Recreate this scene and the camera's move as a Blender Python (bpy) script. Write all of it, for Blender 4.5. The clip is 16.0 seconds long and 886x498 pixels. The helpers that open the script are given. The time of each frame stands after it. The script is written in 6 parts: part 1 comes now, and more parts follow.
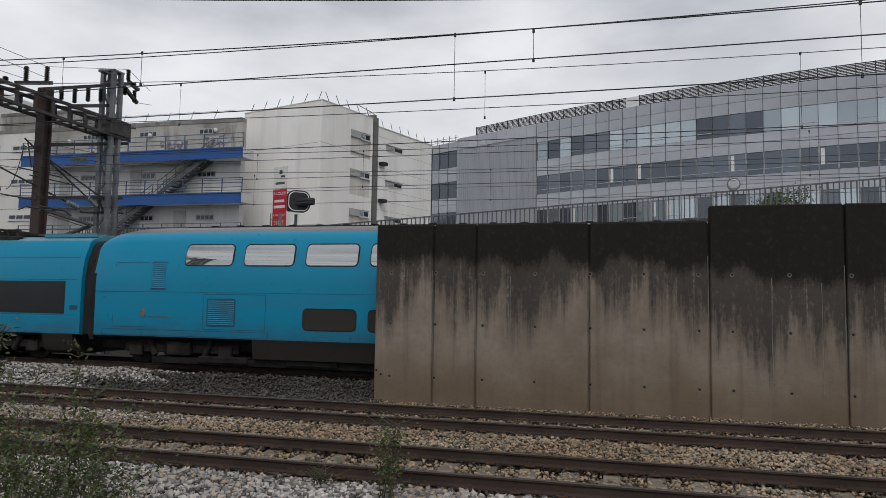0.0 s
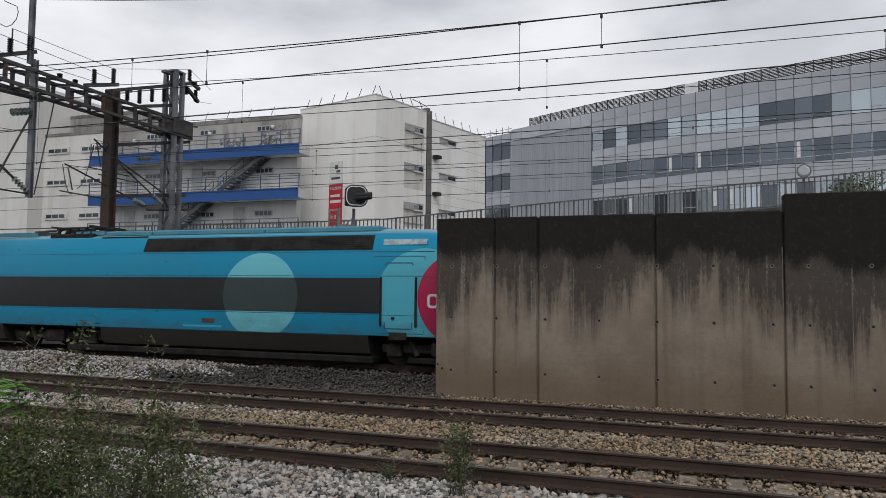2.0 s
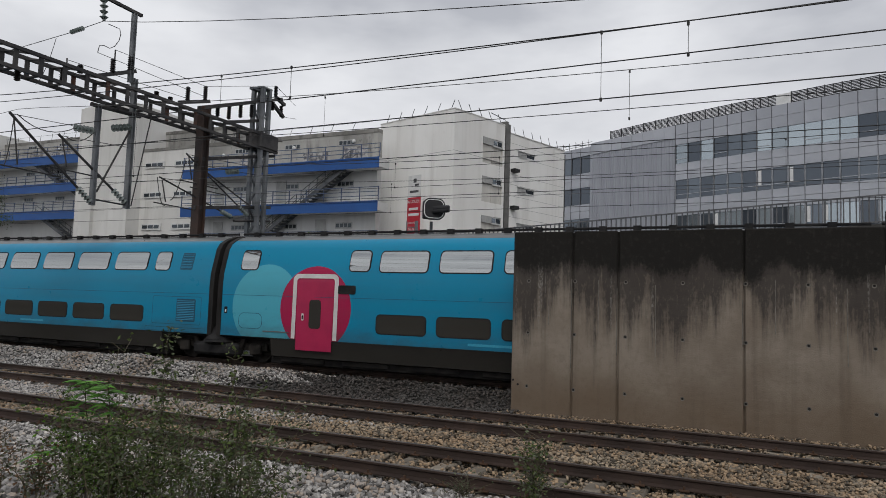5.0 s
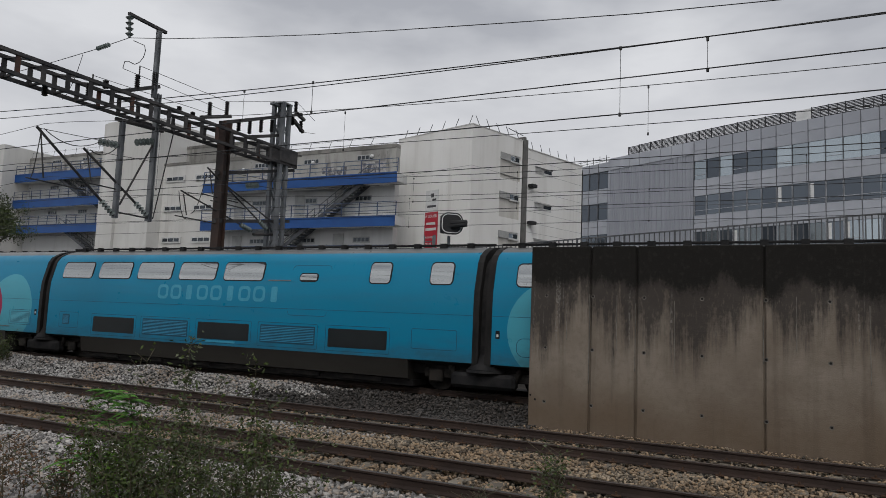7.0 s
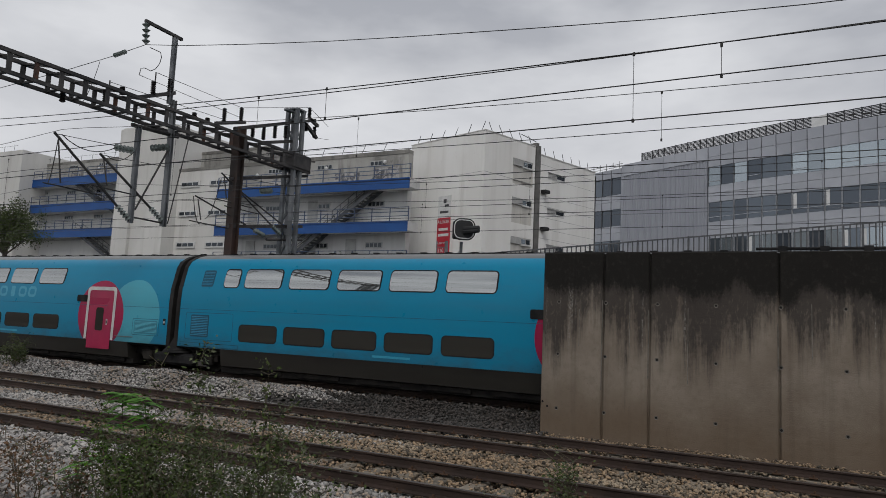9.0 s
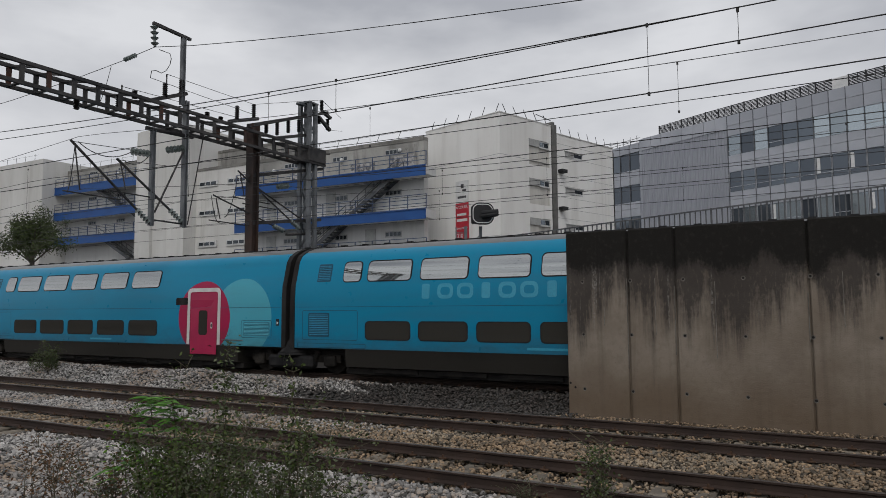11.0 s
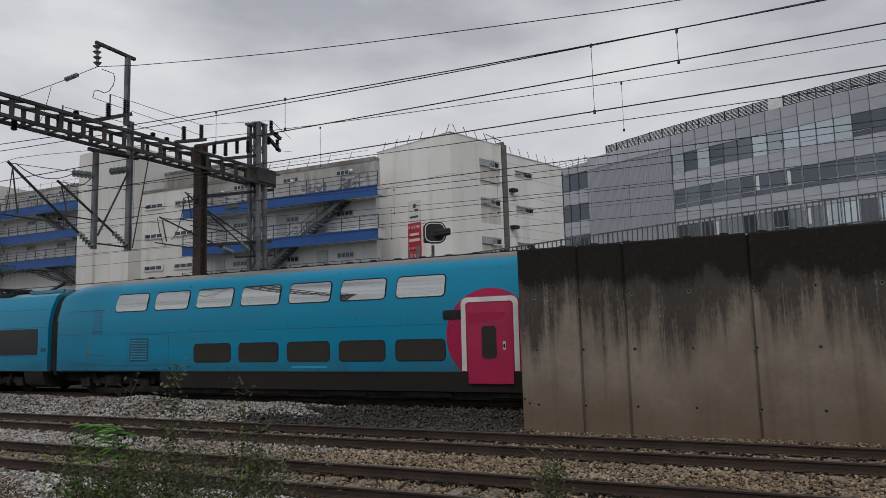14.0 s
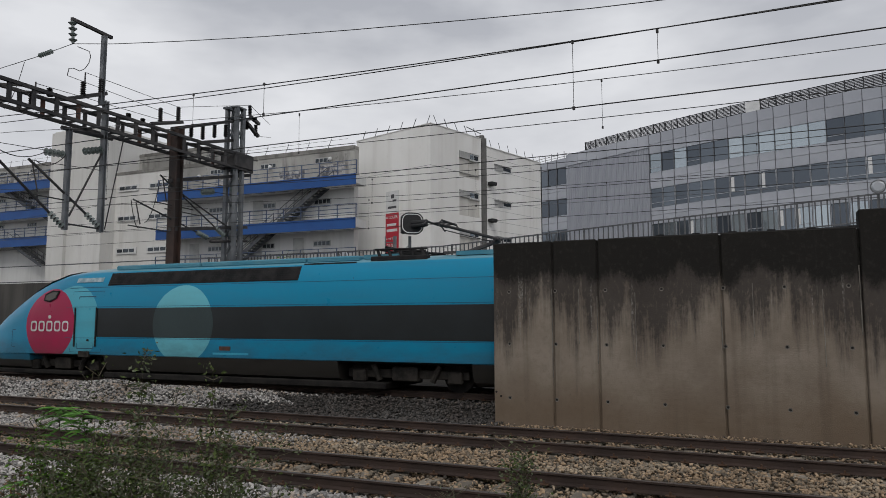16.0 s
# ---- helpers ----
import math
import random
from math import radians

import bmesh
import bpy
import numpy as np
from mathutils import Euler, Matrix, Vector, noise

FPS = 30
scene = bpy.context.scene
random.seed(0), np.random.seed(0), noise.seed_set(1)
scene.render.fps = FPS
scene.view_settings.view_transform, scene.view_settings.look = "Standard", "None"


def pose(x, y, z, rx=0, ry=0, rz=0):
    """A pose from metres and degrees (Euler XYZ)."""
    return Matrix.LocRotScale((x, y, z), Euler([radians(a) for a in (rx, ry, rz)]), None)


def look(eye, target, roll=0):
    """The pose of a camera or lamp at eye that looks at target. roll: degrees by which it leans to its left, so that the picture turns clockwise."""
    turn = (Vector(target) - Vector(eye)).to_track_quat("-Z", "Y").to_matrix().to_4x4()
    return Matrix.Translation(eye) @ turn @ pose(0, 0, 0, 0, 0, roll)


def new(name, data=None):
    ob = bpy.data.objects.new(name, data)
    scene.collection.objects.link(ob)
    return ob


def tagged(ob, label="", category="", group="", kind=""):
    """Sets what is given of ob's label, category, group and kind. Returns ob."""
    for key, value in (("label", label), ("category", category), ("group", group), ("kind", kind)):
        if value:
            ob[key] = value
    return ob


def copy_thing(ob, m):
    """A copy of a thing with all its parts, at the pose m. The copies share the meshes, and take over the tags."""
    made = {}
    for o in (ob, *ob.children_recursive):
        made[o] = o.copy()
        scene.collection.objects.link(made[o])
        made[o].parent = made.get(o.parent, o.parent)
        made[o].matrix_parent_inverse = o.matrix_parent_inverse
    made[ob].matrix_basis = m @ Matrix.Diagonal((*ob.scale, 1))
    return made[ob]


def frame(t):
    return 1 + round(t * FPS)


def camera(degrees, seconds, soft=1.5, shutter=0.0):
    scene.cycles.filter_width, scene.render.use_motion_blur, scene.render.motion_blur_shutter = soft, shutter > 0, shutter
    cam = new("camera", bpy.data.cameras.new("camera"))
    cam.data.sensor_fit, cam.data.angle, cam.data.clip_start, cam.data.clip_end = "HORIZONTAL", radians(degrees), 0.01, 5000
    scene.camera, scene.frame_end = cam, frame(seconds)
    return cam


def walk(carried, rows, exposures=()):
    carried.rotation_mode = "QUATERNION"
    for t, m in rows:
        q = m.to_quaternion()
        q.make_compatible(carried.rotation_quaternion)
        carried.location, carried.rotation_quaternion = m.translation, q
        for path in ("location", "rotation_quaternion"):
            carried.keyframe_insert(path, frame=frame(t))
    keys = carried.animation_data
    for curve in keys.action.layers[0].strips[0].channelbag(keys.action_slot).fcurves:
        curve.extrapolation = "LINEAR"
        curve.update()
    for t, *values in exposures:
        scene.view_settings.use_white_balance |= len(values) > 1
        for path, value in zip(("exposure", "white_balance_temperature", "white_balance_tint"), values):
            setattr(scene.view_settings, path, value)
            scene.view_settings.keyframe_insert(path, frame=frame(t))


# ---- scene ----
cam = camera(64.9, 16.0, soft=0.75)
PATH = [
    (0, (0.335, 1.058, 2.306), (-0.16, 2.99, 2.451), 0.9),
    (0.5, (0.133, 1.3, 2.337), (-0.364, 3.233, 2.473), -0.8),
    (1, (0.131, 1.271, 2.334), (-0.354, 3.207, 2.46), -1.2),
    (1.5, (0.154, 1.27, 2.373), (-0.336, 3.202, 2.532), 0.2),
    (2, (0.095, 1.156, 2.33), (-0.544, 3.048, 2.452), 0.6),
    (2.5, (0.041, 1.346, 2.313), (-0.726, 3.189, 2.433), 0.8),
    (3, (0.092, 1.202, 2.321), (-0.69, 3.039, 2.437), -0.3),
    (3.5, (0.085, 1.277, 2.342), (-0.705, 3.109, 2.48), 1.0),
    (4, (0.052, 1.253, 2.322), (-0.718, 3.093, 2.464), 1.8),
    (4.5, (0.061, 1.266, 2.33), (-0.749, 3.089, 2.478), 1.7),
    (7, (0.056, 1.202, 2.297), (-0.83, 2.984, 2.495), 2.3),
    (7.5, (0.045, 1.184, 2.295), (-0.844, 2.963, 2.503), 2.3),
    (8, (0.056, 1.216, 2.308), (-0.807, 3.007, 2.525), 2.0),
    (8.5, (0.046, 1.173, 2.298), (-0.844, 2.95, 2.518), 2.0),
    (9, (0.063, 1.189, 2.293), (-0.855, 2.954, 2.506), 2.6),
    (9.5, (0.033, 1.193, 2.288), (-0.86, 2.971, 2.499), 2.6),
    (10, (0.033, 1.215, 2.32), (-0.883, 2.984, 2.506), 0.1),
    (10.2, (0.013, 1.261, 2.345), (-0.946, 3.008, 2.512), -0.2),
    (12.3, (0.043, 1.347, 2.314), (-0.931, 3.083, 2.511), -0.2),
    (12.5, (0.016, 1.487, 2.339), (-0.914, 3.244, 2.558), 1.1),
    (13, (0.053, 1.351, 2.319), (-0.797, 3.149, 2.53), -0.7),
    (13.5, (0.046, 1.346, 2.321), (-0.759, 3.16, 2.566), 0.1),
    (14, (0.036, 1.306, 2.288), (-0.811, 3.104, 2.514), -1.6),
    (14.5, (0.03, 1.346, 2.3), (-0.805, 3.155, 2.47), -1.6),
    (15, (0.037, 1.352, 2.311), (-0.79, 3.164, 2.499), -1.6),
    (15.5, (0.056, 1.362, 2.316), (-0.718, 3.195, 2.513), -1.1),
    (16, (0.058, 1.308, 2.286), (-0.731, 3.135, 2.487), -0.1),
]
walk(cam, [(t, look(eye, target, roll)) for t, eye, target, roll in PATH],
     exposures=[(0, -0.09), (1.5, 0.02), (3.0, -0.06), (4.5, -0.10), (7, -0.33), (10, -0.33), (13, -0.34), (14.5, -0.35), (16, -0.22)])

# ---- light ----
world = bpy.data.worlds.new("overcast_sky")
scene.world = world
world.use_nodes = True
wn, wl = world.node_tree.nodes, world.node_tree.links
wn.clear()
w_out, w_bg = wn.new("ShaderNodeOutputWorld"), wn.new("ShaderNodeBackground")
w_sky, w_mix, w_co = wn.new("ShaderNodeTexSky"), wn.new("ShaderNodeMix"), wn.new("ShaderNodeTexCoord")
w_sky.sky_type, w_sky.sun_disc = "NISHITA", False
SUN_UP, SUN_TURN = 52.0, 160.0
w_sky.sun_elevation, w_sky.sun_rotation = radians(SUN_UP), radians(SUN_TURN)
w_scale = wn.new("ShaderNodeVectorMath")
w_scale.operation = "SCALE"
w_scale.inputs["Scale"].default_value = 0.07
wl.new(w_sky.outputs["Color"], w_scale.inputs[0])
w_map = wn.new("ShaderNodeMapping")
w_map.inputs["Scale"].default_value = (1.6, 1.6, 4.2)
w_no, w_ramp = wn.new("ShaderNodeTexNoise"), wn.new("ShaderNodeValToRGB")
w_no.inputs["Scale"].default_value, w_no.inputs["Detail"].default_value = 1.9, 5.0
w_no.inputs["Roughness"].default_value = 0.5
w_ramp.color_ramp.elements[0].position, w_ramp.color_ramp.elements[1].position = 0.34, 0.64
w_ramp.color_ramp.elements[0].color = (0.44, 0.46, 0.515, 1)
w_ramp.color_ramp.elements[1].color = (0.885, 0.90, 0.94, 1)
wl.new(w_co.outputs["Generated"], w_map.inputs[0])
wl.new(w_map.outputs[0], w_no.inputs["Vector"])
wl.new(w_no.outputs["Fac"], w_ramp.inputs[0])
w_mix.data_type = "RGBA"
w_mix.inputs["Factor"].default_value = 0.93
wl.new(w_scale.outputs[0], w_mix.inputs["A"])
wl.new(w_ramp.outputs[0], w_mix.inputs["B"])
w_sep, w_low, w_hor = wn.new("ShaderNodeSeparateXYZ"), wn.new("ShaderNodeMapRange"), wn.new("ShaderNodeMix")
wl.new(w_co.outputs["Generated"], w_sep.inputs[0])
wl.new(w_sep.outputs["Z"], w_low.inputs[0])
w_low.inputs[1].default_value, w_low.inputs[2].default_value = 0.52, 0.08
w_low.inputs[3].default_value, w_low.inputs[4].default_value = 0.0, 0.62
w_hor.data_type = "RGBA"
w_hor.inputs["B"].default_value = (1.0, 1.005, 1.03, 1)
wl.new(w_low.outputs[0], w_hor.inputs["Factor"])
wl.new(w_mix.outputs["Result"], w_hor.inputs["A"])
wl.new(w_hor.outputs["Result"], w_bg.inputs["Color"])
w_bg.inputs["Strength"].default_value = 1.0
wl.new(w_bg.outputs[0], w_out.inputs[0])

sun = new("sun", bpy.data.lights.new("sun", "SUN"))
sun.data.energy, sun.data.angle, sun.data.color = 1.1, radians(20), (1.0, 0.97, 0.92)
sun.matrix_world = look((18, -40, 62), (0, 10, 0))


# ---- materials ----
def tree_of(name):
    m = bpy.data.materials.new(name)
    m.use_nodes = True
    nt = m.node_tree
    return m, nt, nt.nodes["Principled BSDF"]


def socket(nt, v, target):
    if isinstance(v, (int, float)):
        target.default_value = v
    elif isinstance(v, tuple):
        target.default_value = (*v, 1) if len(v) == 3 and target.type == "RGBA" else v
    else:
        nt.links.new(v, target)


def calc(nt, op, a, b=0.0, clamp=False):
    n = nt.nodes.new("ShaderNodeMath")
    n.operation, n.use_clamp = op, clamp
    socket(nt, a, n.inputs[0])
    socket(nt, b, n.inputs[1])
    return n.outputs[0]


def blend(nt, f, a, b, how="MIX"):
    n = nt.nodes.new("ShaderNodeMix")
    n.data_type, n.blend_type = "RGBA", how
    socket(nt, f, n.inputs["Factor"])
    socket(nt, a, n.inputs["A"])
    socket(nt, b, n.inputs["B"])
    return n.outputs["Result"]


def coords(nt, scale=(1, 1, 1)):
    t, m = nt.nodes.new("ShaderNodeTexCoord"), nt.nodes.new("ShaderNodeMapping")
    m.inputs["Scale"].default_value = scale
    nt.links.new(t.outputs["Object"], m.inputs[0])
    return m.outputs[0]


def noisy(nt, scale, stretch=(1, 1, 1), detail=4.0, rough=0.55):
    n = nt.nodes.new("ShaderNodeTexNoise")
    n.inputs["Scale"].default_value, n.inputs["Detail"].default_value = scale, detail
    n.inputs["Roughness"].default_value = rough
    nt.links.new(coords(nt, stretch), n.inputs["Vector"])
    return n.outputs["Fac"]


def steps(nt, v, lo, hi):
    n = nt.nodes.new("ShaderNodeMapRange")
    n.interpolation_type = "SMOOTHSTEP"
    nt.links.new(v, n.inputs[0])
    n.inputs[1].default_value, n.inputs[2].default_value = lo, hi
    return n.outputs[0]


def relief(nt, b, height, strength, distance=0.01):
    n = nt.nodes.new("ShaderNodeBump")
    n.inputs["Strength"].default_value, n.inputs["Distance"].default_value = strength, distance
    nt.links.new(height, n.inputs["Height"])
    nt.links.new(n.outputs[0], b.inputs["Normal"])


def surf(name, c1, c2, rough=0.7, metal=0.0, scale=1.5, fine=45.0, bump=0.25, stretch=(1, 1, 1), spread=0.0, grain=0.25):
    """A surface with large soft variation between two colours, fine grain and relief; spread: object to object."""
    m, nt, b = tree_of(name)
    big, small = noisy(nt, scale, stretch), noisy(nt, fine, (1, 1, 1), 3.0)
    col = blend(nt, steps(nt, big, 0.35, 0.65), c1, c2)
    g = calc(nt, "ADD", calc(nt, "MULTIPLY", small, 2 * grain), 1 - grain)
    if spread:
        info = nt.nodes.new("ShaderNodeObjectInfo")
        g = calc(nt, "MULTIPLY", g, calc(nt, "ADD", calc(nt, "MULTIPLY", info.outputs["Random"], 2 * spread), 1 - spread))
    grey = nt.nodes.new("ShaderNodeCombineColor")
    for k in range(3):
        nt.links.new(g, grey.inputs[k])
    nt.links.new(blend(nt, 1.0, col, grey.outputs[0], "MULTIPLY"), b.inputs["Base Color"])
    b.inputs["Roughness"].default_value, b.inputs["Metallic"].default_value = rough, metal
    if bump:
        relief(nt, b, small, bump)
    return m


BLUE, SKY_BLUE, RED = (0.0008, 0.218, 0.378), (0.07, 0.37, 0.48), (0.36, 0.010, 0.065)
DARK, ROOF_GREY = (0.013, 0.0125, 0.012), (0.14, 0.145, 0.145)


def livery(name, layers, rough=0.30):
    """Train paint: areas laid over one another by their place on the car's side, with dust low down and streaks."""
    m, nt, b = tree_of(name)
    t = nt.nodes.new("ShaderNodeTexCoord")
    s = nt.nodes.new("ShaderNodeSeparateXYZ")
    nt.links.new(t.outputs["Object"], s.inputs[0])
    x, z = s.outputs["X"], s.outputs["Z"]
    col = BLUE
    for kind, *v in layers:
        if kind == "circle":
            cx, cz, r, c = v
            dx, dz = calc(nt, "SUBTRACT", x, cx), calc(nt, "SUBTRACT", z, cz)
            d = calc(nt, "SQRT", calc(nt, "ADD", calc(nt, "MULTIPLY", dx, dx), calc(nt, "MULTIPLY", dz, dz)))
            f = calc(nt, "LESS_THAN", d, r)
        elif kind == "below":
            h, c = v
            f = calc(nt, "LESS_THAN", z, h)
        elif kind == "above":
            h, c = v
            f = calc(nt, "GREATER_THAN", z, h)
        else:
            x0, x1, z0, z1, c = v
            f = calc(nt, "MULTIPLY", calc(nt, "GREATER_THAN", x, x0), calc(nt, "LESS_THAN", x, x1))
            f = calc(nt, "MULTIPLY", f, calc(nt, "MULTIPLY", calc(nt, "GREATER_THAN", z, z0), calc(nt, "LESS_THAN", z, z1)))
        col = blend(nt, f, col, c)
    grime = calc(nt, "MULTIPLY", steps(nt, noisy(nt, 1.2, (0.35, 1, 2.5)), 0.4, 0.8), 0.14)
    col = blend(nt, grime, col, (0.075, 0.078, 0.07))
    col = blend(nt, calc(nt, "MULTIPLY", steps(nt, noisy(nt, 7, (6, 1, 0.25)), 0.55, 0.85), 0.14), col, (0.08, 0.085, 0.08))
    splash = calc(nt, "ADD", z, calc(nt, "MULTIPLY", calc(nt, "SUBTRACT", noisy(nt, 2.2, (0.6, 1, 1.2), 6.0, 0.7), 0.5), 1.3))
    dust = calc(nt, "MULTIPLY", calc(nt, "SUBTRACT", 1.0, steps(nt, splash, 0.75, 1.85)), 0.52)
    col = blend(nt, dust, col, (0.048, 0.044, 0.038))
    b.inputs["Specular IOR Level"].default_value = 0.25
    nt.links.new(col, b.inputs["Base Color"])
    rv = calc(nt, "ADD", calc(nt, "MULTIPLY", noisy(nt, 3), 0.25), rough - 0.1)
    nt.links.new(rv, b.inputs["Roughness"])
    relief(nt, b, noisy(nt, 1.1, (1, 1, 0.6), 1.0), 0.12, 0.02)
    return m


def glass(name, c, rough=0.04, metal=0.85, other=None):
    m, nt, b = tree_of(name)
    b.inputs["Roughness"].default_value, b.inputs["Metallic"].default_value = rough, metal
    b.inputs["Base Color"].default_value = (*c, 1)
    if other:
        info = nt.nodes.new("ShaderNodeObjectInfo")
        f = steps(nt, info.outputs["Random"], 0.35, 0.85)
        nt.links.new(blend(nt, f, c, other), b.inputs["Base Color"])
    relief(nt, b, noisy(nt, 1.4, (1, 1, 1), 1.0), 0.05, 0.02)
    return m


def wall_stains(name):
    """Board-cast concrete: soot and algae from the top, ragged runs below it, pale lime streaks and a warm foot."""
    m, nt, b = tree_of(name)
    t = nt.nodes.new("ShaderNodeTexCoord")
    s = nt.nodes.new("ShaderNodeSeparateXYZ")
    nt.links.new(t.outputs["Object"], s.inputs[0])
    z = s.outputs["Z"]
    mottle = noisy(nt, 9, (1, 1, 0.8), 8.0, 0.72)
    base = blend(nt, steps(nt, noisy(nt, 0.8), 0.35, 0.65), (0.198, 0.162, 0.128), (0.262, 0.222, 0.180))
    base = blend(nt, calc(nt, "MULTIPLY", steps(nt, mottle, 0.45, 0.7), 0.3), base, (0.13, 0.105, 0.082))
    foot = calc(nt, "ADD", z, calc(nt, "MULTIPLY", calc(nt, "SUBTRACT", noisy(nt, 0.7), 0.5), 1.6))
    base = blend(nt, calc(nt, "MULTIPLY", calc(nt, "SUBTRACT", 1.0, steps(nt, foot, -0.1, 1.5)), 0.6), base, (0.128, 0.086, 0.052))
    base = blend(nt, calc(nt, "MULTIPLY", steps(nt, noisy(nt, 1.6, (2.0, 1, 0.10)), 0.5, 0.72), 0.4), base, (0.10, 0.078, 0.058))
    wide = calc(nt, "MULTIPLY", calc(nt, "SUBTRACT", noisy(nt, 1.0, (1.25, 1, 0.10), 2.0), 0.5), 4.6)
    thin = calc(nt, "MULTIPLY", calc(nt, "SUBTRACT", noisy(nt, 1.0, (5.0, 1, 0.28), 7.0, 0.72), 0.5), 3.4)
    far_stain = calc(nt, "MULTIPLY", steps(nt, s.outputs["X"], -1.0, 6.5), 0.7)
    level = calc(nt, "ADD", calc(nt, "ADD", z, far_stain), calc(nt, "ADD", wide, thin))
    patch = calc(nt, "SUBTRACT", calc(nt, "MULTIPLY", noisy(nt, 11, (1.2, 1, 0.55), 9.0, 0.8), 3.6), 0.62)
    grey_runs = calc(nt, "MULTIPLY", calc(nt, "MULTIPLY", steps(nt, level, 1.5, 3.0), patch, True), 0.84)
    col = blend(nt, grey_runs, base, (0.036, 0.032, 0.031))
    lime = calc(nt, "MULTIPLY", steps(nt, noisy(nt, 1.0, (9, 1, 0.16), 3.0), 0.61, 0.70), steps(nt, z, 1.2, 2.5))
    lime = calc(nt, "MULTIPLY", lime, steps(nt, noisy(nt, 26, (1, 1, 0.6), 6.0, 0.8), 0.44, 0.62))
    col = blend(nt, calc(nt, "MULTIPLY", lime, 0.75), col, (0.30, 0.285, 0.26))
    edge = calc(nt, "ADD", z, calc(nt, "MULTIPLY", calc(nt, "SUBTRACT", noisy(nt, 1.0, (1.5, 1, 0.3), 5.0, 0.6), 0.5), 1.5))
    edge = calc(nt, "ADD", edge, calc(nt, "MULTIPLY", far_stain, 0.75))
    edge = calc(nt, "ADD", edge, calc(nt, "MULTIPLY", calc(nt, "SUBTRACT", noisy(nt, 16, (1, 1, 0.7), 6.0, 0.75), 0.5), 0.55))
    soot = blend(nt, steps(nt, mottle, 0.5, 0.72), (0.0150, 0.0138, 0.0122), (0.027, 0.025, 0.022))
    col = blend(nt, calc(nt, "MULTIPLY", steps(nt, edge, 3.05, 3.42), 0.97), col, soot)
    pits = steps(nt, noisy(nt, 30, (1, 1, 1), 5.0, 0.7), 0.60, 0.72)
    col = blend(nt, calc(nt, "MULTIPLY", pits, 0.4), col, (0.05, 0.044, 0.038))
    nt.links.new(col, b.inputs["Base Color"])
    b.inputs["Roughness"].default_value, b.inputs["Specular IOR Level"].default_value = 0.9, 0.2
    relief(nt, b, calc(nt, "ADD", noisy(nt, 60, (1, 1, 1), 3.0), calc(nt, "ADD", mottle, noisy(nt, 6, (0.2, 1, 1)))), 0.5, 0.012)
    return m


def stones_mat(name, pale, brown, lean):
    """Crushed stone: every piece its own tone, spread wide for lit tops and shaded gaps; rust-brown where brake dust
    gathers.
    """
    m, nt, b = tree_of(name)
    g = nt.nodes.new("ShaderNodeNewGeometry")
    r = g.outputs["Random Per Island"]
    col = blend(nt, r, tuple(0.10 * c for c in pale), tuple(1.65 * c for c in pale))
    colb = blend(nt, r, tuple(0.10 * c for c in brown), tuple(1.75 * c for c in brown))
    f = steps(nt, calc(nt, "ADD", noisy(nt, 0.55), calc(nt, "MULTIPLY", calc(nt, "SUBTRACT", r, 0.5), 0.35)), 0.5 - lean - 0.12, 0.5 - lean + 0.12)
    col = blend(nt, f, col, colb)
    col = blend(nt, calc(nt, "MULTIPLY", noisy(nt, 70), 0.3), col, (0.09, 0.08, 0.07))
    nt.links.new(col, b.inputs["Base Color"])
    b.inputs["Roughness"].default_value = 0.9
    relief(nt, b, noisy(nt, 90), 0.3, 0.005)
    return m


M_CONCRETE = wall_stains("stained_concrete")
M_BACKWALL = surf("dirty_dark_concrete", (0.045, 0.043, 0.040), (0.085, 0.080, 0.072), 0.9, 0, 0.5, 30, 0.3, (1.5, 1, 0.3))
# Bed colour darkened to give the shade in the gaps between stones.
M_GROUND = surf("shaded_dusty_ballast", (0.022, 0.019, 0.016), (0.055, 0.047, 0.04), 0.95, 0, 0.7, 24, 1.0, grain=0.6)
M_STONE_PALE = stones_mat("pale_ballast_stone", (0.45, 0.43, 0.41), (0.26, 0.20, 0.15), -0.13)
M_STONE_BROWN = stones_mat("rusty_ballast_stone", (0.40, 0.325, 0.235), (0.27, 0.19, 0.118), 0.02)
M_STONE_DARK = stones_mat("sooty_ballast_stone", (0.085, 0.08, 0.075), (0.06, 0.05, 0.045), 0.0)
M_RAIL = surf("rusted_rail_steel", (0.030, 0.019, 0.015), (0.055, 0.034, 0.026), 0.75, 0.2, 0.7, 50, 0.3)
M_RAILHEAD = surf("worn_rail_head", (0.075, 0.062, 0.055), (0.11, 0.09, 0.08), 0.5, 0.5, 2, 60, 0.1)
M_SLEEPER = surf("weathered_concrete_sleeper", (0.16, 0.135, 0.105), (0.26, 0.222, 0.175), 0.9, 0, 3, 40, 0.4, spread=0.3)
M_CLIP = surf("rusty_clip", (0.05, 0.03, 0.02), (0.09, 0.05, 0.03), 0.7, 0.4)
M_STEEL = surf("galvanised_grey_steel", (0.11, 0.118, 0.128), (0.20, 0.21, 0.22), 0.6, 0.35, 1.2, 40, 0.15)
M_DARKSTEEL = surf("sooty_dark_steel", (0.034, 0.033, 0.035), (0.075, 0.07, 0.068), 0.7, 0.3, 1.5, 40, 0.2)
M_BROWNSTEEL = surf("rust_brown_painted_steel", (0.028, 0.022, 0.020), (0.065, 0.035, 0.026), 0.7, 0.2, 0.5, 30, 0.3)
M_RUST = surf("rusty_strut_steel", (0.10, 0.045, 0.03), (0.06, 0.04, 0.035), 0.8, 0.2, 4, 40, 0.3)
M_INSUL = surf("dark_glazed_insulator", (0.018, 0.016, 0.017), (0.03, 0.026, 0.026), 0.25, 0, 3, 30, 0)
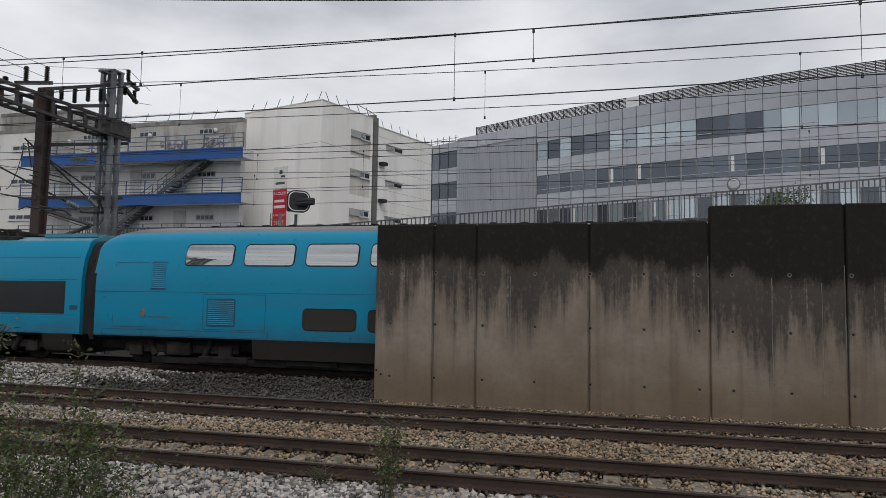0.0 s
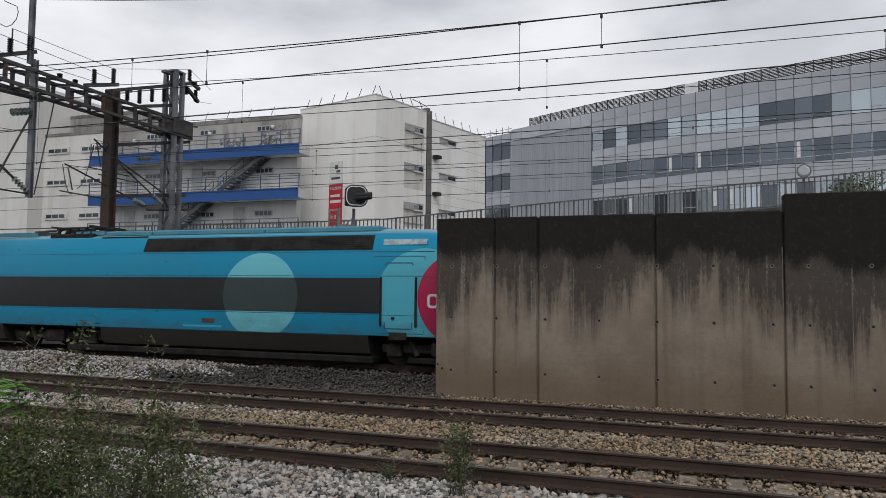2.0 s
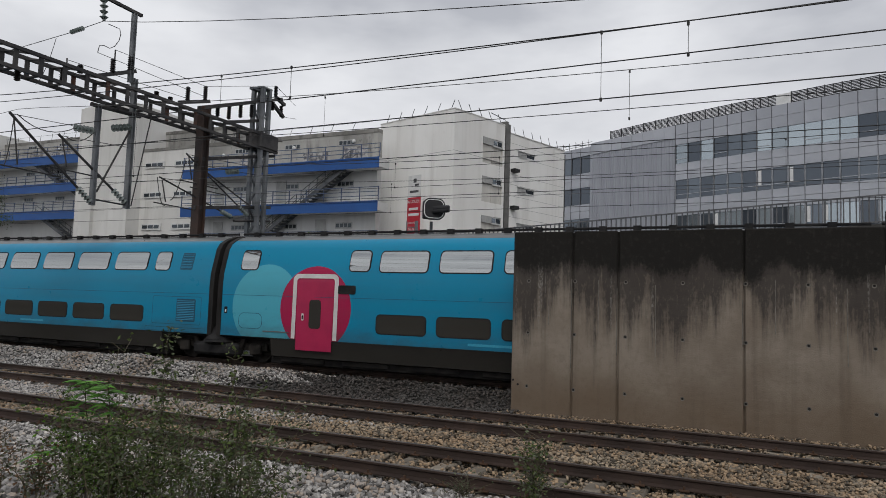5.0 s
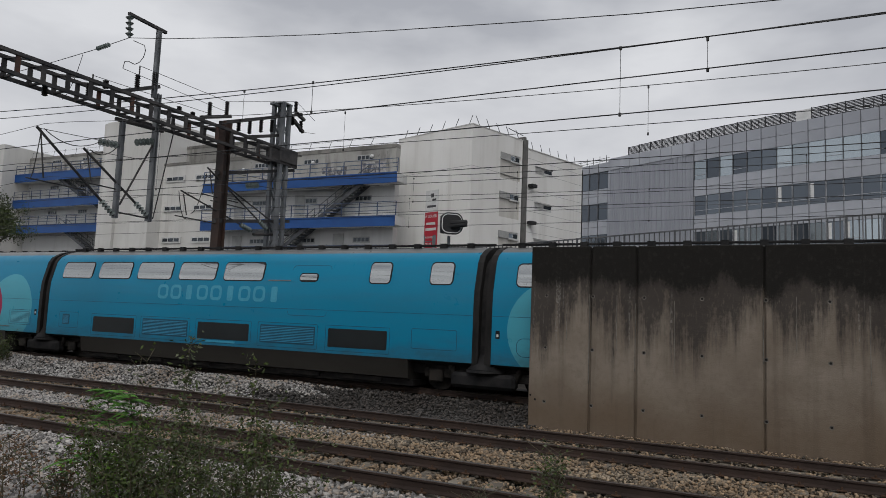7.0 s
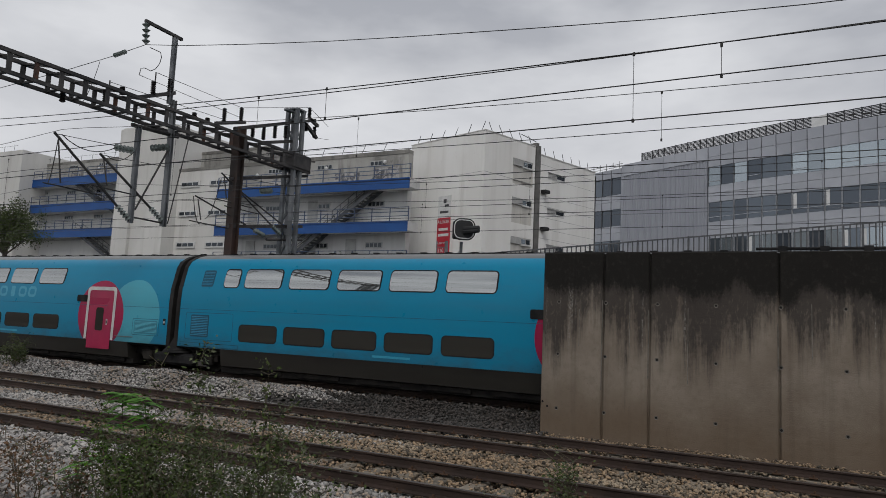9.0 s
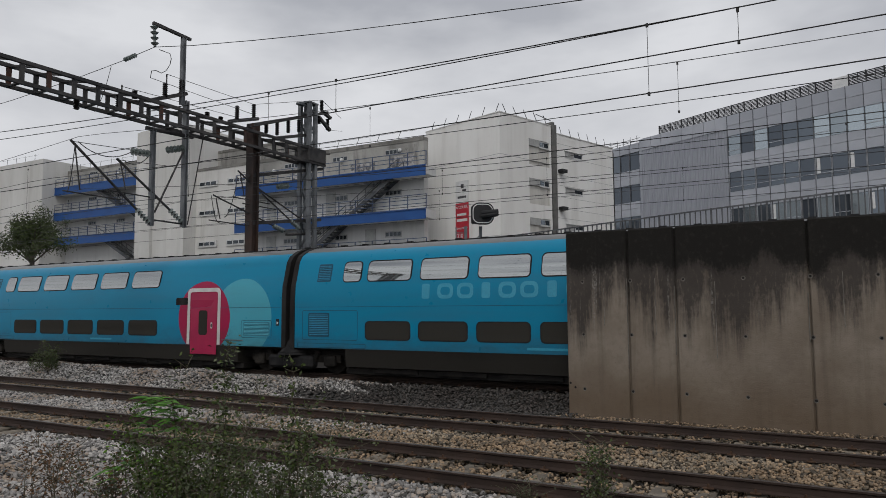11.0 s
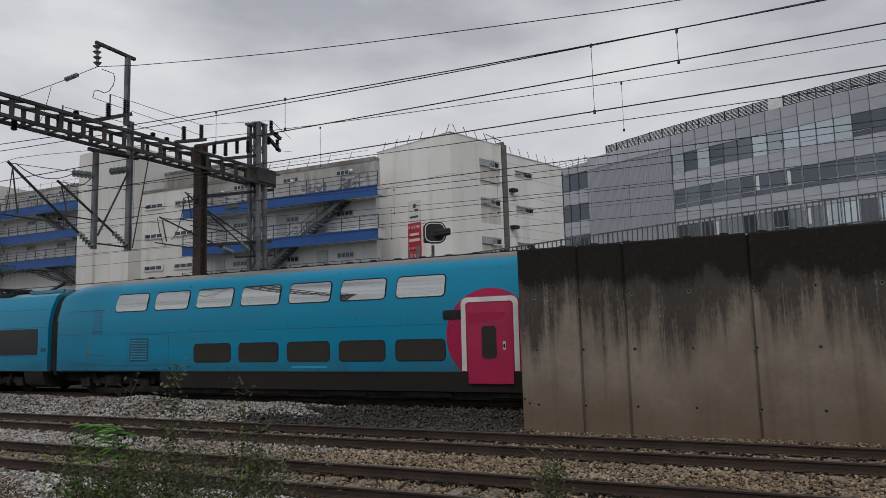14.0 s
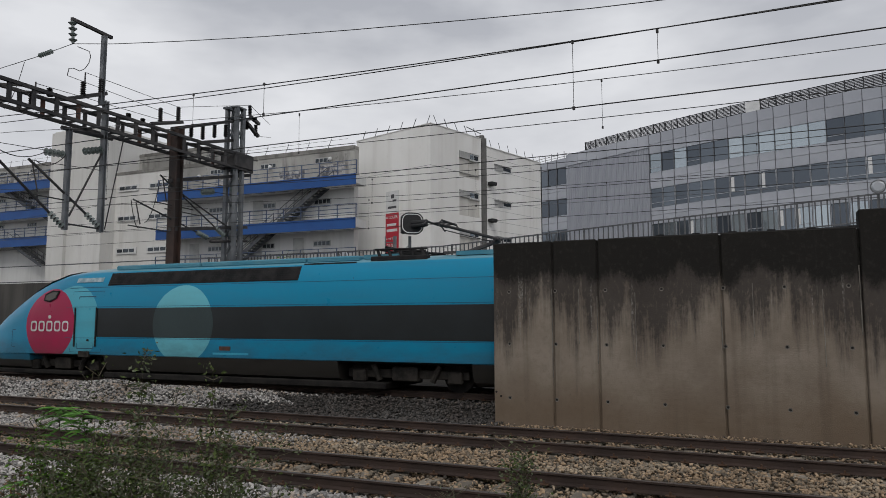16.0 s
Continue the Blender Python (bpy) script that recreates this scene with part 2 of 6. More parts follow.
M_INSULGLASS = surf("grey_green_glass_insulator", (0.13, 0.16, 0.15), (0.20, 0.23, 0.22), 0.2, 0, 3, 30, 0)
M_WIRE = surf("tarnished_copper_wire", (0.022, 0.022, 0.023), (0.035, 0.034, 0.033), 0.6, 0.3, 3, 30, 0)
M_WIREPALE = surf("thin_grey_wire", (0.09, 0.09, 0.095), (0.13, 0.13, 0.13), 0.6, 0.3, 3, 30, 0)
def streaked(name, c1, c2, stain, amount, run=(1.3, 1.3, 0.07)):
    """Painted render: soft patches, thin rain streaks and a little grain."""
    m, nt, b = tree_of(name)
    col = blend(nt, steps(nt, noisy(nt, 0.22, (1, 1, 0.6)), 0.35, 0.65), c1, c2)
    runs = steps(nt, noisy(nt, 1.0, run, 6.0, 0.62), 0.46, 0.72)
    patch = steps(nt, noisy(nt, 0.35, (1, 1, 0.5), 5.0), 0.35, 0.7)
    share = calc(nt, "ADD", calc(nt, "MULTIPLY", patch, 0.65), 0.35)
    col = blend(nt, calc(nt, "MULTIPLY", calc(nt, "MULTIPLY", runs, share), amount), col, stain)
    spots = steps(nt, noisy(nt, 2.6, (1, 1, 0.7), 8.0, 0.75), 0.55, 0.75)
    col = blend(nt, calc(nt, "MULTIPLY", spots, amount * 0.6), col, stain)
    nt.links.new(col, b.inputs["Base Color"])
    b.inputs["Roughness"].default_value = 0.92
    relief(nt, b, noisy(nt, 14, (1, 1, 1), 4.0), 0.2, 0.02)
    return m


M_RENDER = streaked("weathered_white_render", (0.76, 0.745, 0.715), (0.83, 0.82, 0.795), (0.48, 0.45, 0.41), 0.42)
M_RENDER_OLD = streaked("stained_grey_render", (0.25, 0.245, 0.23), (0.42, 0.41, 0.385), (0.045, 0.042, 0.038), 1.0, (0.9, 0.9, 0.2))
# White render darkened in colour to offset stronger sun on the block's faces.
M_RENDER_DIM = streaked("sun_dimmed_white_render", (0.60, 0.59, 0.565), (0.69, 0.68, 0.655), (0.34, 0.32, 0.29), 0.42)
M_RENDER_GREY = streaked("grey_painted_wall", (0.52, 0.52, 0.515), (0.60, 0.60, 0.59), (0.28, 0.275, 0.26), 0.4)
M_NICHE = streaked("grey_recessed_panel", (0.55, 0.53, 0.49), (0.62, 0.60, 0.565), (0.24, 0.225, 0.20), 0.7)
M_SOOT = streaked("blackened_wall_head", (0.17, 0.165, 0.15), (0.28, 0.27, 0.25), (0.035, 0.033, 0.03), 0.95, (1.6, 1.6, 0.5))
M_BLUEPAINT = surf("bright_blue_painted_metal", (0.004, 0.06, 0.235), (0.006, 0.075, 0.28), 0.5, 0, 0.4, 20, 0.1, grain=0.12)
M_BLUERAIL = surf("blue_grey_railing_paint", (0.05, 0.075, 0.14), (0.07, 0.10, 0.17), 0.5, 0.2)
M_STAIR = surf("dark_grey_stair_steel", (0.06, 0.065, 0.075), (0.10, 0.105, 0.11), 0.6, 0.3)
M_PIPE = surf("dark_grey_downpipe", (0.11, 0.107, 0.10), (0.16, 0.155, 0.145), 0.6, 0.1)
M_WINFRAME = surf("white_window_frame", (0.55, 0.55, 0.54), (0.62, 0.62, 0.61), 0.5, 0, 2, 30, 0)
M_DARKGLASS = glass("dark_window_glass", (0.05, 0.06, 0.07), 0.08, 0.6)
M_SHUTTER = surf("grey_roller_shutter", (0.32, 0.32, 0.31), (0.40, 0.40, 0.39), 0.7, 0, 2, 30, 0.1)
M_OFFPANEL = surf("pale_grey_cladding_panel", (0.36, 0.375, 0.415), (0.43, 0.445, 0.485), 0.35, 0.1, 0.35, 12, 0.05, spread=0.07, grain=0.06)
M_OFFRIB = surf("ribbed_grey_metal", (0.34, 0.355, 0.395), (0.385, 0.40, 0.44), 0.45, 0.1, 0.3, 15, 0.05, spread=0.04, grain=0.06)
M_OFFGLASS = glass("office_window_glass", (0.085, 0.10, 0.12), 0.06, 0.7, (0.135, 0.158, 0.185))
M_OFFGLASS_LIGHT = glass("pale_office_glass", (0.40, 0.455, 0.49), 0.06, 0.75, (0.27, 0.31, 0.34))
M_SEAM = surf("lime_streaked_concrete", (0.06, 0.053, 0.045), (0.21, 0.195, 0.17), 0.9, 0, 5, 40, 0.3, (1, 1, 0.4))
M_MULLION = surf("grey_aluminium_mullion", (0.10, 0.105, 0.115), (0.14, 0.145, 0.155), 0.5, 0.2)
M_WINPOST = surf("pale_aluminium_window_post", (0.38, 0.395, 0.42), (0.45, 0.465, 0.49), 0.45, 0.2, 2, 30, 0)
M_SCREEN = surf("dark_louvre_screen", (0.025, 0.026, 0.03), (0.045, 0.046, 0.05), 0.7, 0.2)
M_RAILING = surf("grey_painted_railing", (0.085, 0.088, 0.092), (0.14, 0.142, 0.146), 0.6, 0.3)
M_SIGNAL = surf("matt_black_signal_sheet", (0.012, 0.012, 0.013), (0.022, 0.022, 0.023), 0.7, 0.0)
M_WHITE = surf("white_sign_paint", (0.62, 0.62, 0.61), (0.72, 0.72, 0.71), 0.5, 0, 2, 30, 0)
M_SIGNRED = surf("red_banner_vinyl", (0.42, 0.018, 0.035), (0.50, 0.025, 0.045), 0.5, 0, 1, 20, 0.05)
M_INK = surf("dark_grey_print", (0.05, 0.05, 0.055), (0.08, 0.08, 0.085), 0.6, 0, 2, 30, 0)
M_TRAINGLASS = glass("mirrored_train_glass", (0.45, 0.465, 0.46), 0.03, 0.92)
# Low panes: the dark ground's reflection is put into the glass colour.
M_TRAINGLASS_LOW = glass("dark_reflection_train_glass", (0.085, 0.08, 0.07), 0.06, 0.5)
M_GRAFFITI = surf("faded_grey_graffiti", (0.10, 0.10, 0.11), (0.42, 0.41, 0.40), 0.9, 0, 3.5, 20, 0.1)
M_RUBBER = surf("black_rubber", (0.014, 0.014, 0.015), (0.028, 0.027, 0.027), 0.75, 0, 3, 30, 0.2)
M_BELLOWS = surf("dark_grey_gangway_rubber", (0.014, 0.0135, 0.013), (0.030, 0.028, 0.027), 0.7, 0, 2, 30, 0.3, (1, 1, 0.3))
M_UNDER = surf("grimy_underframe", (0.012, 0.011, 0.011), (0.026, 0.024, 0.022), 0.8, 0.1, 3, 30, 0.3)
M_BOGIE = surf("dusty_bogie_steel", (0.016, 0.015, 0.014), (0.045, 0.040, 0.035), 0.75, 0.3, 3, 30, 0.3)
M_TRAINRED = surf("crimson_door_paint", (0.36, 0.010, 0.065), (0.42, 0.014, 0.075), 0.35, 0, 1.5, 30, 0.05, grain=0.1)
M_HANDLE = surf("worn_grey_metal_handle", (0.16, 0.16, 0.16), (0.24, 0.235, 0.23), 0.4, 0.6, 4, 40, 0)
M_TRAINWHITE = surf("white_train_paint", (0.55, 0.54, 0.53), (0.66, 0.65, 0.64), 0.4, 0, 2, 30, 0, grain=0.1)
M_PALETEXT = surf("pale_blue_lettering", (0.035, 0.30, 0.45), (0.045, 0.33, 0.48), 0.35, 0, 2, 30, 0)
# Darker copy of the slat blue, painting the shade between the slats.
M_PALEBACK = surf("shaded_pale_blue_paint", (0.03, 0.20, 0.28), (0.035, 0.23, 0.31), 0.4, 0, 2, 30, 0)
M_PALESLAT = surf("pale_blue_louvre_slat", (0.06, 0.33, 0.43), (0.07, 0.37, 0.47), 0.4, 0, 2, 30, 0)
M_LINE = surf("dark_blue_panel_gap", (0.004, 0.055, 0.10), (0.006, 0.075, 0.13), 0.5, 0, 2, 30, 0)
M_LOUVRE = surf("blue_louvre_slat", (0.006, 0.18, 0.31), (0.008, 0.21, 0.36), 0.4, 0, 2, 30, 0)
M_BLACKBAND = surf("charcoal_gloss_band", (0.007, 0.010, 0.011), (0.011, 0.015, 0.017), 0.35, 0, 0.8, 30, 0.05)
M_BANDPALE = surf("charcoal_band_over_pale_disc", (0.024, 0.040, 0.042), (0.028, 0.046, 0.048), 0.4, 0, 0.8, 30, 0.05)
M_LEAF = surf("green_leaf", (0.044, 0.064, 0.020), (0.090, 0.120, 0.038), 0.6, 0, 6, 40, 0.1, grain=0.4)
M_LEAFPALE = surf("grey_green_leaf", (0.065, 0.082, 0.046), (0.125, 0.140, 0.085), 0.65, 0, 6, 40, 0.1, grain=0.4)
M_LEAFBRIGHT = surf("bright_green_leaf", (0.09, 0.21, 0.02), (0.15, 0.30, 0.045), 0.6, 0, 6, 40, 0.1, grain=0.3)
M_LEAFDRY = surf("dry_brown_leaf", (0.12, 0.07, 0.04), (0.20, 0.12, 0.07), 0.8, 0, 6, 40, 0.1, grain=0.4)
M_STEM = surf("woody_stem", (0.06, 0.05, 0.03), (0.10, 0.085, 0.05), 0.8, 0, 6, 40, 0.2)
M_FERN = surf("fresh_fern_leaf", (0.06, 0.17, 0.02), (0.11, 0.27, 0.04), 0.55, 0, 6, 40, 0.1, grain=0.3)
for leaf in (M_LEAF, M_LEAFPALE, M_LEAFBRIGHT, M_LEAFDRY, M_FERN):
    leaf.node_tree.nodes["Principled BSDF"].inputs["Specular IOR Level"].default_value = 0.12
for dull in (M_RUBBER, M_BELLOWS, M_UNDER, M_BOGIE):
    dull.node_tree.nodes["Principled BSDF"].inputs["Specular IOR Level"].default_value = 0.15
M_BARK = surf("grey_bark", (0.07, 0.06, 0.05), (0.12, 0.10, 0.085), 0.9, 0, 5, 30, 0.5)


# ---- mesh helpers ----
def box(bm, x0, x1, y0, y1, z0, z1, bevel=0.0):
    vs = [bm.verts.new((x, y, z)) for x in (x0, x1) for y in (y0, y1) for z in (z0, z1)]
    fs = [bm.faces.new([vs[i] for i in q]) for q in ((0, 1, 3, 2), (4, 6, 7, 5), (0, 4, 5, 1), (2, 3, 7, 6), (0, 2, 6, 4), (1, 5, 7, 3))]
    if bevel:
        bmesh.ops.bevel(bm, geom=list({e for f in fs for e in f.edges}), offset=bevel, segments=1, affect="EDGES", profile=0.5)


def tube(bm, p, q, r, n=8, r2=None):
    p, q = Vector(p), Vector(q)
    d = (q - p).normalized()
    a = d.orthogonal().normalized()
    b = d.cross(a)
    r2 = r if r2 is None else r2
    rings = [[bm.verts.new(c + rr * (math.cos(k * math.tau / n) * a + math.sin(k * math.tau / n) * b)) for k in range(n)] for c, rr in ((p, r), (q, r2))]
    for k in range(n):
        bm.faces.new((rings[0][k], rings[0][(k + 1) % n], rings[1][(k + 1) % n], rings[1][k]))
    bm.faces.new(rings[0][::-1])
    bm.faces.new(rings[1])


def bar(bm, p, q, w, h):
    """A straight bar of oblong section from p to q, w across and h upright."""
    p, q = Vector(p), Vector(q)
    d = (q - p).normalized()
    up = Vector((0, 0, 1)) if abs(d.z) < 0.95 else Vector((1, 0, 0))
    a = d.cross(up).normalized()
    b = a.cross(d)
    r = [[bm.verts.new(c + s * w / 2 * a + t * h / 2 * b) for s, t in ((-1, -1), (1, -1), (1, 1), (-1, 1))] for c in (p, q)]
    for k in range(4):
        bm.faces.new((r[0][k], r[0][(k + 1) % 4], r[1][(k + 1) % 4], r[1][k]))
    bm.faces.new(r[0][::-1])
    bm.faces.new(r[1])


def prism(bm, pts, y0, y1):
    """A flat outline in x and z, thick from y0 to y1."""
    a, b = [bm.verts.new((x, y0, z)) for x, z in pts], [bm.verts.new((x, y1, z)) for x, z in pts]
    bm.faces.new(a)
    bm.faces.new(b[::-1])
    for k in range(len(pts)):
        j = (k + 1) % len(pts)
        bm.faces.new((a[k], b[k], b[j], a[j]))


def rounded(x0, x1, z0, z1, r, n=4):
    r = min(r, (x1 - x0) / 2 - 1e-4, (z1 - z0) / 2 - 1e-4)
    out = []
    for cx, cz, a in ((x1 - r, z1 - r, 0), (x0 + r, z1 - r, 90), (x0 + r, z0 + r, 180), (x1 - r, z0 + r, 270)):
        out += [(cx + r * math.cos(radians(a + 90 * k / n)), cz + r * math.sin(radians(a + 90 * k / n))) for k in range(n + 1)]
    return out


def finish(bm, name, smooth=False):
    bmesh.ops.recalc_face_normals(bm, faces=bm.faces)
    me = bpy.data.meshes.new(name)
    bm.to_mesh(me)
    bm.free()
    if smooth:
        me.polygons.foreach_set("use_smooth", [True] * len(me.polygons))
        me.set_sharp_from_angle(angle=radians(35))
    return me


def part(name, bm, material, parent=None, label="", smooth=False):
    """Links a bmesh, or a mesh, as ONE mesh object, under a thing or part if one is given."""
    me = bm if isinstance(bm, bpy.types.Mesh) else finish(bm, name, smooth)
    if not me.materials:
        me.materials.append(material)
    ob = new(name, me)
    ob.parent = parent
    if label:
        tagged(ob, label)
    return ob


def thing(name, label, category, group="", kind="", m=None):
    ob = tagged(new(name), label, category, group, kind)
    if m is not None:
        ob.matrix_basis = m
    return ob


def boxes(name, material, parent, *rows, bevel=0.0, label=""):
    bm = bmesh.new()
    for r in rows:
        box(bm, *r, bevel=bevel)
    return part(name, bm, material, parent, label)


def raw_mesh(name, verts, faces, material):
    me = bpy.data.meshes.new(name)
    me.from_pydata(verts, [], faces)
    me.materials.append(material)
    return me

# ---- ground and tracks ----
Y4, Y3, Y2, Y1 = 10.3, 11.8, 14.3, 15.8     # rails of the two near tracks
TRAIN_Y, RAIL_Z = 20.35, 0.25               # middle and rail height of the train's track
rng = np.random.default_rng(7)


def ground_z(x, y):
    """Height of the ballast: a flat bed, the train's raised track and a heap beside it."""
    z = -0.24
    z += 0.32 / (1 + math.exp(-max(-8, min(8, y - 18.55)) * 5)) if y < 24 else 0.32 - min(0.4, (y - 24) * 0.2)
    heap = math.exp(-((y - 18.0) / 0.75) ** 2) / (1 + math.exp(max(-20, min(20, x + 12.5)) * 1.3))
    z += heap * (0.42 + 0.07 * math.sin(x * 0.9) + 0.05 * math.sin(x * 2.3 + 1))
    if y < 9.2:
        z += 0.05 * math.sin(x * 0.8 + 1) * math.sin(y * 0.9)
    return z


def near_grid(name, xs, ys, material, label):
    vs = [(x, y, ground_z(x, y) - 0.06) for y in ys for x in xs]
    n = len(xs)
    fs = [(j * n + i, j * n + i + 1, (j + 1) * n + i + 1, (j + 1) * n + i) for j in range(len(ys) - 1) for i in range(n - 1)]
    me = raw_mesh(name, vs, fs, material)
    me.polygons.foreach_set("use_smooth", [True] * len(me.polygons))
    return tagged(new(name, me), label, "ground", kind="structure")


near_grid("ground", [-2500, -600, -150] + list(np.arange(-60, 30.1, 0.75)) + [60, 150, 600, 2500],
          [-2500, -400, -60] + list(np.arange(-6, 17.3, 0.75)) + list(np.arange(17.3, 19.4, 0.15)) + [20, 22, 24, 25, 26, 28, 30, 32, 3000], M_GROUND,
          "brown-grey dusty railway ballast bed, darkened as shade between the stones")


def rocks(n, xs, ys, size, material, name, label, test=None, lift=0.0):
    """A bed of crushed stones, each a crooked little polyhedron half sunk in the bed."""
    block = np.array([(x, y, z) for x in (-1, 1) for y in (-1, 1) for z in (-1, 1)]) * 0.66
    tri = np.array([(0, 1, 3), (0, 3, 2), (4, 6, 7), (4, 7, 5), (0, 4, 5), (0, 5, 1), (2, 3, 7), (2, 7, 6), (0, 2, 6), (0, 6, 4), (1, 5, 7), (1, 7, 3)])
    px, py = rng.uniform(*xs, n), rng.uniform(*ys, n)
    keep = np.array([(test is None or test(a, b)) and min(abs(b - r) for r in (Y1, Y2, Y3, Y4)) > 0.075 for a, b in zip(px, py)])
    px, py = px[keep], py[keep]
    n = len(px)
    pz = np.array([ground_z(a, b) for a, b in zip(px, py)]) + rng.uniform(-0.05, 0.045, n) + lift
    s = size * rng.uniform(0.55, 1.25, n)
    v = block[None] * (1 + rng.uniform(-0.42, 0.42, (n, 8, 3))) * s[:, None, None] * rng.uniform((0.85, 0.65, 0.45), (1.35, 1.05, 0.85), (n, 1, 3))
    a, b = rng.uniform(0, 6.28, n), rng.uniform(-0.9, 0.9, n)
    x = v[..., 0] * np.cos(b)[:, None] - v[..., 2] * np.sin(b)[:, None]
    z = v[..., 0] * np.sin(b)[:, None] + v[..., 2] * np.cos(b)[:, None]
    x, y = x * np.cos(a)[:, None] - v[..., 1] * np.sin(a)[:, None], x * np.sin(a)[:, None] + v[..., 1] * np.cos(a)[:, None]
    v = np.stack([x + px[:, None], y + py[:, None], z + pz[:, None]], -1).reshape(-1, 3)
    f = (tri[None] + 8 * np.arange(n)[:, None, None]).reshape(-1)
    me = bpy.data.meshes.new(name)
    me.vertices.add(len(v))
    me.vertices.foreach_set("co", v.ravel())
    me.loops.add(len(f))
    me.loops.foreach_set("vertex_index", f)
    me.polygons.add(len(f) // 3)
    me.polygons.foreach_set("loop_start", np.arange(0, len(f), 3))
    me.polygons.foreach_set("loop_total", np.full(len(f) // 3, 3))
    me.update(calc_edges=True)
    me.materials.append(material)
    return tagged(new(name, me), label, "ballast", kind="stuff")


rocks(42000, (-15, 1), (5.8, 10.2), 0.046, M_STONE_PALE, "ballast_stones", "pale grey crushed ballast stones beside the near track")
rocks(15000, (-20, 9), (10.2, 11.85), 0.034, M_STONE_BROWN, "ballast_stones", "rusty brown ballast stones between the near rails", lift=-0.008)
rocks(42000, (-26, 9), (11.85, 14.25), 0.037, M_STONE_BROWN, "ballast_stones", "tan ballast stones heaped between the two tracks", lambda x, y: x > -14.5 + 5.0 * rng.random() + 2.2 * (y - 13))
rocks(14000, (-30, 9), (14.2, 15.9), 0.033, M_STONE_BROWN, "ballast_stones", "brown ballast stones between the second track's rails")
rocks(34000, (-38, -9.0), (15.9, 18.9), 0.043, M_STONE_PALE, "ballast_stones", "whitish ballast heap along the train's track", lambda x, y: x < -13.3 + 0.8 * math.sin(y * 5) + (y - 17) * 0.9)
rocks(9500, (-16.0, -5), (15.9, 19.2), 0.041, M_STONE_DARK, "ballast_stones", "dark sooty ballast beside the concrete wall", lambda x, y: x > -14.2 + 0.8 * math.sin(y * 5) + (y - 17) * 0.9 and x < -5.2 - 0.8 * rng.random())
rocks(9000, (-6.0, 9), (15.9, 17.75), 0.03, M_STONE_BROWN, "ballast_stones", "small brown stones along the foot of the concrete wall", lift=-0.028)
rocks(26000, (-26, -5), (11.9, 14.2), 0.043, M_STONE_PALE, "ballast_stones", "pale ballast stones between the two tracks", lambda x, y: x < -14.0 + 5.0 * rng.random() + 2.2 * (y - 13))


def rail_mesh(x0, x1):
    bm = bmesh.new()
    prof = [(-0.07, -0.17), (0.07, -0.17), (0.07, -0.155), (0.012, -0.13), (0.012, -0.045), (0.036, -0.032), (0.036, -0.006), (0.028, 0), (-0.028, 0), (-0.036, -0.006), (-0.036, -0.032), (-0.012, -0.045), (-0.012, -0.13), (-0.07, -0.155)]
    ends = [[bm.verts.new((x, y, z)) for y, z in prof] for x in (x0, x1)]
    n = len(prof)
    for k in range(n):
        f = bm.faces.new((ends[0][k], ends[0][(k + 1) % n], ends[1][(k + 1) % n], ends[1][k]))
        f.material_index = 1 if k in (6, 7, 8) else 0
    bm.faces.new(ends[0])
    bm.faces.new(ends[1][::-1])
    me = finish(bm, "rail")
    me.materials.append(M_RAIL)
    me.materials.append(M_RAILHEAD)
    return me


RAIL = rail_mesh(-160, 80)
bm = bmesh.new()
box(bm, -0.13, 0.13, -1.22, 1.22, -0.42, -0.212, bevel=0.02)
SLEEPER = finish(bm, "sleeper")
SLEEPER.materials.append(M_SLEEPER)
bm = bmesh.new()
box(bm, -0.07, 0.07, -0.115, 0.115, -0.178, -0.150, bevel=0.006)
for sgn in (-1, 1):
    tube(bm, (0, sgn * 0.095, -0.15), (0, sgn * 0.095, -0.105), 0.018, 6)
CLIP = finish(bm, "rail_clip")
CLIP.materials.append(M_CLIP)


def track(name, ya, yb, z, x0, x1, label):
    t = tagged(new(name), label, "railway track", kind="structure")
    for y in (ya, yb):
        r = part("rail", RAIL, None, t)
        r.location = (0, y, z)
    x = x0
    while x < x1:
        s = part("sleeper", SLEEPER, None, t)
        s.location = (x + rng.uniform(-0.02, 0.02), (ya + yb) / 2, z + rng.uniform(-0.012, 0.006))
        s.rotation_euler = (0, 0, rng.uniform(-0.01, 0.01))
        if -20 < x < 7:
            for y in (ya, yb):
                c = part("rail_clip", CLIP, None, t)
                c.location = (x, y, z)
        x += 0.6
    return t


track("track_1", Y4, Y3, 0, -34, 9, "rusty near railway track on worn concrete sleepers")
track("track_2", Y2, Y1, 0, -40, 9, "rusty second railway track sunk in brown ballast")
track("track_3", TRAIN_Y - 0.75, TRAIN_Y + 0.75, RAIL_Z, -60, -4, "raised railway track under the passing train")

# ---- stained concrete wall ----
WALL_Y = 17.75
wall = tagged(new("wall_1"), "tall stained cast-concrete wall in panels beside the track", "concrete wall", kind="structure")
joints = [(-5.70, 4.17), (-4.174, 4.17), (-3.097, 4.17), (-0.40, 4.17), (2.255, 4.53), (5.026, 4.53), (7.75, 4.53), (10.5, 4.53), (13.2, 4.53), (16, 4.53), (19, 4.53), (22, 4.53), (25, 4.53)]
for (a, top), (b, _) in zip(joints, joints[1:]):
    boxes("panel", M_CONCRETE, wall, (a + 0.024, b - 0.024, WALL_Y, WALL_Y + 0.35, -0.6, top), bevel=0.022)
    boxes("joint", M_CONCRETE, wall, (b - 0.06, b + 0.06, WALL_Y + 0.07, WALL_Y + 0.3, -0.6, top - 0.03))
bm = bmesh.new()
tube(bm, (0, -0.004, 0), (0, 0.02, 0), 0.028, 8)
HOLE = finish(bm, "tie_hole")
HOLE.materials.append(M_UNDER)
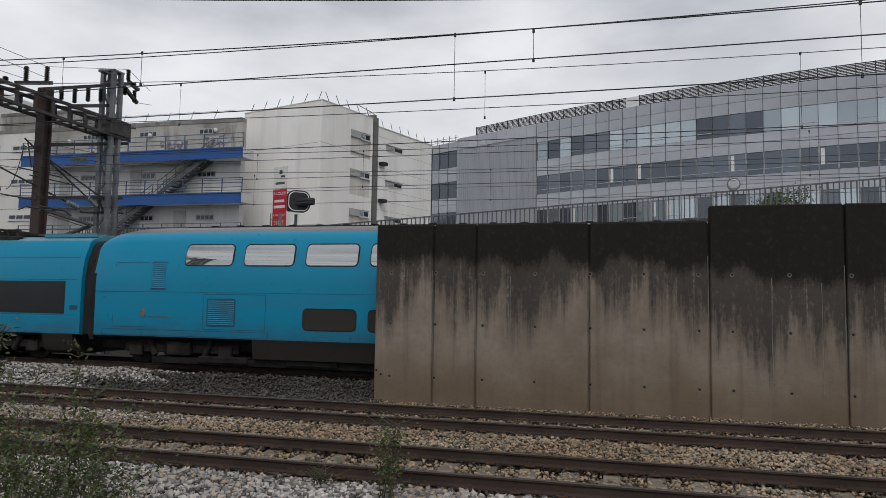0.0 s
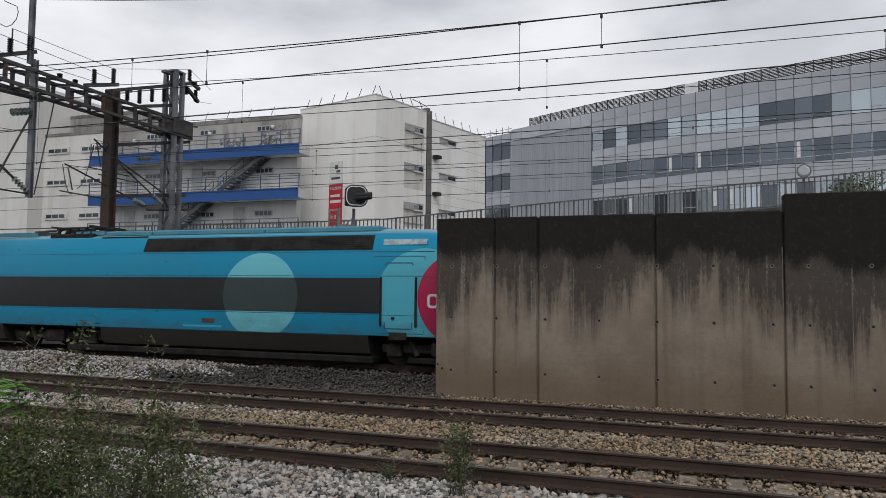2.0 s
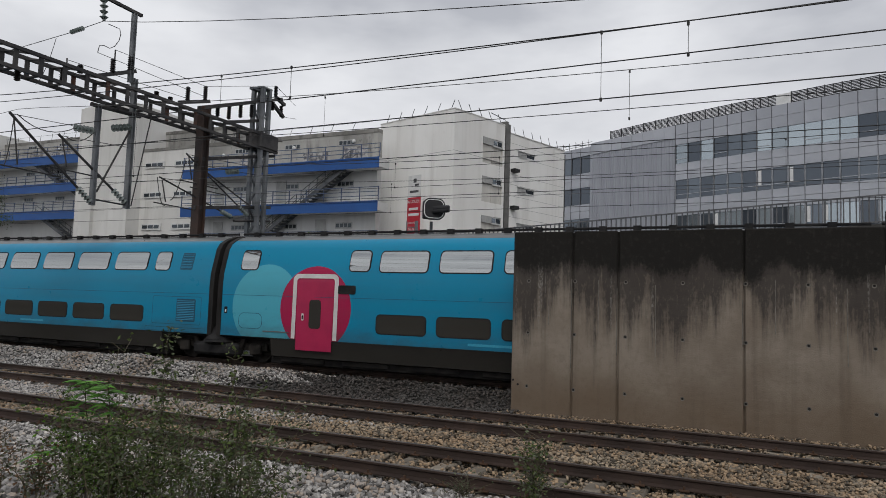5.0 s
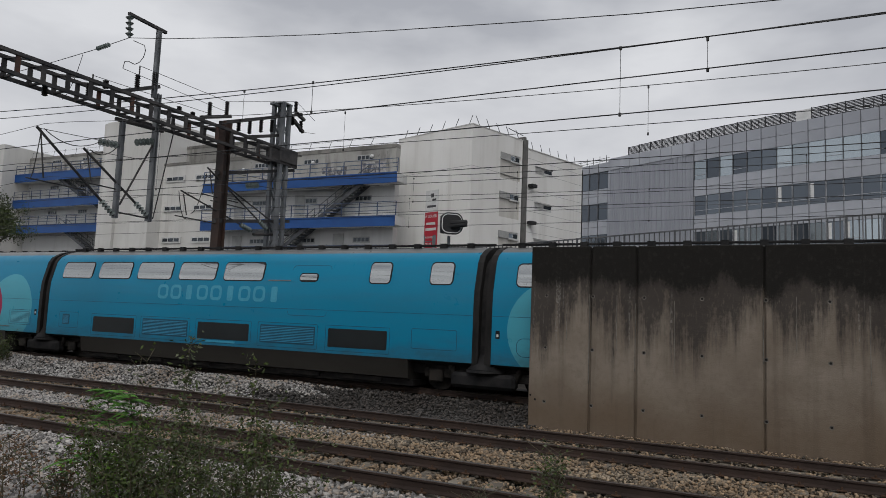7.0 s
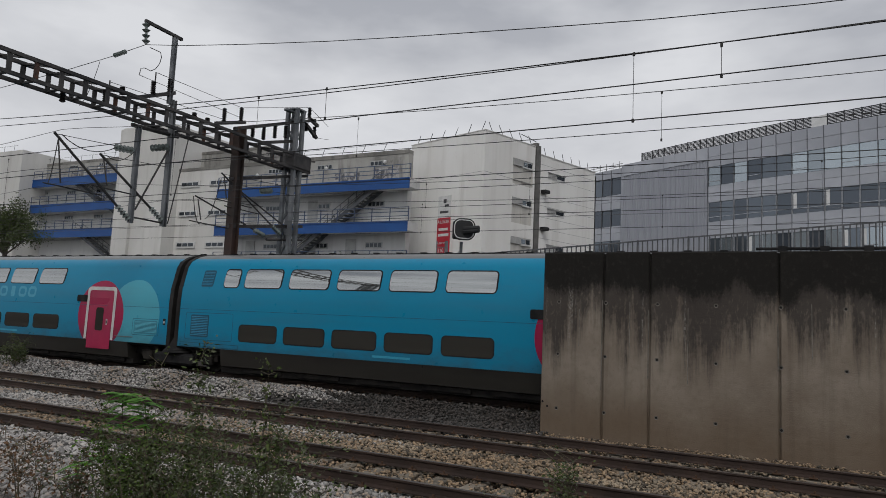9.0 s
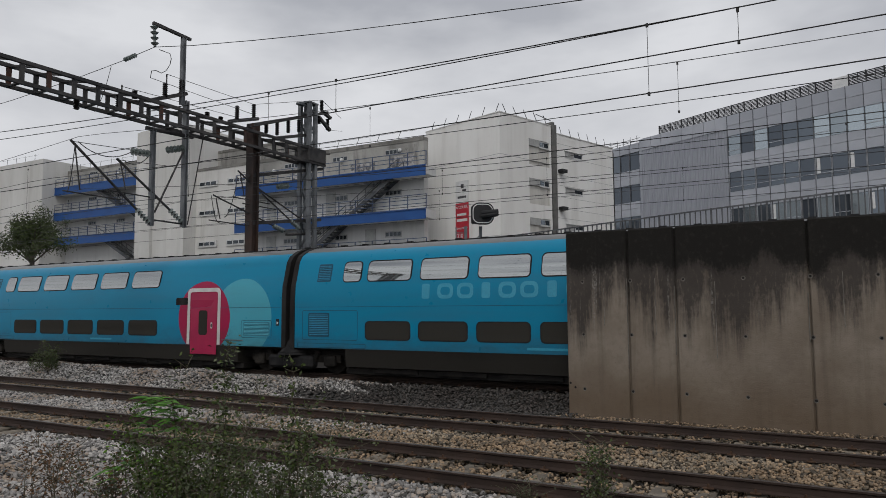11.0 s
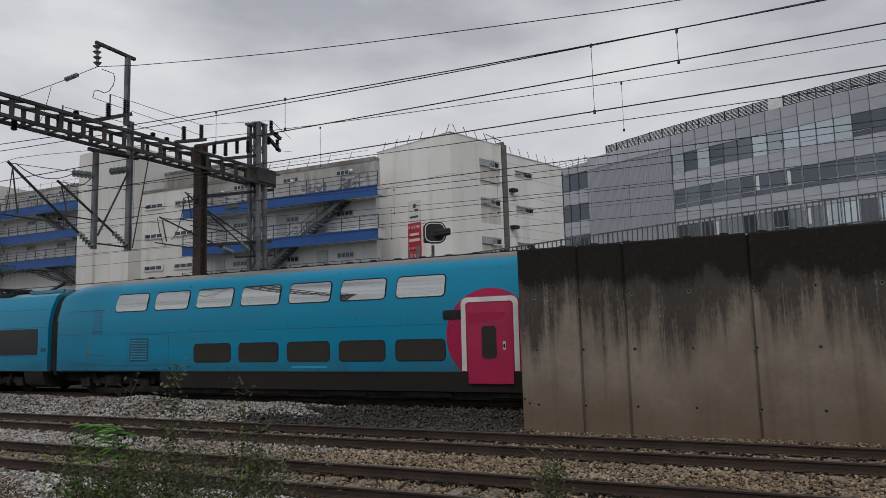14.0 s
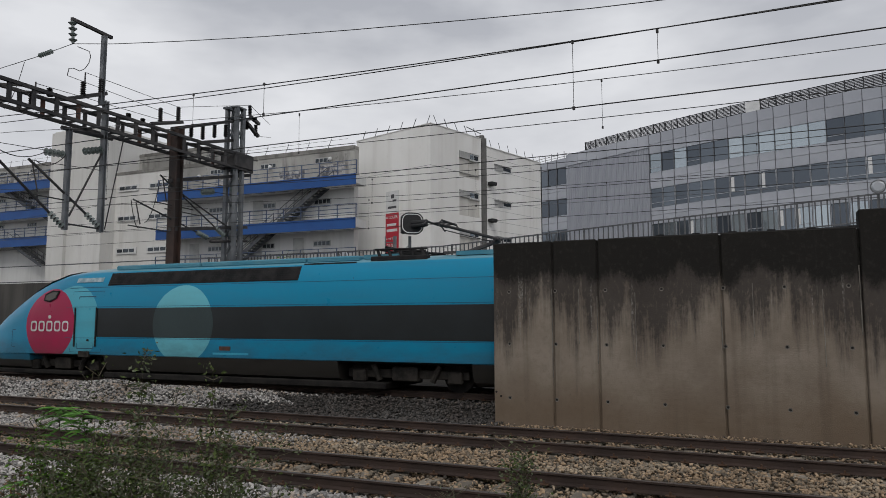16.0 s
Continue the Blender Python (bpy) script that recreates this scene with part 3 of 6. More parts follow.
bm = bmesh.new()
tube(bm, (0, -0.003, 0), (0, 0.02, 0), 0.048, 10)
RIM = finish(bm, "tie_patch")
RIM.materials.append(M_SEAM)
for x in (-5.27, -4.115, -2.92, -1.66, -0.365, 0.84, 2.03, 2.74, 3.915, 5.14, 6.4, 7.6, 8.9, 10.1):
    for z in (2.96, 1.69, 0.39):
        for name, me in (("tie_patch", RIM), ("tie_hole", HOLE)):
            h = part(name, me, None, wall)
            h.location = (x, WALL_Y - (0.002 if name == "tie_hole" else 0), z)
for x, z in ((-5.62, 0.52), (-5.5, 0.42)):
    h = part("tie_hole", HOLE, None, wall)
    h.location = (x, WALL_Y - 0.002, z)
bm = bmesh.new()
box(bm, -0.008, 0.008, -0.005, 0.02, -0.5, 0.5, bevel=0.004)
RUN = finish(bm, "seam")
RUN.materials.append(M_SEAM)
for x, z0, z1 in ((-3.55, 1.7, 3.0), (-2.25, 1.2, 2.9), (0.22, 1.9, 3.05), (1.55, 1.3, 2.9), (3.55, 0.2, 2.9), (4.55, 0.3, 2.8), (-4.75, 1.9, 2.8)):
    h = part("seam", RUN, None, wall)
    h.location, h.scale = (x, WALL_Y, (z0 + z1) / 2), (1, 0.6, z1 - z0)

for k, (x, top) in enumerate(joints[1:9]):
    h = part("seam", RUN, None, wall)
    z0, z1 = 0.9 + 0.35 * ((k * 5) % 4), top - 1.15 - 0.2 * (k % 3)
    h.location, h.scale = (x - 0.022, WALL_Y + 0.002, (z0 + z1) / 2), (1.2, 0.8, z1 - z0)

# ---- retaining wall, ramp and railing behind the train ----
BACK_Y = 30.0


def ramp_z(x):
    return 4.5 + max(0.0, x + 13) * 0.068


back = tagged(new("wall_2"), "dark grimy retaining wall behind the train, ramp on top", "retaining wall", kind="structure")
xs = [-90, -60, -40, -30, -24] + [-20 + 2.5 * k for k in range(17)] + [30, 45, 70]
for a, b in zip(xs, xs[1:]):
    bm = bmesh.new()
    prism(bm, [(a + 0.01, -0.6), (b - 0.01, -0.6), (b - 0.01, ramp_z(b)), (a + 0.01, ramp_z(a))], BACK_Y, BACK_Y + 0.5)
    part("wall_panel", bm, M_BACKWALL, back)
bm = bmesh.new()
for a, b in zip(xs, xs[1:]):
    vs = [bm.verts.new(p) for p in ((a, BACK_Y + 0.5, ramp_z(a) - 0.1), (b, BACK_Y + 0.5, ramp_z(b) - 0.1), (b, 400, 4.4), (a, 400, 4.4))]
    bm.faces.new(vs)
    vs2 = [bm.verts.new(v.co - Vector((0, 0, 0.3))) for v in vs]
    bm.faces.new(vs2[::-1])
tagged(part("pavement", bm, M_BACKWALL), "grey asphalt ramp and yard behind the railing", "pavement", kind="structure")
railing = tagged(new("railing_1"), "dark metal bar railing along the top of the ramp wall", "railing", kind="structure")
bm = bmesh.new()
box(bm, -0.022, 0.022, -0.016, 0.016, 0, 1.03)
BALUSTER = finish(bm, "baluster")
BALUSTER.materials.append(M_RAILING)
bm = bmesh.new()
box(bm, -0.035, 0.035, -0.035, 0.035, 0, 1.06)
RAILPOST = finish(bm, "post")
RAILPOST.materials.append(M_RAILING)
for a, b in zip(xs[1:], xs[2:]):
    bm = bmesh.new()
    for h, w in ((1.06, 0.055), (0.1, 0.05)):
        bar(bm, (a, BACK_Y + 0.25, ramp_z(a) + h), (b, BACK_Y + 0.25, ramp_z(b) + h), 0.06, w)
    part("handrail", bm, M_RAILING, railing)
x = -26.0
k = 0
while x < 18:
    o = part("post" if k % 10 == 0 else "baluster", RAILPOST if k % 10 == 0 else BALUSTER, None, railing)
    o.location = (x, BACK_Y + 0.25, ramp_z(x) + 0.04)
    x += 0.2
    k += 1

# ---- block with the blue galleries ----
house = thing("gallery_block", "long white weathered block with blue outdoor galleries and stairs", "building", kind="structure")


def gallery(x0, x1, xw, yf, yw, tops, thick, roof, stairs):
    """A bay of open galleries: wall, slabs with blue fronts, railings, stairs between the floors."""
    boxes("wall", M_RENDER_GREY, house, (x0, xw, yw, yw + 0.6, 3.6, tops[0] + 0.1))
    boxes("upper_wall", M_RENDER_OLD, house, (x0, xw, yw - 0.02, yw + 0.6, tops[0] + 0.1, roof - 0.3))
    boxes("wall_head", M_SOOT, house, (x0, xw, yw - 0.06, yw + 0.6, roof - 0.3, roof))
    for z in tops:
        boxes("slab", M_RENDER_GREY, house, (x0, x1, yf + 0.06, yw, z - thick + 0.1, z - 0.06))
        boxes("gallery_front", M_BLUEPAINT, house, (x0, x1, yf, yf + 0.06, z - thick, z), (x0, x1, yf - 0.05, yf, z - 0.10, z - 0.02), label="bright blue steel gallery front")
        bm = bmesh.new()
        for h in (0.35, 0.65, 0.98):
            bar(bm, (x0, yf + 0.1, z + h), (x1, yf + 0.1, z + h), 0.04, 0.045)
        n = max(2, int((x1 - x0) / 1.5))
        for k in range(n + 1):
            xx = x0 + (x1 - x0) * k / n
            box(bm, xx - 0.025, xx + 0.025, yf + 0.07, yf + 0.13, z, z + 1.0)
        part("gallery_railing", bm, M_BLUERAIL, house)
        for k in range(3):
            xx = x0 + (x1 - x0) * (0.22 + 0.27 * k)
            v = boxes("vent", M_SHUTTER, house, (xx, xx + 1.5, yw - 0.03, yw + 0.05, z + 1.32, z + 1.78))
            for j in range(4):
                boxes("pane", M_DARKGLASS, v, (xx + 0.08 + 0.35 * j, xx + 0.36 + 0.35 * j, yw - 0.04, yw - 0.03, z + 1.42, z + 1.70))
    for xa, za, xb, zb in stairs:
        bm = bmesh.new()
        for yy in (yf + 0.35, yf + 1.25):
            bar(bm, (xa, yy, za), (xb, yy, zb), 0.06, 0.28)
            for h in (0.5, 0.95):
                bar(bm, (xa, yy, za + h), (xb, yy, zb + h), 0.04, 0.04)
            for k in range(7):
                f = k / 6
                xx, zz = xa + (xb - xa) * f, za + (zb - za) * f
                box(bm, xx - 0.02, xx + 0.02, yy - 0.02, yy + 0.02, zz, zz + 0.95)
        for k in range(16):
            f = (k + 0.5) / 16
            xx, zz = xa + (xb - xa) * f, za + (zb - za) * f
            box(bm, xx - 0.15, xx + 0.15, yf + 0.38, yf + 1.22, zz - 0.02, zz + 0.03)
        part("stair", bm, M_STAIR, house, "dark grey steel stair flight")


gallery(-43.0, -24.6, -25.6, 43.0, 44.5, (12.5, 9.4, 6.3), 0.78, 14.95, [(-31.4, 9.4, -27.2, 12.2), (-36.0, 6.3, -31.8, 9.2)])
gallery(-79.5, -60.5, -60.5, 50.0, 51.6, (16.75, 13.75, 10.85), 0.95, 19.0, [(-62.5, 10.85, -67.0, 13.5), (-68, 13.75, -73, 16.4), (-66, 7.8, -71.5, 10.6)])
boxes("end_block", M_RENDER_DIM, house, (-100, -79.5, 48.5, 58, 3.6, 20.0), label="plain white rendered end block")
boxes("stair_tower", M_RENDER_DIM, house, (-57.3, -51.0, 44.6, 52, 3.6, 19.4), (-57.3, -55.2, 44.3, 44.6, 3.6, 19.2), label="white rendered stair tower")
boxes("window_wall", M_RENDER_DIM, house, (-51.0, -43.0, 46.0, 52, 3.6, 15.1), label="white wall with small strip windows")
boxes("wall_head", M_SOOT, house, (-51.0, -43.0, 45.95, 52, 15.1, 15.35))
boxes("upper_wall", M_RENDER_OLD, house, (-51.0, -43.0, 48.5, 56, 15.2, 17.3))
boxes("wall_head", M_SOOT, house, (-51.0, -43.0, 48.45, 56, 17.3, 17.55))
for z in (13.85, 11.15, 8.3):
    for xa in (-50.6, -47.0):
        w = part("window", (lambda b: (box(b, xa, xa + 2.4, 45.90, 46.0, z - 0.3, z + 0.27), b)[1])(bmesh.new()), M_WINFRAME, house)
        for k in range(3):
            boxes("pane", M_DARKGLASS, w, (xa + 0.2 + 0.7 * k, xa + 0.78 + 0.7 * k, 45.87, 45.9, z - 0.14, z + 0.14))
for x, z in ((-36.2, 13.9), (-33.0, 13.95), (-27.6, 14.1), (-40.0, 13.8), (-70.0, 17.9), (-66.0, 17.9)):
    bm = bmesh.new()
    bmesh.ops.create_icosphere(bm, subdivisions=2, radius=0.15, matrix=Matrix.Translation((x, 44.35 if x > -50 else 51.45, z)))
    part("wall_lamp", bm, M_WHITE, house, "round white bulkhead lamp", smooth=True)
for x0, x1, z0, z1, y in ((-32.2, -29.9, 12.7, 13.45, 44.45), (-28.5, -26.4, 12.8, 13.7, 44.45), (-38.4, -36.6, 12.7, 13.4, 44.45), (-72, -68, 16.9, 17.6, 51.55)):
    boxes("graffiti", M_GRAFFITI, house, (x0, x1, y, y + 0.02, z0, z1))
for x in (-30.8, -34.6, -40.8):
    for lev in (9.4, 6.3):
        boxes("gallery_door", M_SHUTTER, house, (x, x + 0.95, 44.44, 44.5, lev, lev + 2.05), label="grey flush gallery door")
bm = bmesh.new()
for x0, x1, y, z in ((-43, -26.0, 44.4, 14.95), (-79, -61, 51.5, 19.0), (-100, -80, 48.4, 20.0)):
    x = x0
    while x < x1:
        tube(bm, (x, y, z), (x + 0.45, y - 0.25, z + 0.55), 0.02, 5)
        x += 1.9
    tube(bm, (x0, y - 0.2, z + 0.45), (x1, y - 0.2, z + 0.45), 0.012, 5)
part("roof_spikes", bm, M_STAIR, house, "slanting wire-fence spikes on the roof edge")

# ---- rotated white stair tower ----
tower = thing("white_tower", "tall plain white rendered tower with side windows", "building", kind="structure", m=pose(-20.0, 45.55, 0, 0, 0, -17.6))
TOP, DEEP = 16.2, 5.85
NICHES = ((7.05, 8.95), (9.98, 11.90), (12.90, 14.85))
for row in [(-7.8, -0.14, 0, DEEP, 3.6, TOP), (-0.14, 0, 0, 3.2, 3.6, TOP), (-0.14, 0, 5.62, DEEP, 3.6, TOP)] + [(-0.14, 0, 3.2, 5.62, a, b) for a, b in zip((3.6,) + tuple(n[1] for n in NICHES), tuple(n[0] for n in NICHES) + (TOP,))]:
    boxes("wall", M_RENDER, tower, row)
boxes("coping", M_RENDER_DIM, tower, (-7.83, 0.03, -0.03, DEEP, TOP, TOP + 0.07), (-7.7, 0.0, 6.6, 14.33, TOP - 0.45, TOP - 0.39))
boxes("side_wall", M_RENDER, tower, (-7.7, -0.05, 6.6, 14.3, 3.6, TOP - 0.45))
boxes("drain_shaft", M_PIPE, tower, (-7.6, 0.06, 5.92, 6.22, 3.6, TOP + 0.35), (-7.6, -0.02, 6.22, 6.58, 3.6, TOP + 0.2), label="dark grey full-height drain shaft")
boxes("joint_line", M_SHUTTER, tower, (-7.8, 0.006, -0.006, DEEP - 0.01, 13.2, 13.23), (-7.8, 0.006, -0.006, DEEP - 0.01, 7.4, 7.43))
for z in (15.0, 14.05, 12.55, 11.75, 10.85, 9.95, 9.2, 8.2, 7.2):
    boxes("joint_line", M_SHUTTER, tower, (-0.3, -0.044, 6.62, 14.25, z, z + 0.025))
boxes("corner_pipe", M_SIGNAL, tower, (-0.12, -0.02, 14.3, 14.42, 3.6, TOP - 0.75), label="thin dark pipe down the wall's end")
for z0, z1 in NICHES:
    w = boxes("window", M_NICHE, tower, (-0.14, -0.10, 3.2, 5.62, z0, z1), (-0.10, -0.06, 3.2, 3.28, z0, z1 - 0.55), (-0.10, -0.06, 4.38, 4.46, z0, z1 - 0.55), (-0.10, -0.06, 5.54, 5.62, z0, z1 - 0.4), label="recessed window bay with grey panels below")
    boxes("shutter_box", M_SHUTTER, w, (-0.10, 0.03, 3.22, 4.42, z1 - 0.52, z1 - 0.02))
    boxes("window_frame", M_WINFRAME, w, (-0.10, -0.05, 4.44, 5.56, z1 - 0.5, z1 - 0.02))
    for k in range(2):
        boxes("pane", M_DARKGLASS if k else M_OFFGLASS_LIGHT, w, (-0.05, -0.035, 4.50 + 0.54 * k, 4.98 + 0.54 * k, z1 - 0.44, z1 - 0.10))
    boxes("sill", M_WINFRAME, w, (-0.10, 0.04, 4.40, 5.62, z1 - 0.58, z1 - 0.52))
for z in (14.25, 11.38, 8.5):
    w = boxes("window", M_WINFRAME, tower, (-0.2, -0.03, 7.6, 9.85, z - 0.26, z + 0.26))
    boxes("shutter", M_SHUTTER, w, (-0.03, -0.012, 7.64, 8.75, z - 0.2, z + 0.22))
    boxes("pane", M_DARKGLASS, w, (-0.03, -0.018, 8.8, 9.8, z - 0.06, z + 0.2))
    boxes("sill", M_SHUTTER, w, (-0.05, 0.05, 7.55, 9.9, z + 0.26, z + 0.31))
for z in (12.84, 9.93):
    boxes("vent_hood", M_SIGNAL, tower, (-0.05, 0.42, 6.7, 7.35, z - 0.13, z + 0.13), bevel=0.03, label="small black vent hood")
bm = bmesh.new()
for k in range(6):
    tube(bm, (-7.3 + k * 1.35, 0.15, TOP), (-6.75 + k * 1.35, -0.05, TOP + 0.62), 0.025, 5)
for k in range(5):
    tube(bm, (-0.1, 0.9 + k * 1.15, TOP), (0.1, 0.2 + k * 1.15, TOP + 0.62), 0.025, 5)
for k in range(6):
    tube(bm, (-0.15, 7.4 + k * 1.2, TOP - 0.45), (0.1, 6.8 + k * 1.2, TOP + 0.1), 0.022, 5)
tube(bm, (0.05, 4.0, TOP + 0.58), (0.05, 5.8, TOP + 0.4), 0.03, 5)
part("roof_spikes", bm, M_STAIR, tower, "slanting wire-fence spikes on the roof edge")


def words(text, size, place, turn, material, parent, name="lettering", align="CENTER"):
    cu = bpy.data.curves.new(name, "FONT")
    cu.body, cu.size, cu.align_x, cu.align_y, cu.extrude = text, size, align, "CENTER", 0.004
    tmp = bpy.data.objects.new(name, cu)
    scene.collection.objects.link(tmp)
    me = bpy.data.meshes.new_from_object(tmp.evaluated_get(bpy.context.evaluated_depsgraph_get()))
    bpy.data.objects.remove(tmp)
    me.materials.clear()
    me.materials.append(material)
    ob = new(name, me)
    ob.parent = parent
    ob.matrix_basis = Matrix.Translation(place) @ turn
    return ob


banner = thing("wall_banner", "tall red and white letting banner hung on the tower wall", "banner", m=pose(-20.1, 45.55, 0, 0, 0, -17.6))
boxes("white_sheet", M_WHITE, banner, (-4.30, -3.02, -0.06, -0.01, 10.1, 11.75))
boxes("red_sheet", M_SIGNRED, banner, (-4.32, -3.0, -0.062, -0.01, 7.05, 10.1))
UP = Euler((radians(90), 0, 0)).to_matrix().to_4x4()
words("\u00c0 LOUER", 0.30, (-3.66, -0.075, 9.78), UP, M_WHITE, banner)
words("\u00c0 PARTIR DE", 0.2, (-3.66, -0.075, 8.2), UP, M_WHITE, banner)
words("310 \u20ac", 0.42, (-3.66, -0.075, 7.65), UP, M_WHITE, banner)
boxes("print_bar", M_WHITE, banner, (-4.15, -3.2, -0.068, -0.06, 9.15, 9.33), (-4.2, -3.1, -0.068, -0.06, 8.72, 8.92))
boxes("emblem", M_INK, banner, (-3.75, -3.45, -0.066, -0.06, 11.2, 11.5), (-3.6, -3.2, -0.066, -0.06, 10.95, 11.1), (-4.1, -3.2, -0.066, -0.06, 10.45, 10.62))

# ---- office block with the bent glass front ----
office = thing("office_block", "large grey office block with bent glass and panel front", "building", kind="structure")
CURVE = np.polyfit((-16.4, -8.5, 0.6, 8.1, 14.7, 21.3, 30), (79.2, 75.4, 70.7, 67.5, 65.0, 63.3, 62.0), 2)


def front(x):
    return float(np.polyval(CURVE, x))


def facing(x):
    return math.degrees(math.atan(2 * CURVE[0] * x + CURVE[1]))


ROOF_Z, STOREY, WIN_H, PARAPET = 21.35, 3.65, 1.95, 2.1
bays = [-8.4]
while bays[-1] < 34:
    bays.append(bays[-1] + 1.42 * math.cos(radians(facing(bays[-1]))))
bm = bmesh.new()
for a, b in zip(bays, bays[1:]):
    vs = [bm.verts.new(p) for p in ((a, front(a) + 0.3, 3.6), (b, front(b) + 0.3, 3.6), (b, front(b) + 0.3, ROOF_Z), (a, front(a) + 0.3, ROOF_Z), (a, front(a) + 16, ROOF_Z), (b, front(b) + 16, ROOF_Z))]
    bm.faces.new(vs[:4])
    bm.faces.new((vs[3], vs[2], vs[5], vs[4]))
part("core_wall", bm, M_MULLION, office)
W = 1.42
pieces = {}
for key, z0, z1, y0, y1, mat in (("parapet", ROOF_Z - 1.05, ROOF_Z, 0.0, 0.2, M_OFFPANEL), ("head", ROOF_Z - PARAPET, ROOF_Z - 1.05, 0.0, 0.2, M_OFFPANEL), ("pane", 0, WIN_H, 0.06, 0.2, M_OFFGLASS), ("pane_foot", -0.8, 0, 0.06, 0.2, M_OFFGLASS), ("pane_light", 0, WIN_H, 0.06, 0.2, M_OFFGLASS_LIGHT), ("panel_high", -0.8, 0, 0, 0.2, M_OFFPANEL), ("panel_low", WIN_H - STOREY, -0.8, 0, 0.2, M_OFFPANEL), ("mullion", 3.6, ROOF_Z, -0.05, 0.1, M_MULLION), ("transom", 0.42, 0.5, 0.02, 0.1, M_WINPOST), ("window_post", 0.0, WIN_H, -0.03, 0.1, M_WINPOST), ("blind", 0.45, WIN_H - 0.1, 0.045, 0.06, M_WHITE)):
    bm = bmesh.new()
    if key == "mullion":
        box(bm, -0.022, 0.022, y0, y1, z0, z1)
    elif key == "window_post":
        box(bm, -0.055, 0.055, y0, y1, z0, z1)
    elif key == "blind":
        box(bm, 0.12, 0.42, y0, y1, z0, z1)
    else:
        box(bm, 0.02, W - 0.02, y0, y1, z0 + 0.015, z1 - 0.015)
    pieces[key] = finish(bm, key)
    pieces[key].materials.append(mat)


def hang(key, name, x, z=0.0):
    o = part(name, pieces[key], None, office)
    o.location, o.rotation_euler = (x, front(x), z), (0, 0, radians(facing(x)))


for i, x in enumerate(bays[:-1]):
    hang("parapet", "cladding_panel", x)
    hang("head", "cladding_panel", x)
    hang("mullion", "mullion", x)
    for s in range(4):
        sill = ROOF_Z - PARAPET - WIN_H - s * STOREY
        # Top storey's pale panes and second storey's dark ones put reflections into colour.
        pale = (i in (0, 2) or 6 <= i < 12 or i > 15) if s == 0 else False if s == 1 else i % 7 in (1, 3, 4, 6)
        hang("pane_light" if pale else "pane", "pane", x, sill)
        hang("pane_foot" if s >= 2 else "panel_high", "pane" if s >= 2 else "cladding_panel", x, sill)
        hang("panel_low", "cladding_panel", x, sill)
        if s:
            hang("window_post", "window_post", x, sill)
        if s == 1 or (i + s) % 3 == 0:
            hang("transom", "transom", x, sill)
        if s == 1 and i in (6, 8, 14, 19) or s == 2 and i in (3, 9, 10):
            hang("blind", "blind", x, sill)
# ribbed metal part and glazed end
rib_turn = facing(-8.4)
bm = bmesh.new()
box(bm, -11.4, 0, 0.1, 14, 3.6, ROOF_Z - 0.02)
ob = part("ribbed_wall", bm, M_OFFRIB, office, "ribbed grey metal wall")
ob.location, ob.rotation_euler = (-8.4, front(-8.4), 0), (0, 0, radians(rib_turn))
bm = bmesh.new()
box(bm, -0.03, 0.03, 0.03, 0.12, 3.6, ROOF_Z - 1.35)
RIB = finish(bm, "rib")
RIB.materials.append(M_OFFRIB)
for k in range(35):
    o = part("rib", RIB, None, office)
    o.matrix_basis = ob.matrix_basis @ pose(-0.15 - 0.32 * k, 0, 0)
for k in range(8):
    o = boxes("cladding_panel", M_OFFPANEL, office, (-1.375 * (k + 1) + 0.02, -1.375 * k - 0.02, 0.0, 0.1, ROOF_Z - 1.33, ROOF_Z))
    o.matrix_basis = ob.matrix_basis
end_m = ob.matrix_basis @ pose(-11.4, 0, 0)
o = part("end_wall", (lambda b: (box(b, -9, 0, 0.25, 14, 3.6, ROOF_Z - 0.3), b)[1])(bmesh.new()), M_MULLION, office)
o.matrix_basis = end_m
for k in range(5):
    for s in range(4):
        sill = ROOF_Z - 1.4 - WIN_H - s * STOREY
        for key in ("pane", "panel_high", "panel_low"):
            o = part("pane" if key == "pane" else "cladding_panel", pieces[key], None, office)
            o.matrix_basis = end_m @ pose(-1.42 * (k + 1), 0.05, sill)
    o = part("cladding_panel", pieces["parapet"], None, office)
    o.matrix_basis = end_m @ pose(-1.42 * (k + 1), 0.05, -0.3)
    o = part("mullion", pieces["mullion"], None, office)
    o.matrix_basis = end_m @ pose(-1.42 * (k + 1), 0.05, -0.3)
bm = bmesh.new()
for k in range(9):
    box(bm, -8.5 + k, -8.45 + k, 0.3, 0.35, ROOF_Z - 0.3, ROOF_Z + 0.6)
for h in (0.3, 0.6):
    box(bm, -9, 0, 0.3, 0.34, ROOF_Z - 0.34 + h, ROOF_Z - 0.3 + h)
o = part("roof_railing", bm, M_RAILING, office)
o.matrix_basis = end_m
# dark louvre screen on the roof
bm = bmesh.new()
for k in range(9):
    box(bm, 0.0, W, 0.84, 0.88, ROOF_Z + 0.12 + 0.13 * k, ROOF_Z + 0.205 + 0.13 * k)
box(bm, W / 2 - 0.02, W / 2 + 0.02, 0.88, 0.92, ROOF_Z - 0.1, ROOF_Z + 1.28)
box(bm, -0.035, 0.035, 0.78, 0.9, ROOF_Z - 0.1, ROOF_Z + 1.28)
SCREEN = finish(bm, "louvre_screen")
SCREEN.materials.append(M_SCREEN)
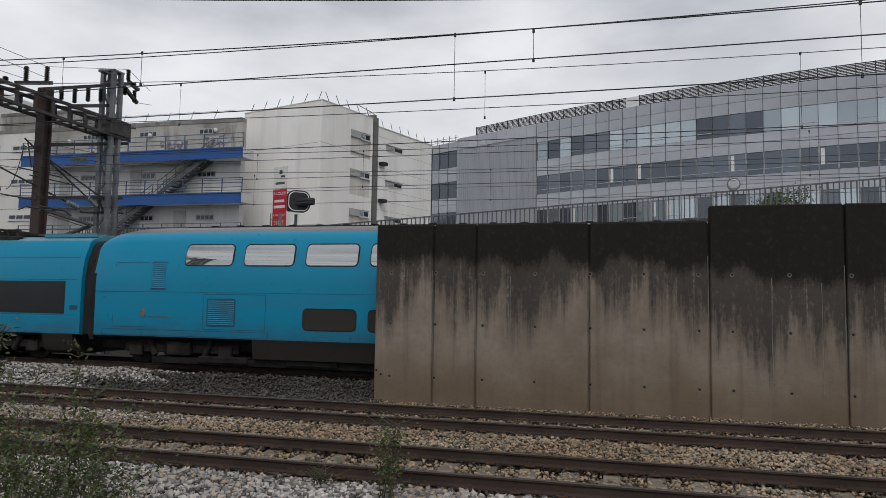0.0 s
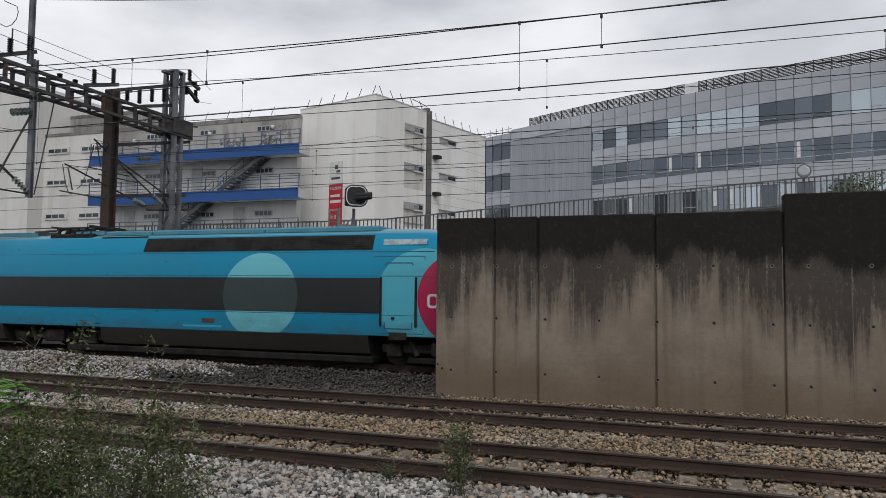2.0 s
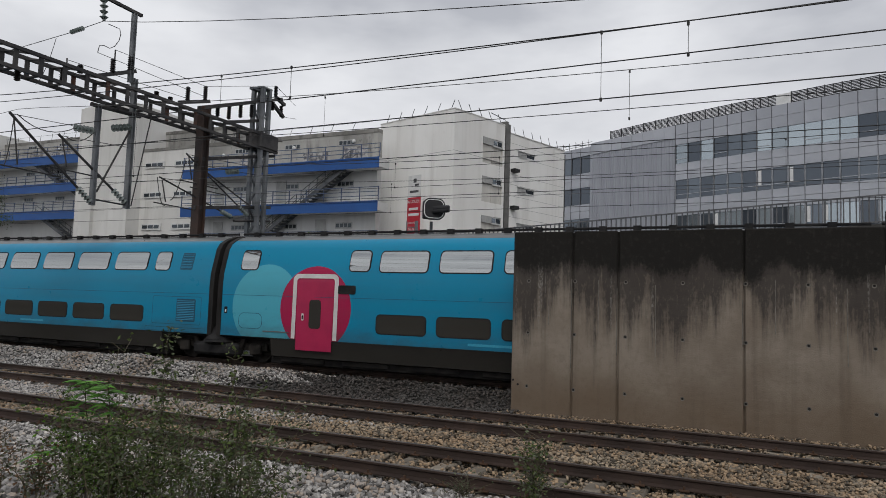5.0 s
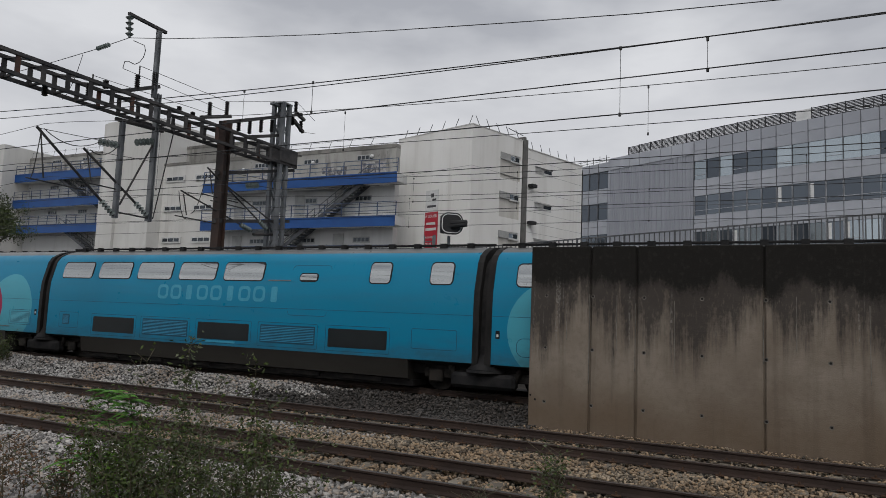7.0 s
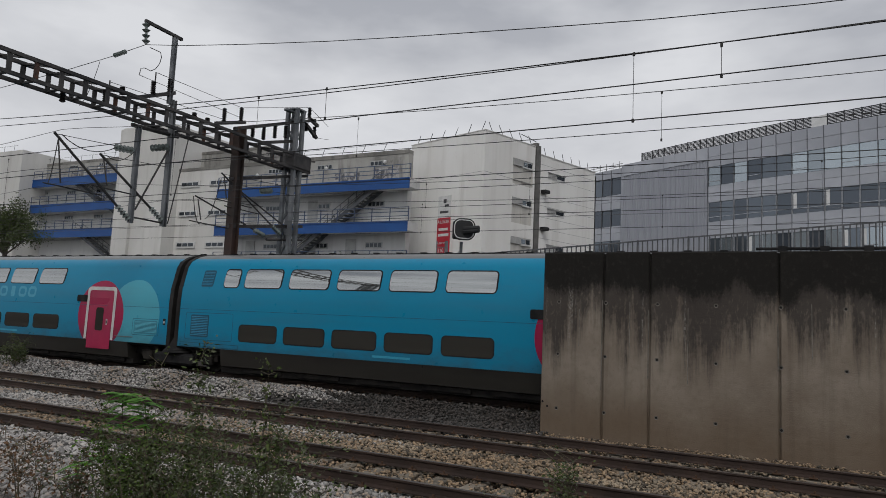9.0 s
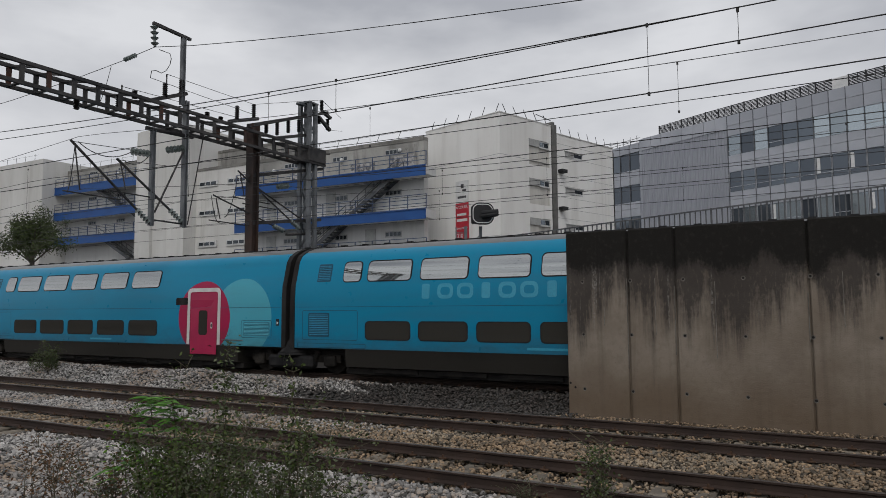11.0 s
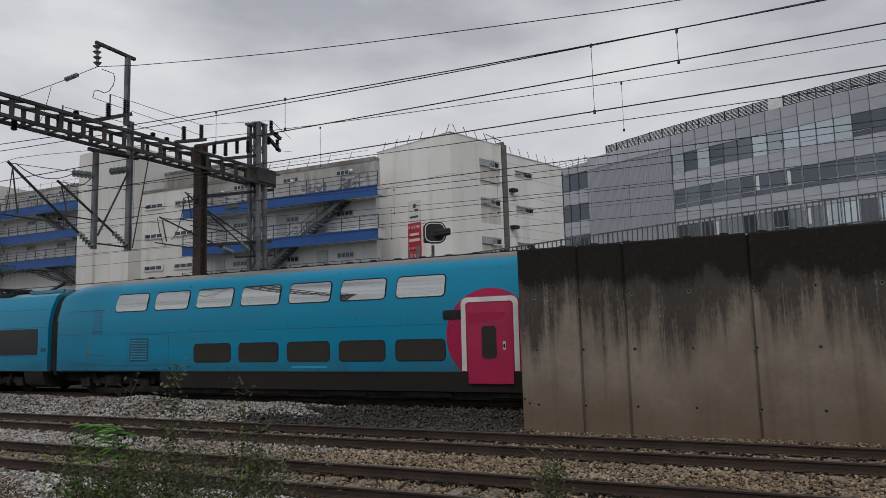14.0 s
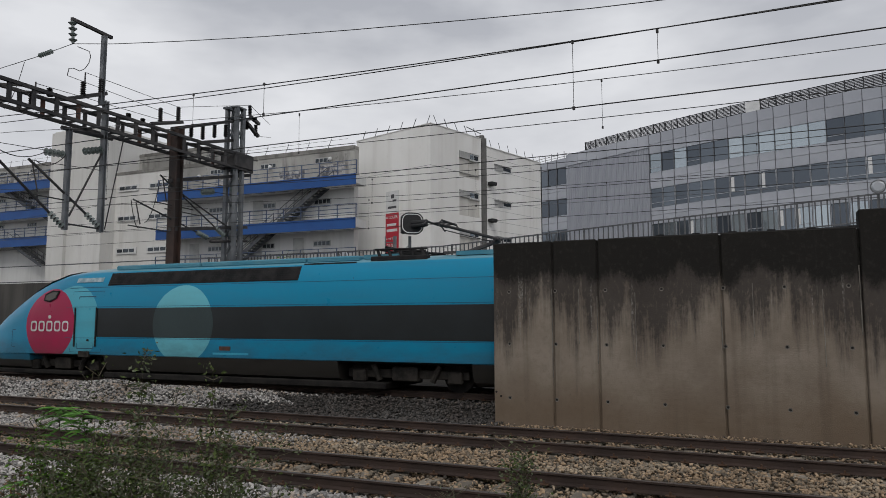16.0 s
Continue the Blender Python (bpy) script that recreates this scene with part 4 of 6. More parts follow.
for i, x in enumerate([-8.4 - 1.35 * k for k in range(1, 7)][::-1] + bays[:-1]):
    if i in (13, 29):
        o = boxes("white_screen_panel", M_WHITE, office, (0.05, W - 0.05, 0.8, 0.9, ROOF_Z - 0.1, ROOF_Z + 1.2))
    else:
        o = part("louvre_screen", SCREEN, None, office)
    o.location, o.rotation_euler = (x, front(x), 0), (0, 0, radians(facing(max(x, -8.4))))

def traffic_mirror(x, y, z0, z, r, turn):
    """A round convex mirror in a dark rim on a thin pole."""
    t = thing("traffic_mirror", "round pale convex traffic mirror in a dark rim beside the railing", "traffic mirror", m=pose(x, y, z0, 0, 0, turn))
    bm = bmesh.new()
    tube(bm, (0, 0.08, 0), (0, 0.08, z - z0 + r), 0.035, 8)
    part("pole", bm, M_RAILING, t)
    bm = bmesh.new()
    tube(bm, (0, -0.02, z - z0), (0, 0.06, z - z0), r, 24, r * 0.9)
    part("rim", bm, M_RAILING, t)
    bm = bmesh.new()
    tube(bm, (0, -0.05, z - z0), (0, -0.02, z - z0), r * 0.62, 24, r * 0.84)
    part("mirror_face", bm, M_WINPOST, t)


traffic_mirror(4.72, 30.75, ramp_z(4.72) - 0.05, 7.1, 0.26, -8)
traffic_mirror(-17.96, 30.75, ramp_z(-17.96) - 0.05, 5.42, 0.24, 25)

# ---- overhead line gantry ----
XP = -21.5
gantry = thing("line_gantry", "dark sooty lattice gantry beam spanning the tracks, on steel masts", "gantry", kind="structure")
B0, B1, BT, BB = 4.5, 27.6, 9.89, 9.24
for name, z in (("top_chord", BT), ("bottom_chord", BB)):
    for dx in (-0.35, 0.35):
        bm = bmesh.new()
        bar(bm, (XP + dx, B0, z), (XP + dx, B1, z), 0.11, 0.115)
        part(name, bm, M_DARKSTEEL, gantry)
y, k = B0 + 0.2, 0
while y < B1:
    for dx in (-0.35, 0.35):
        bm = bmesh.new()
        bar(bm, (XP + dx, y, BB), (XP + dx, y, BT), 0.15, 0.05)
        part("upright", bm, M_RUST if (k * 7 + (dx > 0) * 3) % 5 == 0 else M_DARKSTEEL, gantry)
    bm = bmesh.new()
    bar(bm, (XP - 0.35, y, BB), (XP + 0.35, y, BB), 0.08, 0.06)
    bar(bm, (XP - 0.35, y, BT), (XP + 0.35, y + 0.6, BT), 0.06, 0.06)
    part("brace", bm, M_DARKSTEEL, gantry)
    y += 0.84
    k += 1


def lattice_mast(x, y, z0, z1, w, material, name, cap=True):
    bm = bmesh.new()
    for dx in (-w, w):
        for sy in (-1, 1):
            box(bm, x + dx - 0.09, x + dx + 0.09, y + sy * w * 0.8 - 0.08, y + sy * w * 0.8 + 0.08, z0, z1)
    n = int((z1 - z0) / 0.75)
    for k in range(n):
        za, zb = z0 + (z1 - z0) * k / n, z0 + (z1 - z0) * (k + 1) / n
        s = 1 if k % 2 else -1
        for yy in (y - w * 0.8, y + w * 0.8):
            bar(bm, (x - s * w, yy, za), (x + s * w, yy, zb), 0.06, 0.03)
        for dx in (-w, w):
            bar(bm, (x + dx, y - s * w * 0.8, za), (x + dx, y + s * w * 0.8, zb), 0.05, 0.05)
    if cap:
        box(bm, x - w - 0.1, x + w + 0.1, y - w - 0.06, y + w + 0.06, z1, z1 + 0.07)
        box(bm, x - w * 0.5, x + w * 0.5, y - w * 0.5, y + w * 0.5, z1 - 0.5, z1)
        box(bm, x - 0.12, x + 0.12, y - w - 0.45, y - w, z1 - 0.16, z1 - 0.06)
    return part(name, bm, material, gantry)


lattice_mast(XP, 26.72, -0.4, 12.1, 0.27, M_STEEL, "lattice_mast")
boxes("beam_end", M_DARKSTEEL, gantry, (XP - 0.46, XP + 0.46, 26.3, 27.55, 9.28, 9.98), bevel=0.03)
bm = bmesh.new()
box(bm, XP - 0.2, XP + 0.2, 22.95, 23.0, -0.4, 10.3)
box(bm, XP - 0.2, XP + 0.2, 23.3, 23.35, -0.4, 10.3)
box(bm, XP - 0.06, XP + 0.06, 23.0, 23.3, -0.4, 10.3)
part("mast", bm, M_BROWNSTEEL, gantry, "rust-brown rolled steel mast")
lattice_mast(XP, 5.0, -0.4, 9.8, 0.3, M_STEEL, "lattice_mast")
# hung posts
for yy, z0, z1, w in ((19.35, 10.2, 12.85, 0.075), (19.55, 5.48, 10.4, 0.1), (18.1, 5.4, 9.0, 0.075)):
    bm = bmesh.new()
    box(bm, XP - w, XP + w, yy - 0.08, yy - 0.05, z0, z1)
    box(bm, XP - w, XP + w, yy + 0.05, yy + 0.08, z0, z1)
    box(bm, XP - 0.04, XP + 0.04, yy - 0.06, yy + 0.06, z0, z1)
    part("hung_post", bm, M_STEEL, gantry, "galvanised grey post hung from the beam")
bm = bmesh.new()
bar(bm, (XP, 19.68, 12.90), (XP, 17.95, 12.95), 0.11, 0.11)
part("top_arm", bm, M_DARKSTEEL, gantry)
for (ya, za), (yb, zb), r in (((17.8, 8.95), (19.9, 9.05), 0.08), ((19.56, 8.57), (18.25, 5.9), 0.035), ((20.45, 9.3), (19.75, 5.6), 0.022), ((18.2, 5.62), (19.6, 5.6), 0.03), ((25.3, 5.72), (27.75, 6.0), 0.06)):
    bm = bmesh.new()
    tube(bm, (XP, ya, za), (XP, yb, zb), r)
    part("stay", bm, M_DARKSTEEL, gantry)
# cross-arms with upright insulators
for (ya, za), (yb, zb) in (((17.9, 10.0), (19.55, 10.70)), ((21.75, 10.12), (23.4, 10.62)), ((22.85, 10.2), (28.2, 12.08)), ((24.5, 10.0), (26.55, 10.58)), ((22.8, 8.0), (27.85, 9.18)), ((27.75, 12.05), (28.45, 11.85)), ((27.6, 11.65), (28.4, 11.22)), ((22.9, 5.98), (27.7, 6.65))):
    bm = bmesh.new()
    bar(bm, (XP, ya, za), (XP, yb, zb), 0.14, 0.14)
    part("cross_arm", bm, M_DARKSTEEL, gantry)


def insulator(p, q, r, n, material, name="insulator", thick=0.33):
    p, q = Vector(p), Vector(q)
    bm = bmesh.new()
    tube(bm, p, q, r * 0.35, 8)
    for k in range(n):
        c = p.lerp(q, (k + 0.5) / n)
        d = (q - p).normalized() * ((q - p).length / n) * thick
        tube(bm, c - d, c + d, r, 10, r * 0.6)
    return part(name, bm, material, gantry, smooth=True)


for yy, za, zb in ((18.56, 10.3, 10.85), (19.31, 10.66, 11.2), (17.27, 9.9, 10.2), (16.64, 9.85, 9.35), (22.19, 10.33, 10.9), (23.16, 10.6, 11.22), (20.6, 9.95, 10.24), (23.93, 10.62, 10.1), (24.62, 10.75, 10.15), (25.35, 11.0, 10.42), (26.08, 11.2, 10.62), (27.74, 12.08, 12.6), (28.2, 11.75, 11.18), (27.55, 11.75, 11.35), (21.3, 9.95, 10.22), (15.1, 9.3, 8.95)):
    insulator((XP, yy, za), (XP, yy, zb), 0.105, 7, M_INSUL)
insulator((XP, 18.0, 12.88), (XP, 18.06, 12.08), 0.15, 4, M_INSULGLASS, thick=0.16)
insulator((-22.55, 18.05, 11.95), (-23.25, 18.05, 11.88), 0.09, 6, M_INSULGLASS, thick=0.2)
for ya, za, h in ((18.62, 10.7, 0.5), (16.75, 9.9, 0.35)):
    bm = bmesh.new()
    tube(bm, (XP, ya, za), (XP, ya, za + h), 0.025, 6)
    part("pin", bm, M_DARKSTEEL, gantry)
# cantilevers: slanting tube, top stay and glass insulators at the post
for post_y, z_low, tip_y, tip_z, reg in ((18.1, 5.45, 14.95, 7.90, 6.3), (19.55, 5.65, 16.65, 7.60, 6.55), (25.2, 5.85, 21.0, 6.93, 6.0), (26.25, 6.03, 22.3, 8.14, 7.1), (27.5, 6.1, 22.8, 7.82, 6.9)):
    c = bmesh.new()
    tube(c, (XP, post_y, z_low), (XP, tip_y, tip_z), 0.045 if post_y < 20 else 0.034)
    tube(c, (XP, tip_y + 0.15, tip_z - 0.12), (XP, tip_y + 0.38, reg), 0.024)
    tube(c, (XP, tip_y - 0.2, reg - 0.1), (XP, min(tip_y + 1.9, post_y - 0.9), reg - 0.12), 0.024)
    tube(c, (XP, tip_y + 0.1, tip_z - 0.03), (XP, post_y - 0.1, tip_z + 0.16 * (post_y - tip_y) / 2.9), 0.012, 6)
    part("cantilever", c, M_DARKSTEEL, gantry, "slanting tubular contact-wire cantilever")
    a = Vector((XP, post_y, z_low))
    d = (Vector((XP, tip_y, tip_z)) - a).normalized()
    insulator(a + d * 0.1, a + d * 0.8, 0.12, 5, M_INSULGLASS, thick=0.2)
for ya, za, yb, zb in ((17.22, 7.97, 17.98, 8.03), (18.72, 8.31, 19.52, 8.55), (24.7, 7.82, 25.45, 7.99), (26.6, 8.26, 27.25, 8.4)):
    insulator((XP, ya, za), (XP, yb, zb), 0.14, 5, M_INSULGLASS, thick=0.2)

# ---- overhead wires ----
wires = thing("overhead_wires", "thin dark overhead contact and carrier wires with droppers", "overhead wire", kind="structure")


def wire(pts, r=0.009, material=M_WIRE, name="wire"):
    cu = bpy.data.curves.new(name, "CURVE")
    cu.dimensions, cu.bevel_depth, cu.bevel_resolution = "3D", r, 1
    sp = cu.splines.new("POLY")
    sp.points.add(len(pts) - 1)
    for p, q in zip(sp.points, pts):
        p.co = (*q, 1)
    cu.materials.append(material)
    ob = new(name, cu)
    ob.parent = wires
    return ob


def span(y, z, sag, x0=-75, x1=35, r=0.009, material=M_WIRE, low=-2.0, length=50.0):
    """A wire along the tracks: z at its lowest point (x = low), rising by sag at the next support."""
    pts = []
    x = x0
    while x <= x1:
        u = ((x - low + length / 2) % length) - length / 2
        pts.append((x, y, z + sag * (2 * u / length) ** 2))
        x += 1.25
    return wire(pts, r, material)


span(11.05, 6.29, 0.9, low=2)
span(11.12, 6.33, 0.8, low=-1, r=0.008)
span(11.05, 5.85, 0.06)
span(11.05, 5.32, 0.02)
span(15.05, 7.02, 1.0, low=4, r=0.008, material=M_WIREPALE)
span(15.05, 6.28, 0.5, low=2, r=0.008)
span(15.05, 5.62, 0.03)
span(20.35, 6.68, 1.1, low=-4)
span(20.35, 6.5, 0.25)
span(20.42, 5.95, 0.05, r=0.008)
span(20.35, 5.62, 0.02)
span(24.4, 6.8, 0.8, r=0.009)
span(24.4, 6.2, 0.1, r=0.008, material=M_WIREPALE)
span(24.4, 5.75, 0.02)
wire([(XP - 55, 18.05, 11.7), (XP - 30, 18.05, 11.1), (XP - 20, 18.05, 11.2), (-30.45, 18.05, 11.46), (-25.98, 18.05, 11.68), (-23.3, 18.05, 11.87), (XP, 18.05, 12.06), (-19.5, 18.05, 11.73), (-16.5, 18.05, 11.33), (-13.1, 18.05, 10.92), (-10.2, 18.05, 10.62), (-6.5, 18.05, 10.27), (-3.2, 18.05, 9.98), (0.2, 18.05, 9.77), (3, 18.05, 9.66), (8, 18.05, 9.6), (30, 18.05, 10.6)], 0.012)
for x, y, a, b, r in ((-2.09, 11.05, 6.31, 5.32, 0.004), (-0.91, 11.12, 6.30, 5.86, 0.004), (-7.59, 11.05, 6.44, 5.89, 0.005), (3.4, 11.05, 6.3, 5.32, 0.004), (-9.2, 11.05, 6.46, 5.88, 0.004), (-2.4, 15.05, 7.06, 6.1, 0.004), (-9.66, 15.05, 7.24, 6.3, 0.004), (3.6, 15.05, 7.02, 5.62, 0.004), (-16, 15.05, 7.6, 5.62, 0.004), (-10.6, 20.35, 6.7, 5.95, 0.004), (-7.1, 20.35, 6.7, 5.62, 0.004), (0.5, 20.35, 6.7, 5.62, 0.004), (5, 20.35, 6.75, 5.62, 0.004), (-13, 24.4, 6.85, 5.75, 0.004), (-4, 24.4, 6.8, 5.75, 0.004), (-24, 15.05, 7.2, 5.62, 0.004), (-30, 20.35, 7.3, 5.62, 0.004)):
    wire([(x, y, a), (x, y, b)], r, name="dropper")
    for z in (a, b):
        bm = bmesh.new()
        box(bm, x - 0.018, x + 0.018, y - 0.014, y + 0.014, z - 0.035, z + 0.02, bevel=0.004)
        part("clamp", bm, M_WIRE, wires)


def loop(p, q, drop, r=0.012):
    p, q = Vector(p), Vector(q)
    wire([tuple(p.lerp(q, k / 8) - Vector((0, 0, drop * 4 * (k / 8) * (1 - k / 8)))) for k in range(9)], r, name="jumper")


wire([(XP, 18.25, 12.03), (XP, 18.74, 12.03), (XP, 18.80, 11.85), (XP, 18.74, 11.58), (XP, 18.58, 11.32), (XP, 18.38, 11.17), (XP, 18.12, 11.19), (XP, 17.95, 11.12), (XP, 17.9, 10.85)], 0.014, name="jumper")
loop((-24.0, 18.05, 11.77), (-24.3, 17.6, 9.9), 0.3)
loop((XP, 15.2, 7.9), (XP, 17.3, 8.0), 0.35, 0.015)
loop((XP, 16.9, 7.6), (XP, 18.0, 8.0), 0.25, 0.015)
loop((XP, 22.3, 7.9), (XP, 21.6, 6.1), 0.4, 0.015)
loop((XP, 20.9, 6.9), (XP, 21.4, 5.9), 0.4, 0.015)
loop((XP, 15.1, 7.7), (XP, 14.9, 6.2), 0.3, 0.015)
for ya, za, yb, zb in ((17.9, 10.85, 23.15, 10.75), (18.62, 11.2, 23.15, 11.2), (16.75, 10.2, 22.2, 10.4), (23.15, 11.2, 27.74, 12.6), (27.74, 12.6, 29.3, 12.05), (28.2, 11.2, 29.4, 11.4)):
    wire([(XP, ya, za), (XP, yb, zb)], 0.01)

# ---- signal behind the train ----
sig = thing("railway_signal", "black railway light signal with ladder and platform", "railway signal", m=pose(-11.66, 24.6, 0, 0, 0, 36))
bm = bmesh.new()
for dx in (-0.28, 0.28):
    box(bm, dx - 0.05, dx + 0.05, -0.05, 0.05, -0.2, 5.4)
box(bm, -0.28, 0.28, -0.03, 0.03, 4.7, 4.8)
for k in range(8):
    bar(bm, (-0.28, 0, 0.3 + 0.6 * k), (0.28, 0, 0.9 + 0.6 * k), 0.03, 0.03)
part("mast", bm, M_STEEL, sig)
for name, pts, y0 in (("upper_head", rounded(-0.12, 0.74, 5.44, 6.26, 0.30, 6), -0.35), ("lower_head", rounded(0.05, 0.62, 2.98, 4.6, 0.27, 6), -0.3)):
    bm = bmesh.new()
    prism(bm, pts, y0, y0 + 0.1)
    head = part(name, bm, M_SIGNAL, sig)
    x0, x1, z0, z1 = min(p[0] for p in pts), max(p[0] for p in pts), min(p[1] for p in pts), max(p[1] for p in pts)
    bm = bmesh.new()
    out, inn = rounded(x0 + 0.05, x1 - 0.05, z0 + 0.05, z1 - 0.05, 0.24, 6), rounded(x0 + 0.08, x1 - 0.08, z0 + 0.08, z1 - 0.08, 0.21, 6)
    a, b = [bm.verts.new((x, y0 - 0.006, z)) for x, z in out], [bm.verts.new((x, y0 - 0.006, z)) for x, z in inn]
    for k in range(len(a)):
        j = (k + 1) % len(a)
        bm.faces.new((a[k], a[j], b[j], b[k]))
    part("white_border", bm, M_WHITE, head)
    bm = bmesh.new()
    box(bm, x0 + 0.06, x1 - 0.1, y0 + 0.1, y0 + 0.5, z0 + 0.06, z1 - 0.06, bevel=0.05)
    part("lamp_case", bm, M_SIGNAL, head)
    for z in ((5.85, 5.75) if name == "upper_head" else (4.3, 3.75, 3.5, 3.2)):
        bm = bmesh.new()
        tube(bm, ((x0 + x1) / 2, y0, z), ((x0 + x1) / 2 + 0.48, y0 - 0.4, z + 0.03), 0.11, 10, 0.085)
        part("lamp_hood", bm, M_SIGNAL, head)
boxes("platform", M_STEEL, sig, (-1.2, 0.7, -0.5, 0.5, 2.8, 2.88))
for x in (-1.15, -0.6, -0.1):
    for y in (-0.45, 0.45):
        boxes("railing_post", M_STEEL, sig, (x - 0.025, x + 0.025, y - 0.025, y + 0.025, 2.88, 4.05))
for z in (3.45, 4.02):
    for y in (-0.45, 0.45):
        boxes("railing_bar", M_STEEL, sig, (-1.15, -0.1, y - 0.025, y + 0.025, z - 0.03, z + 0.03))
bm = bmesh.new()
for x in (-0.62, -0.3):
    box(bm, x - 0.02, x + 0.02, 0.18, 0.22, 2.9, 5.4)
for k in range(9):
    box(bm, -0.62, -0.3, 0.19, 0.21, 3.0 + 0.27 * k, 3.03 + 0.27 * k)
part("ladder", bm, M_STEEL, sig)
bm = bmesh.new()
box(bm, 0.72, 1.12, -0.4, -0.37, 2.72, 3.35)
plate = part("plate", bm, M_WHITE, sig, "white plate with black figures")
boxes("print_bar", M_INK, plate, (0.80, 0.90, -0.408, -0.4, 2.85, 3.2), (0.95, 1.05, -0.408, -0.4, 2.85, 3.2))
boxes("cabinet", M_RENDER_GREY, sig, (-1.3, -0.75, 0.2, 0.8, 0.0, 2.6), (-0.55, -0.1, 0.3, 0.8, 0.0, 2.4), bevel=0.02)

# ---- the train ----
SIDE = [(1.10, 0.45), (1.36, 0.55), (1.42, 0.95), (1.45, 1.10), (1.45, 2.65), (1.42, 3.10), (1.22, 3.90), (1.08, 4.10), (0.75, 4.29), (0.40, 4.40), (0.0, 4.44)]
POWER = [(1.10, 0.45), (1.36, 0.55), (1.42, 0.95), (1.44, 1.10), (1.44, 2.75), (1.40, 3.10), (1.33, 3.45), (1.12, 3.93), (1.00, 4.02), (0.6, 4.13), (0.0, 4.18)]


def side_at(z, prof=SIDE):
    z = max(z, 1.1)
    return float(np.interp(z, [p[1] for p in prof], [p[0] for p in prof]))


def outline(prof):
    return [(-o, z) for o, z in prof] + [(o, z) for o, z in prof[-2::-1]]


def hull(bm, prof, stations):
    """A body lofted along x: stations of x, width factor and the height its top comes to."""
    full, base = prof[-1][1], prof[0][1]
    rings = []
    for x, w, top in stations:
        ring = []
        for o, z in outline(prof):
            zz = base + (z - base) * (top - base) / (full - base)
            ring.append(bm.verts.new((x, o * w, zz)))
        rings.append(ring)
    for a, b in zip(rings, rings[1:]):
        for k in range(len(a)):
            j = (k + 1) % len(a)
            bm.faces.new((a[k], a[j], b[j], b[k]))
    bm.faces.new(rings[0][::-1])
    bm.faces.new(rings[-1])


def sheet(bm, pts, side, out, prof=SIDE, thick=0.012):
    """An outline in x and z laid on the car's side, out metres proud; side -1 or 1."""
    front_v = [bm.verts.new((x, side * (side_at(z, prof) + out), z)) for x, z in pts]
    back_v = [bm.verts.new((x, side * (side_at(z, prof) + out - thick), z)) for x, z in pts]
    bm.faces.new(front_v)
    for k in range(len(pts)):
        j = (k + 1) % len(pts)
        bm.faces.new((front_v[k], front_v[j], back_v[j], back_v[k]))


def ring(bm, outer, inner, side, out, prof=SIDE):
    a = [bm.verts.new((x, side * (side_at(z, prof) + out), z)) for x, z in outer]
    b = [bm.verts.new((x, side * (side_at(z, prof) + out), z)) for x, z in inner]
    for k in range(len(a)):
        j = (k + 1) % len(a)
        bm.faces.new((a[k], a[j], b[j], b[k]))


def window(car, x0, x1, z0, z1, side, material, r=0.11):
    """A rubber-framed pane; those of the upper deck are gently bowed."""
    bm = bmesh.new()
    sheet(bm, rounded(x0 - 0.035, x1 + 0.035, z0 - 0.035, z1 + 0.035, r + 0.03), side, 0.006)
    w = part("window", bm, M_RUBBER, car)
    bm = bmesh.new()
    rows = []
    r = min(r, (z1 - z0) / 2 - 0.001)
    bow = 0.022 if material is M_TRAINGLASS else 0.004
    n = 12
    for k in range(n + 1):
        f = 0.5 - 0.5 * math.cos(math.pi * k / n)
        z = z0 + (z1 - z0) * f
        dz = max(0.0, r - min(z - z0, z1 - z))
        inset = r - math.sqrt(max(0.0, r * r - dz * dz))
        y = side * (side_at(z) + 0.009 + bow * (1 - (2 * f - 1) ** 2))
        rows.append([bm.verts.new((x, y, z)) for x in (x0 + inset, x1 - inset)])
    for a, b in zip(rows, rows[1:]):
        bm.faces.new((a[0], a[1], b[1], b[0]))
    part("pane", bm, material, w, smooth=True)


def seam(car, x0, x1, z0, z1, side, r=0.06, prof=SIDE, name="hatch", w=0.016):
    bm = bmesh.new()
    ring(bm, rounded(x0, x1, z0, z1, r), rounded(x0 + w, x1 - w, z0 + w, z1 - w, max(0.01, r - w)), side, 0.003, prof)
    return part(name, bm, M_LINE, car)


def grille(car, x0, x1, z0, z1, side, n, prof=SIDE, back=None, slat=None):
    bm = bmesh.new()
    sheet(bm, rounded(x0, x1, z0, z1, 0.05), side, 0.004, prof)
    g = part("louvre", bm, back or M_LINE, car)
    bm = bmesh.new()
    for k in range(n):
        z = z0 + 0.04 + (z1 - z0 - 0.08) * (k + 0.5) / n
        h = (z1 - z0 - 0.08) / n * 0.22
        o0, o1 = side_at(z - h, prof), side_at(z + h, prof)
        vs = [bm.verts.new((x, side * (o + e), zz)) for x in (x0 + 0.04, x1 - 0.04) for o, e, zz in ((o0, 0.02, z - h), (o1, 0.006, z + h), (o0, 0.004, z - h))]
        for q in ((0, 3, 4, 1), (0, 2, 5, 3)):
            bm.faces.new([vs[i] for i in q])
    part("slats", bm, slat or M_LOUVRE, g)


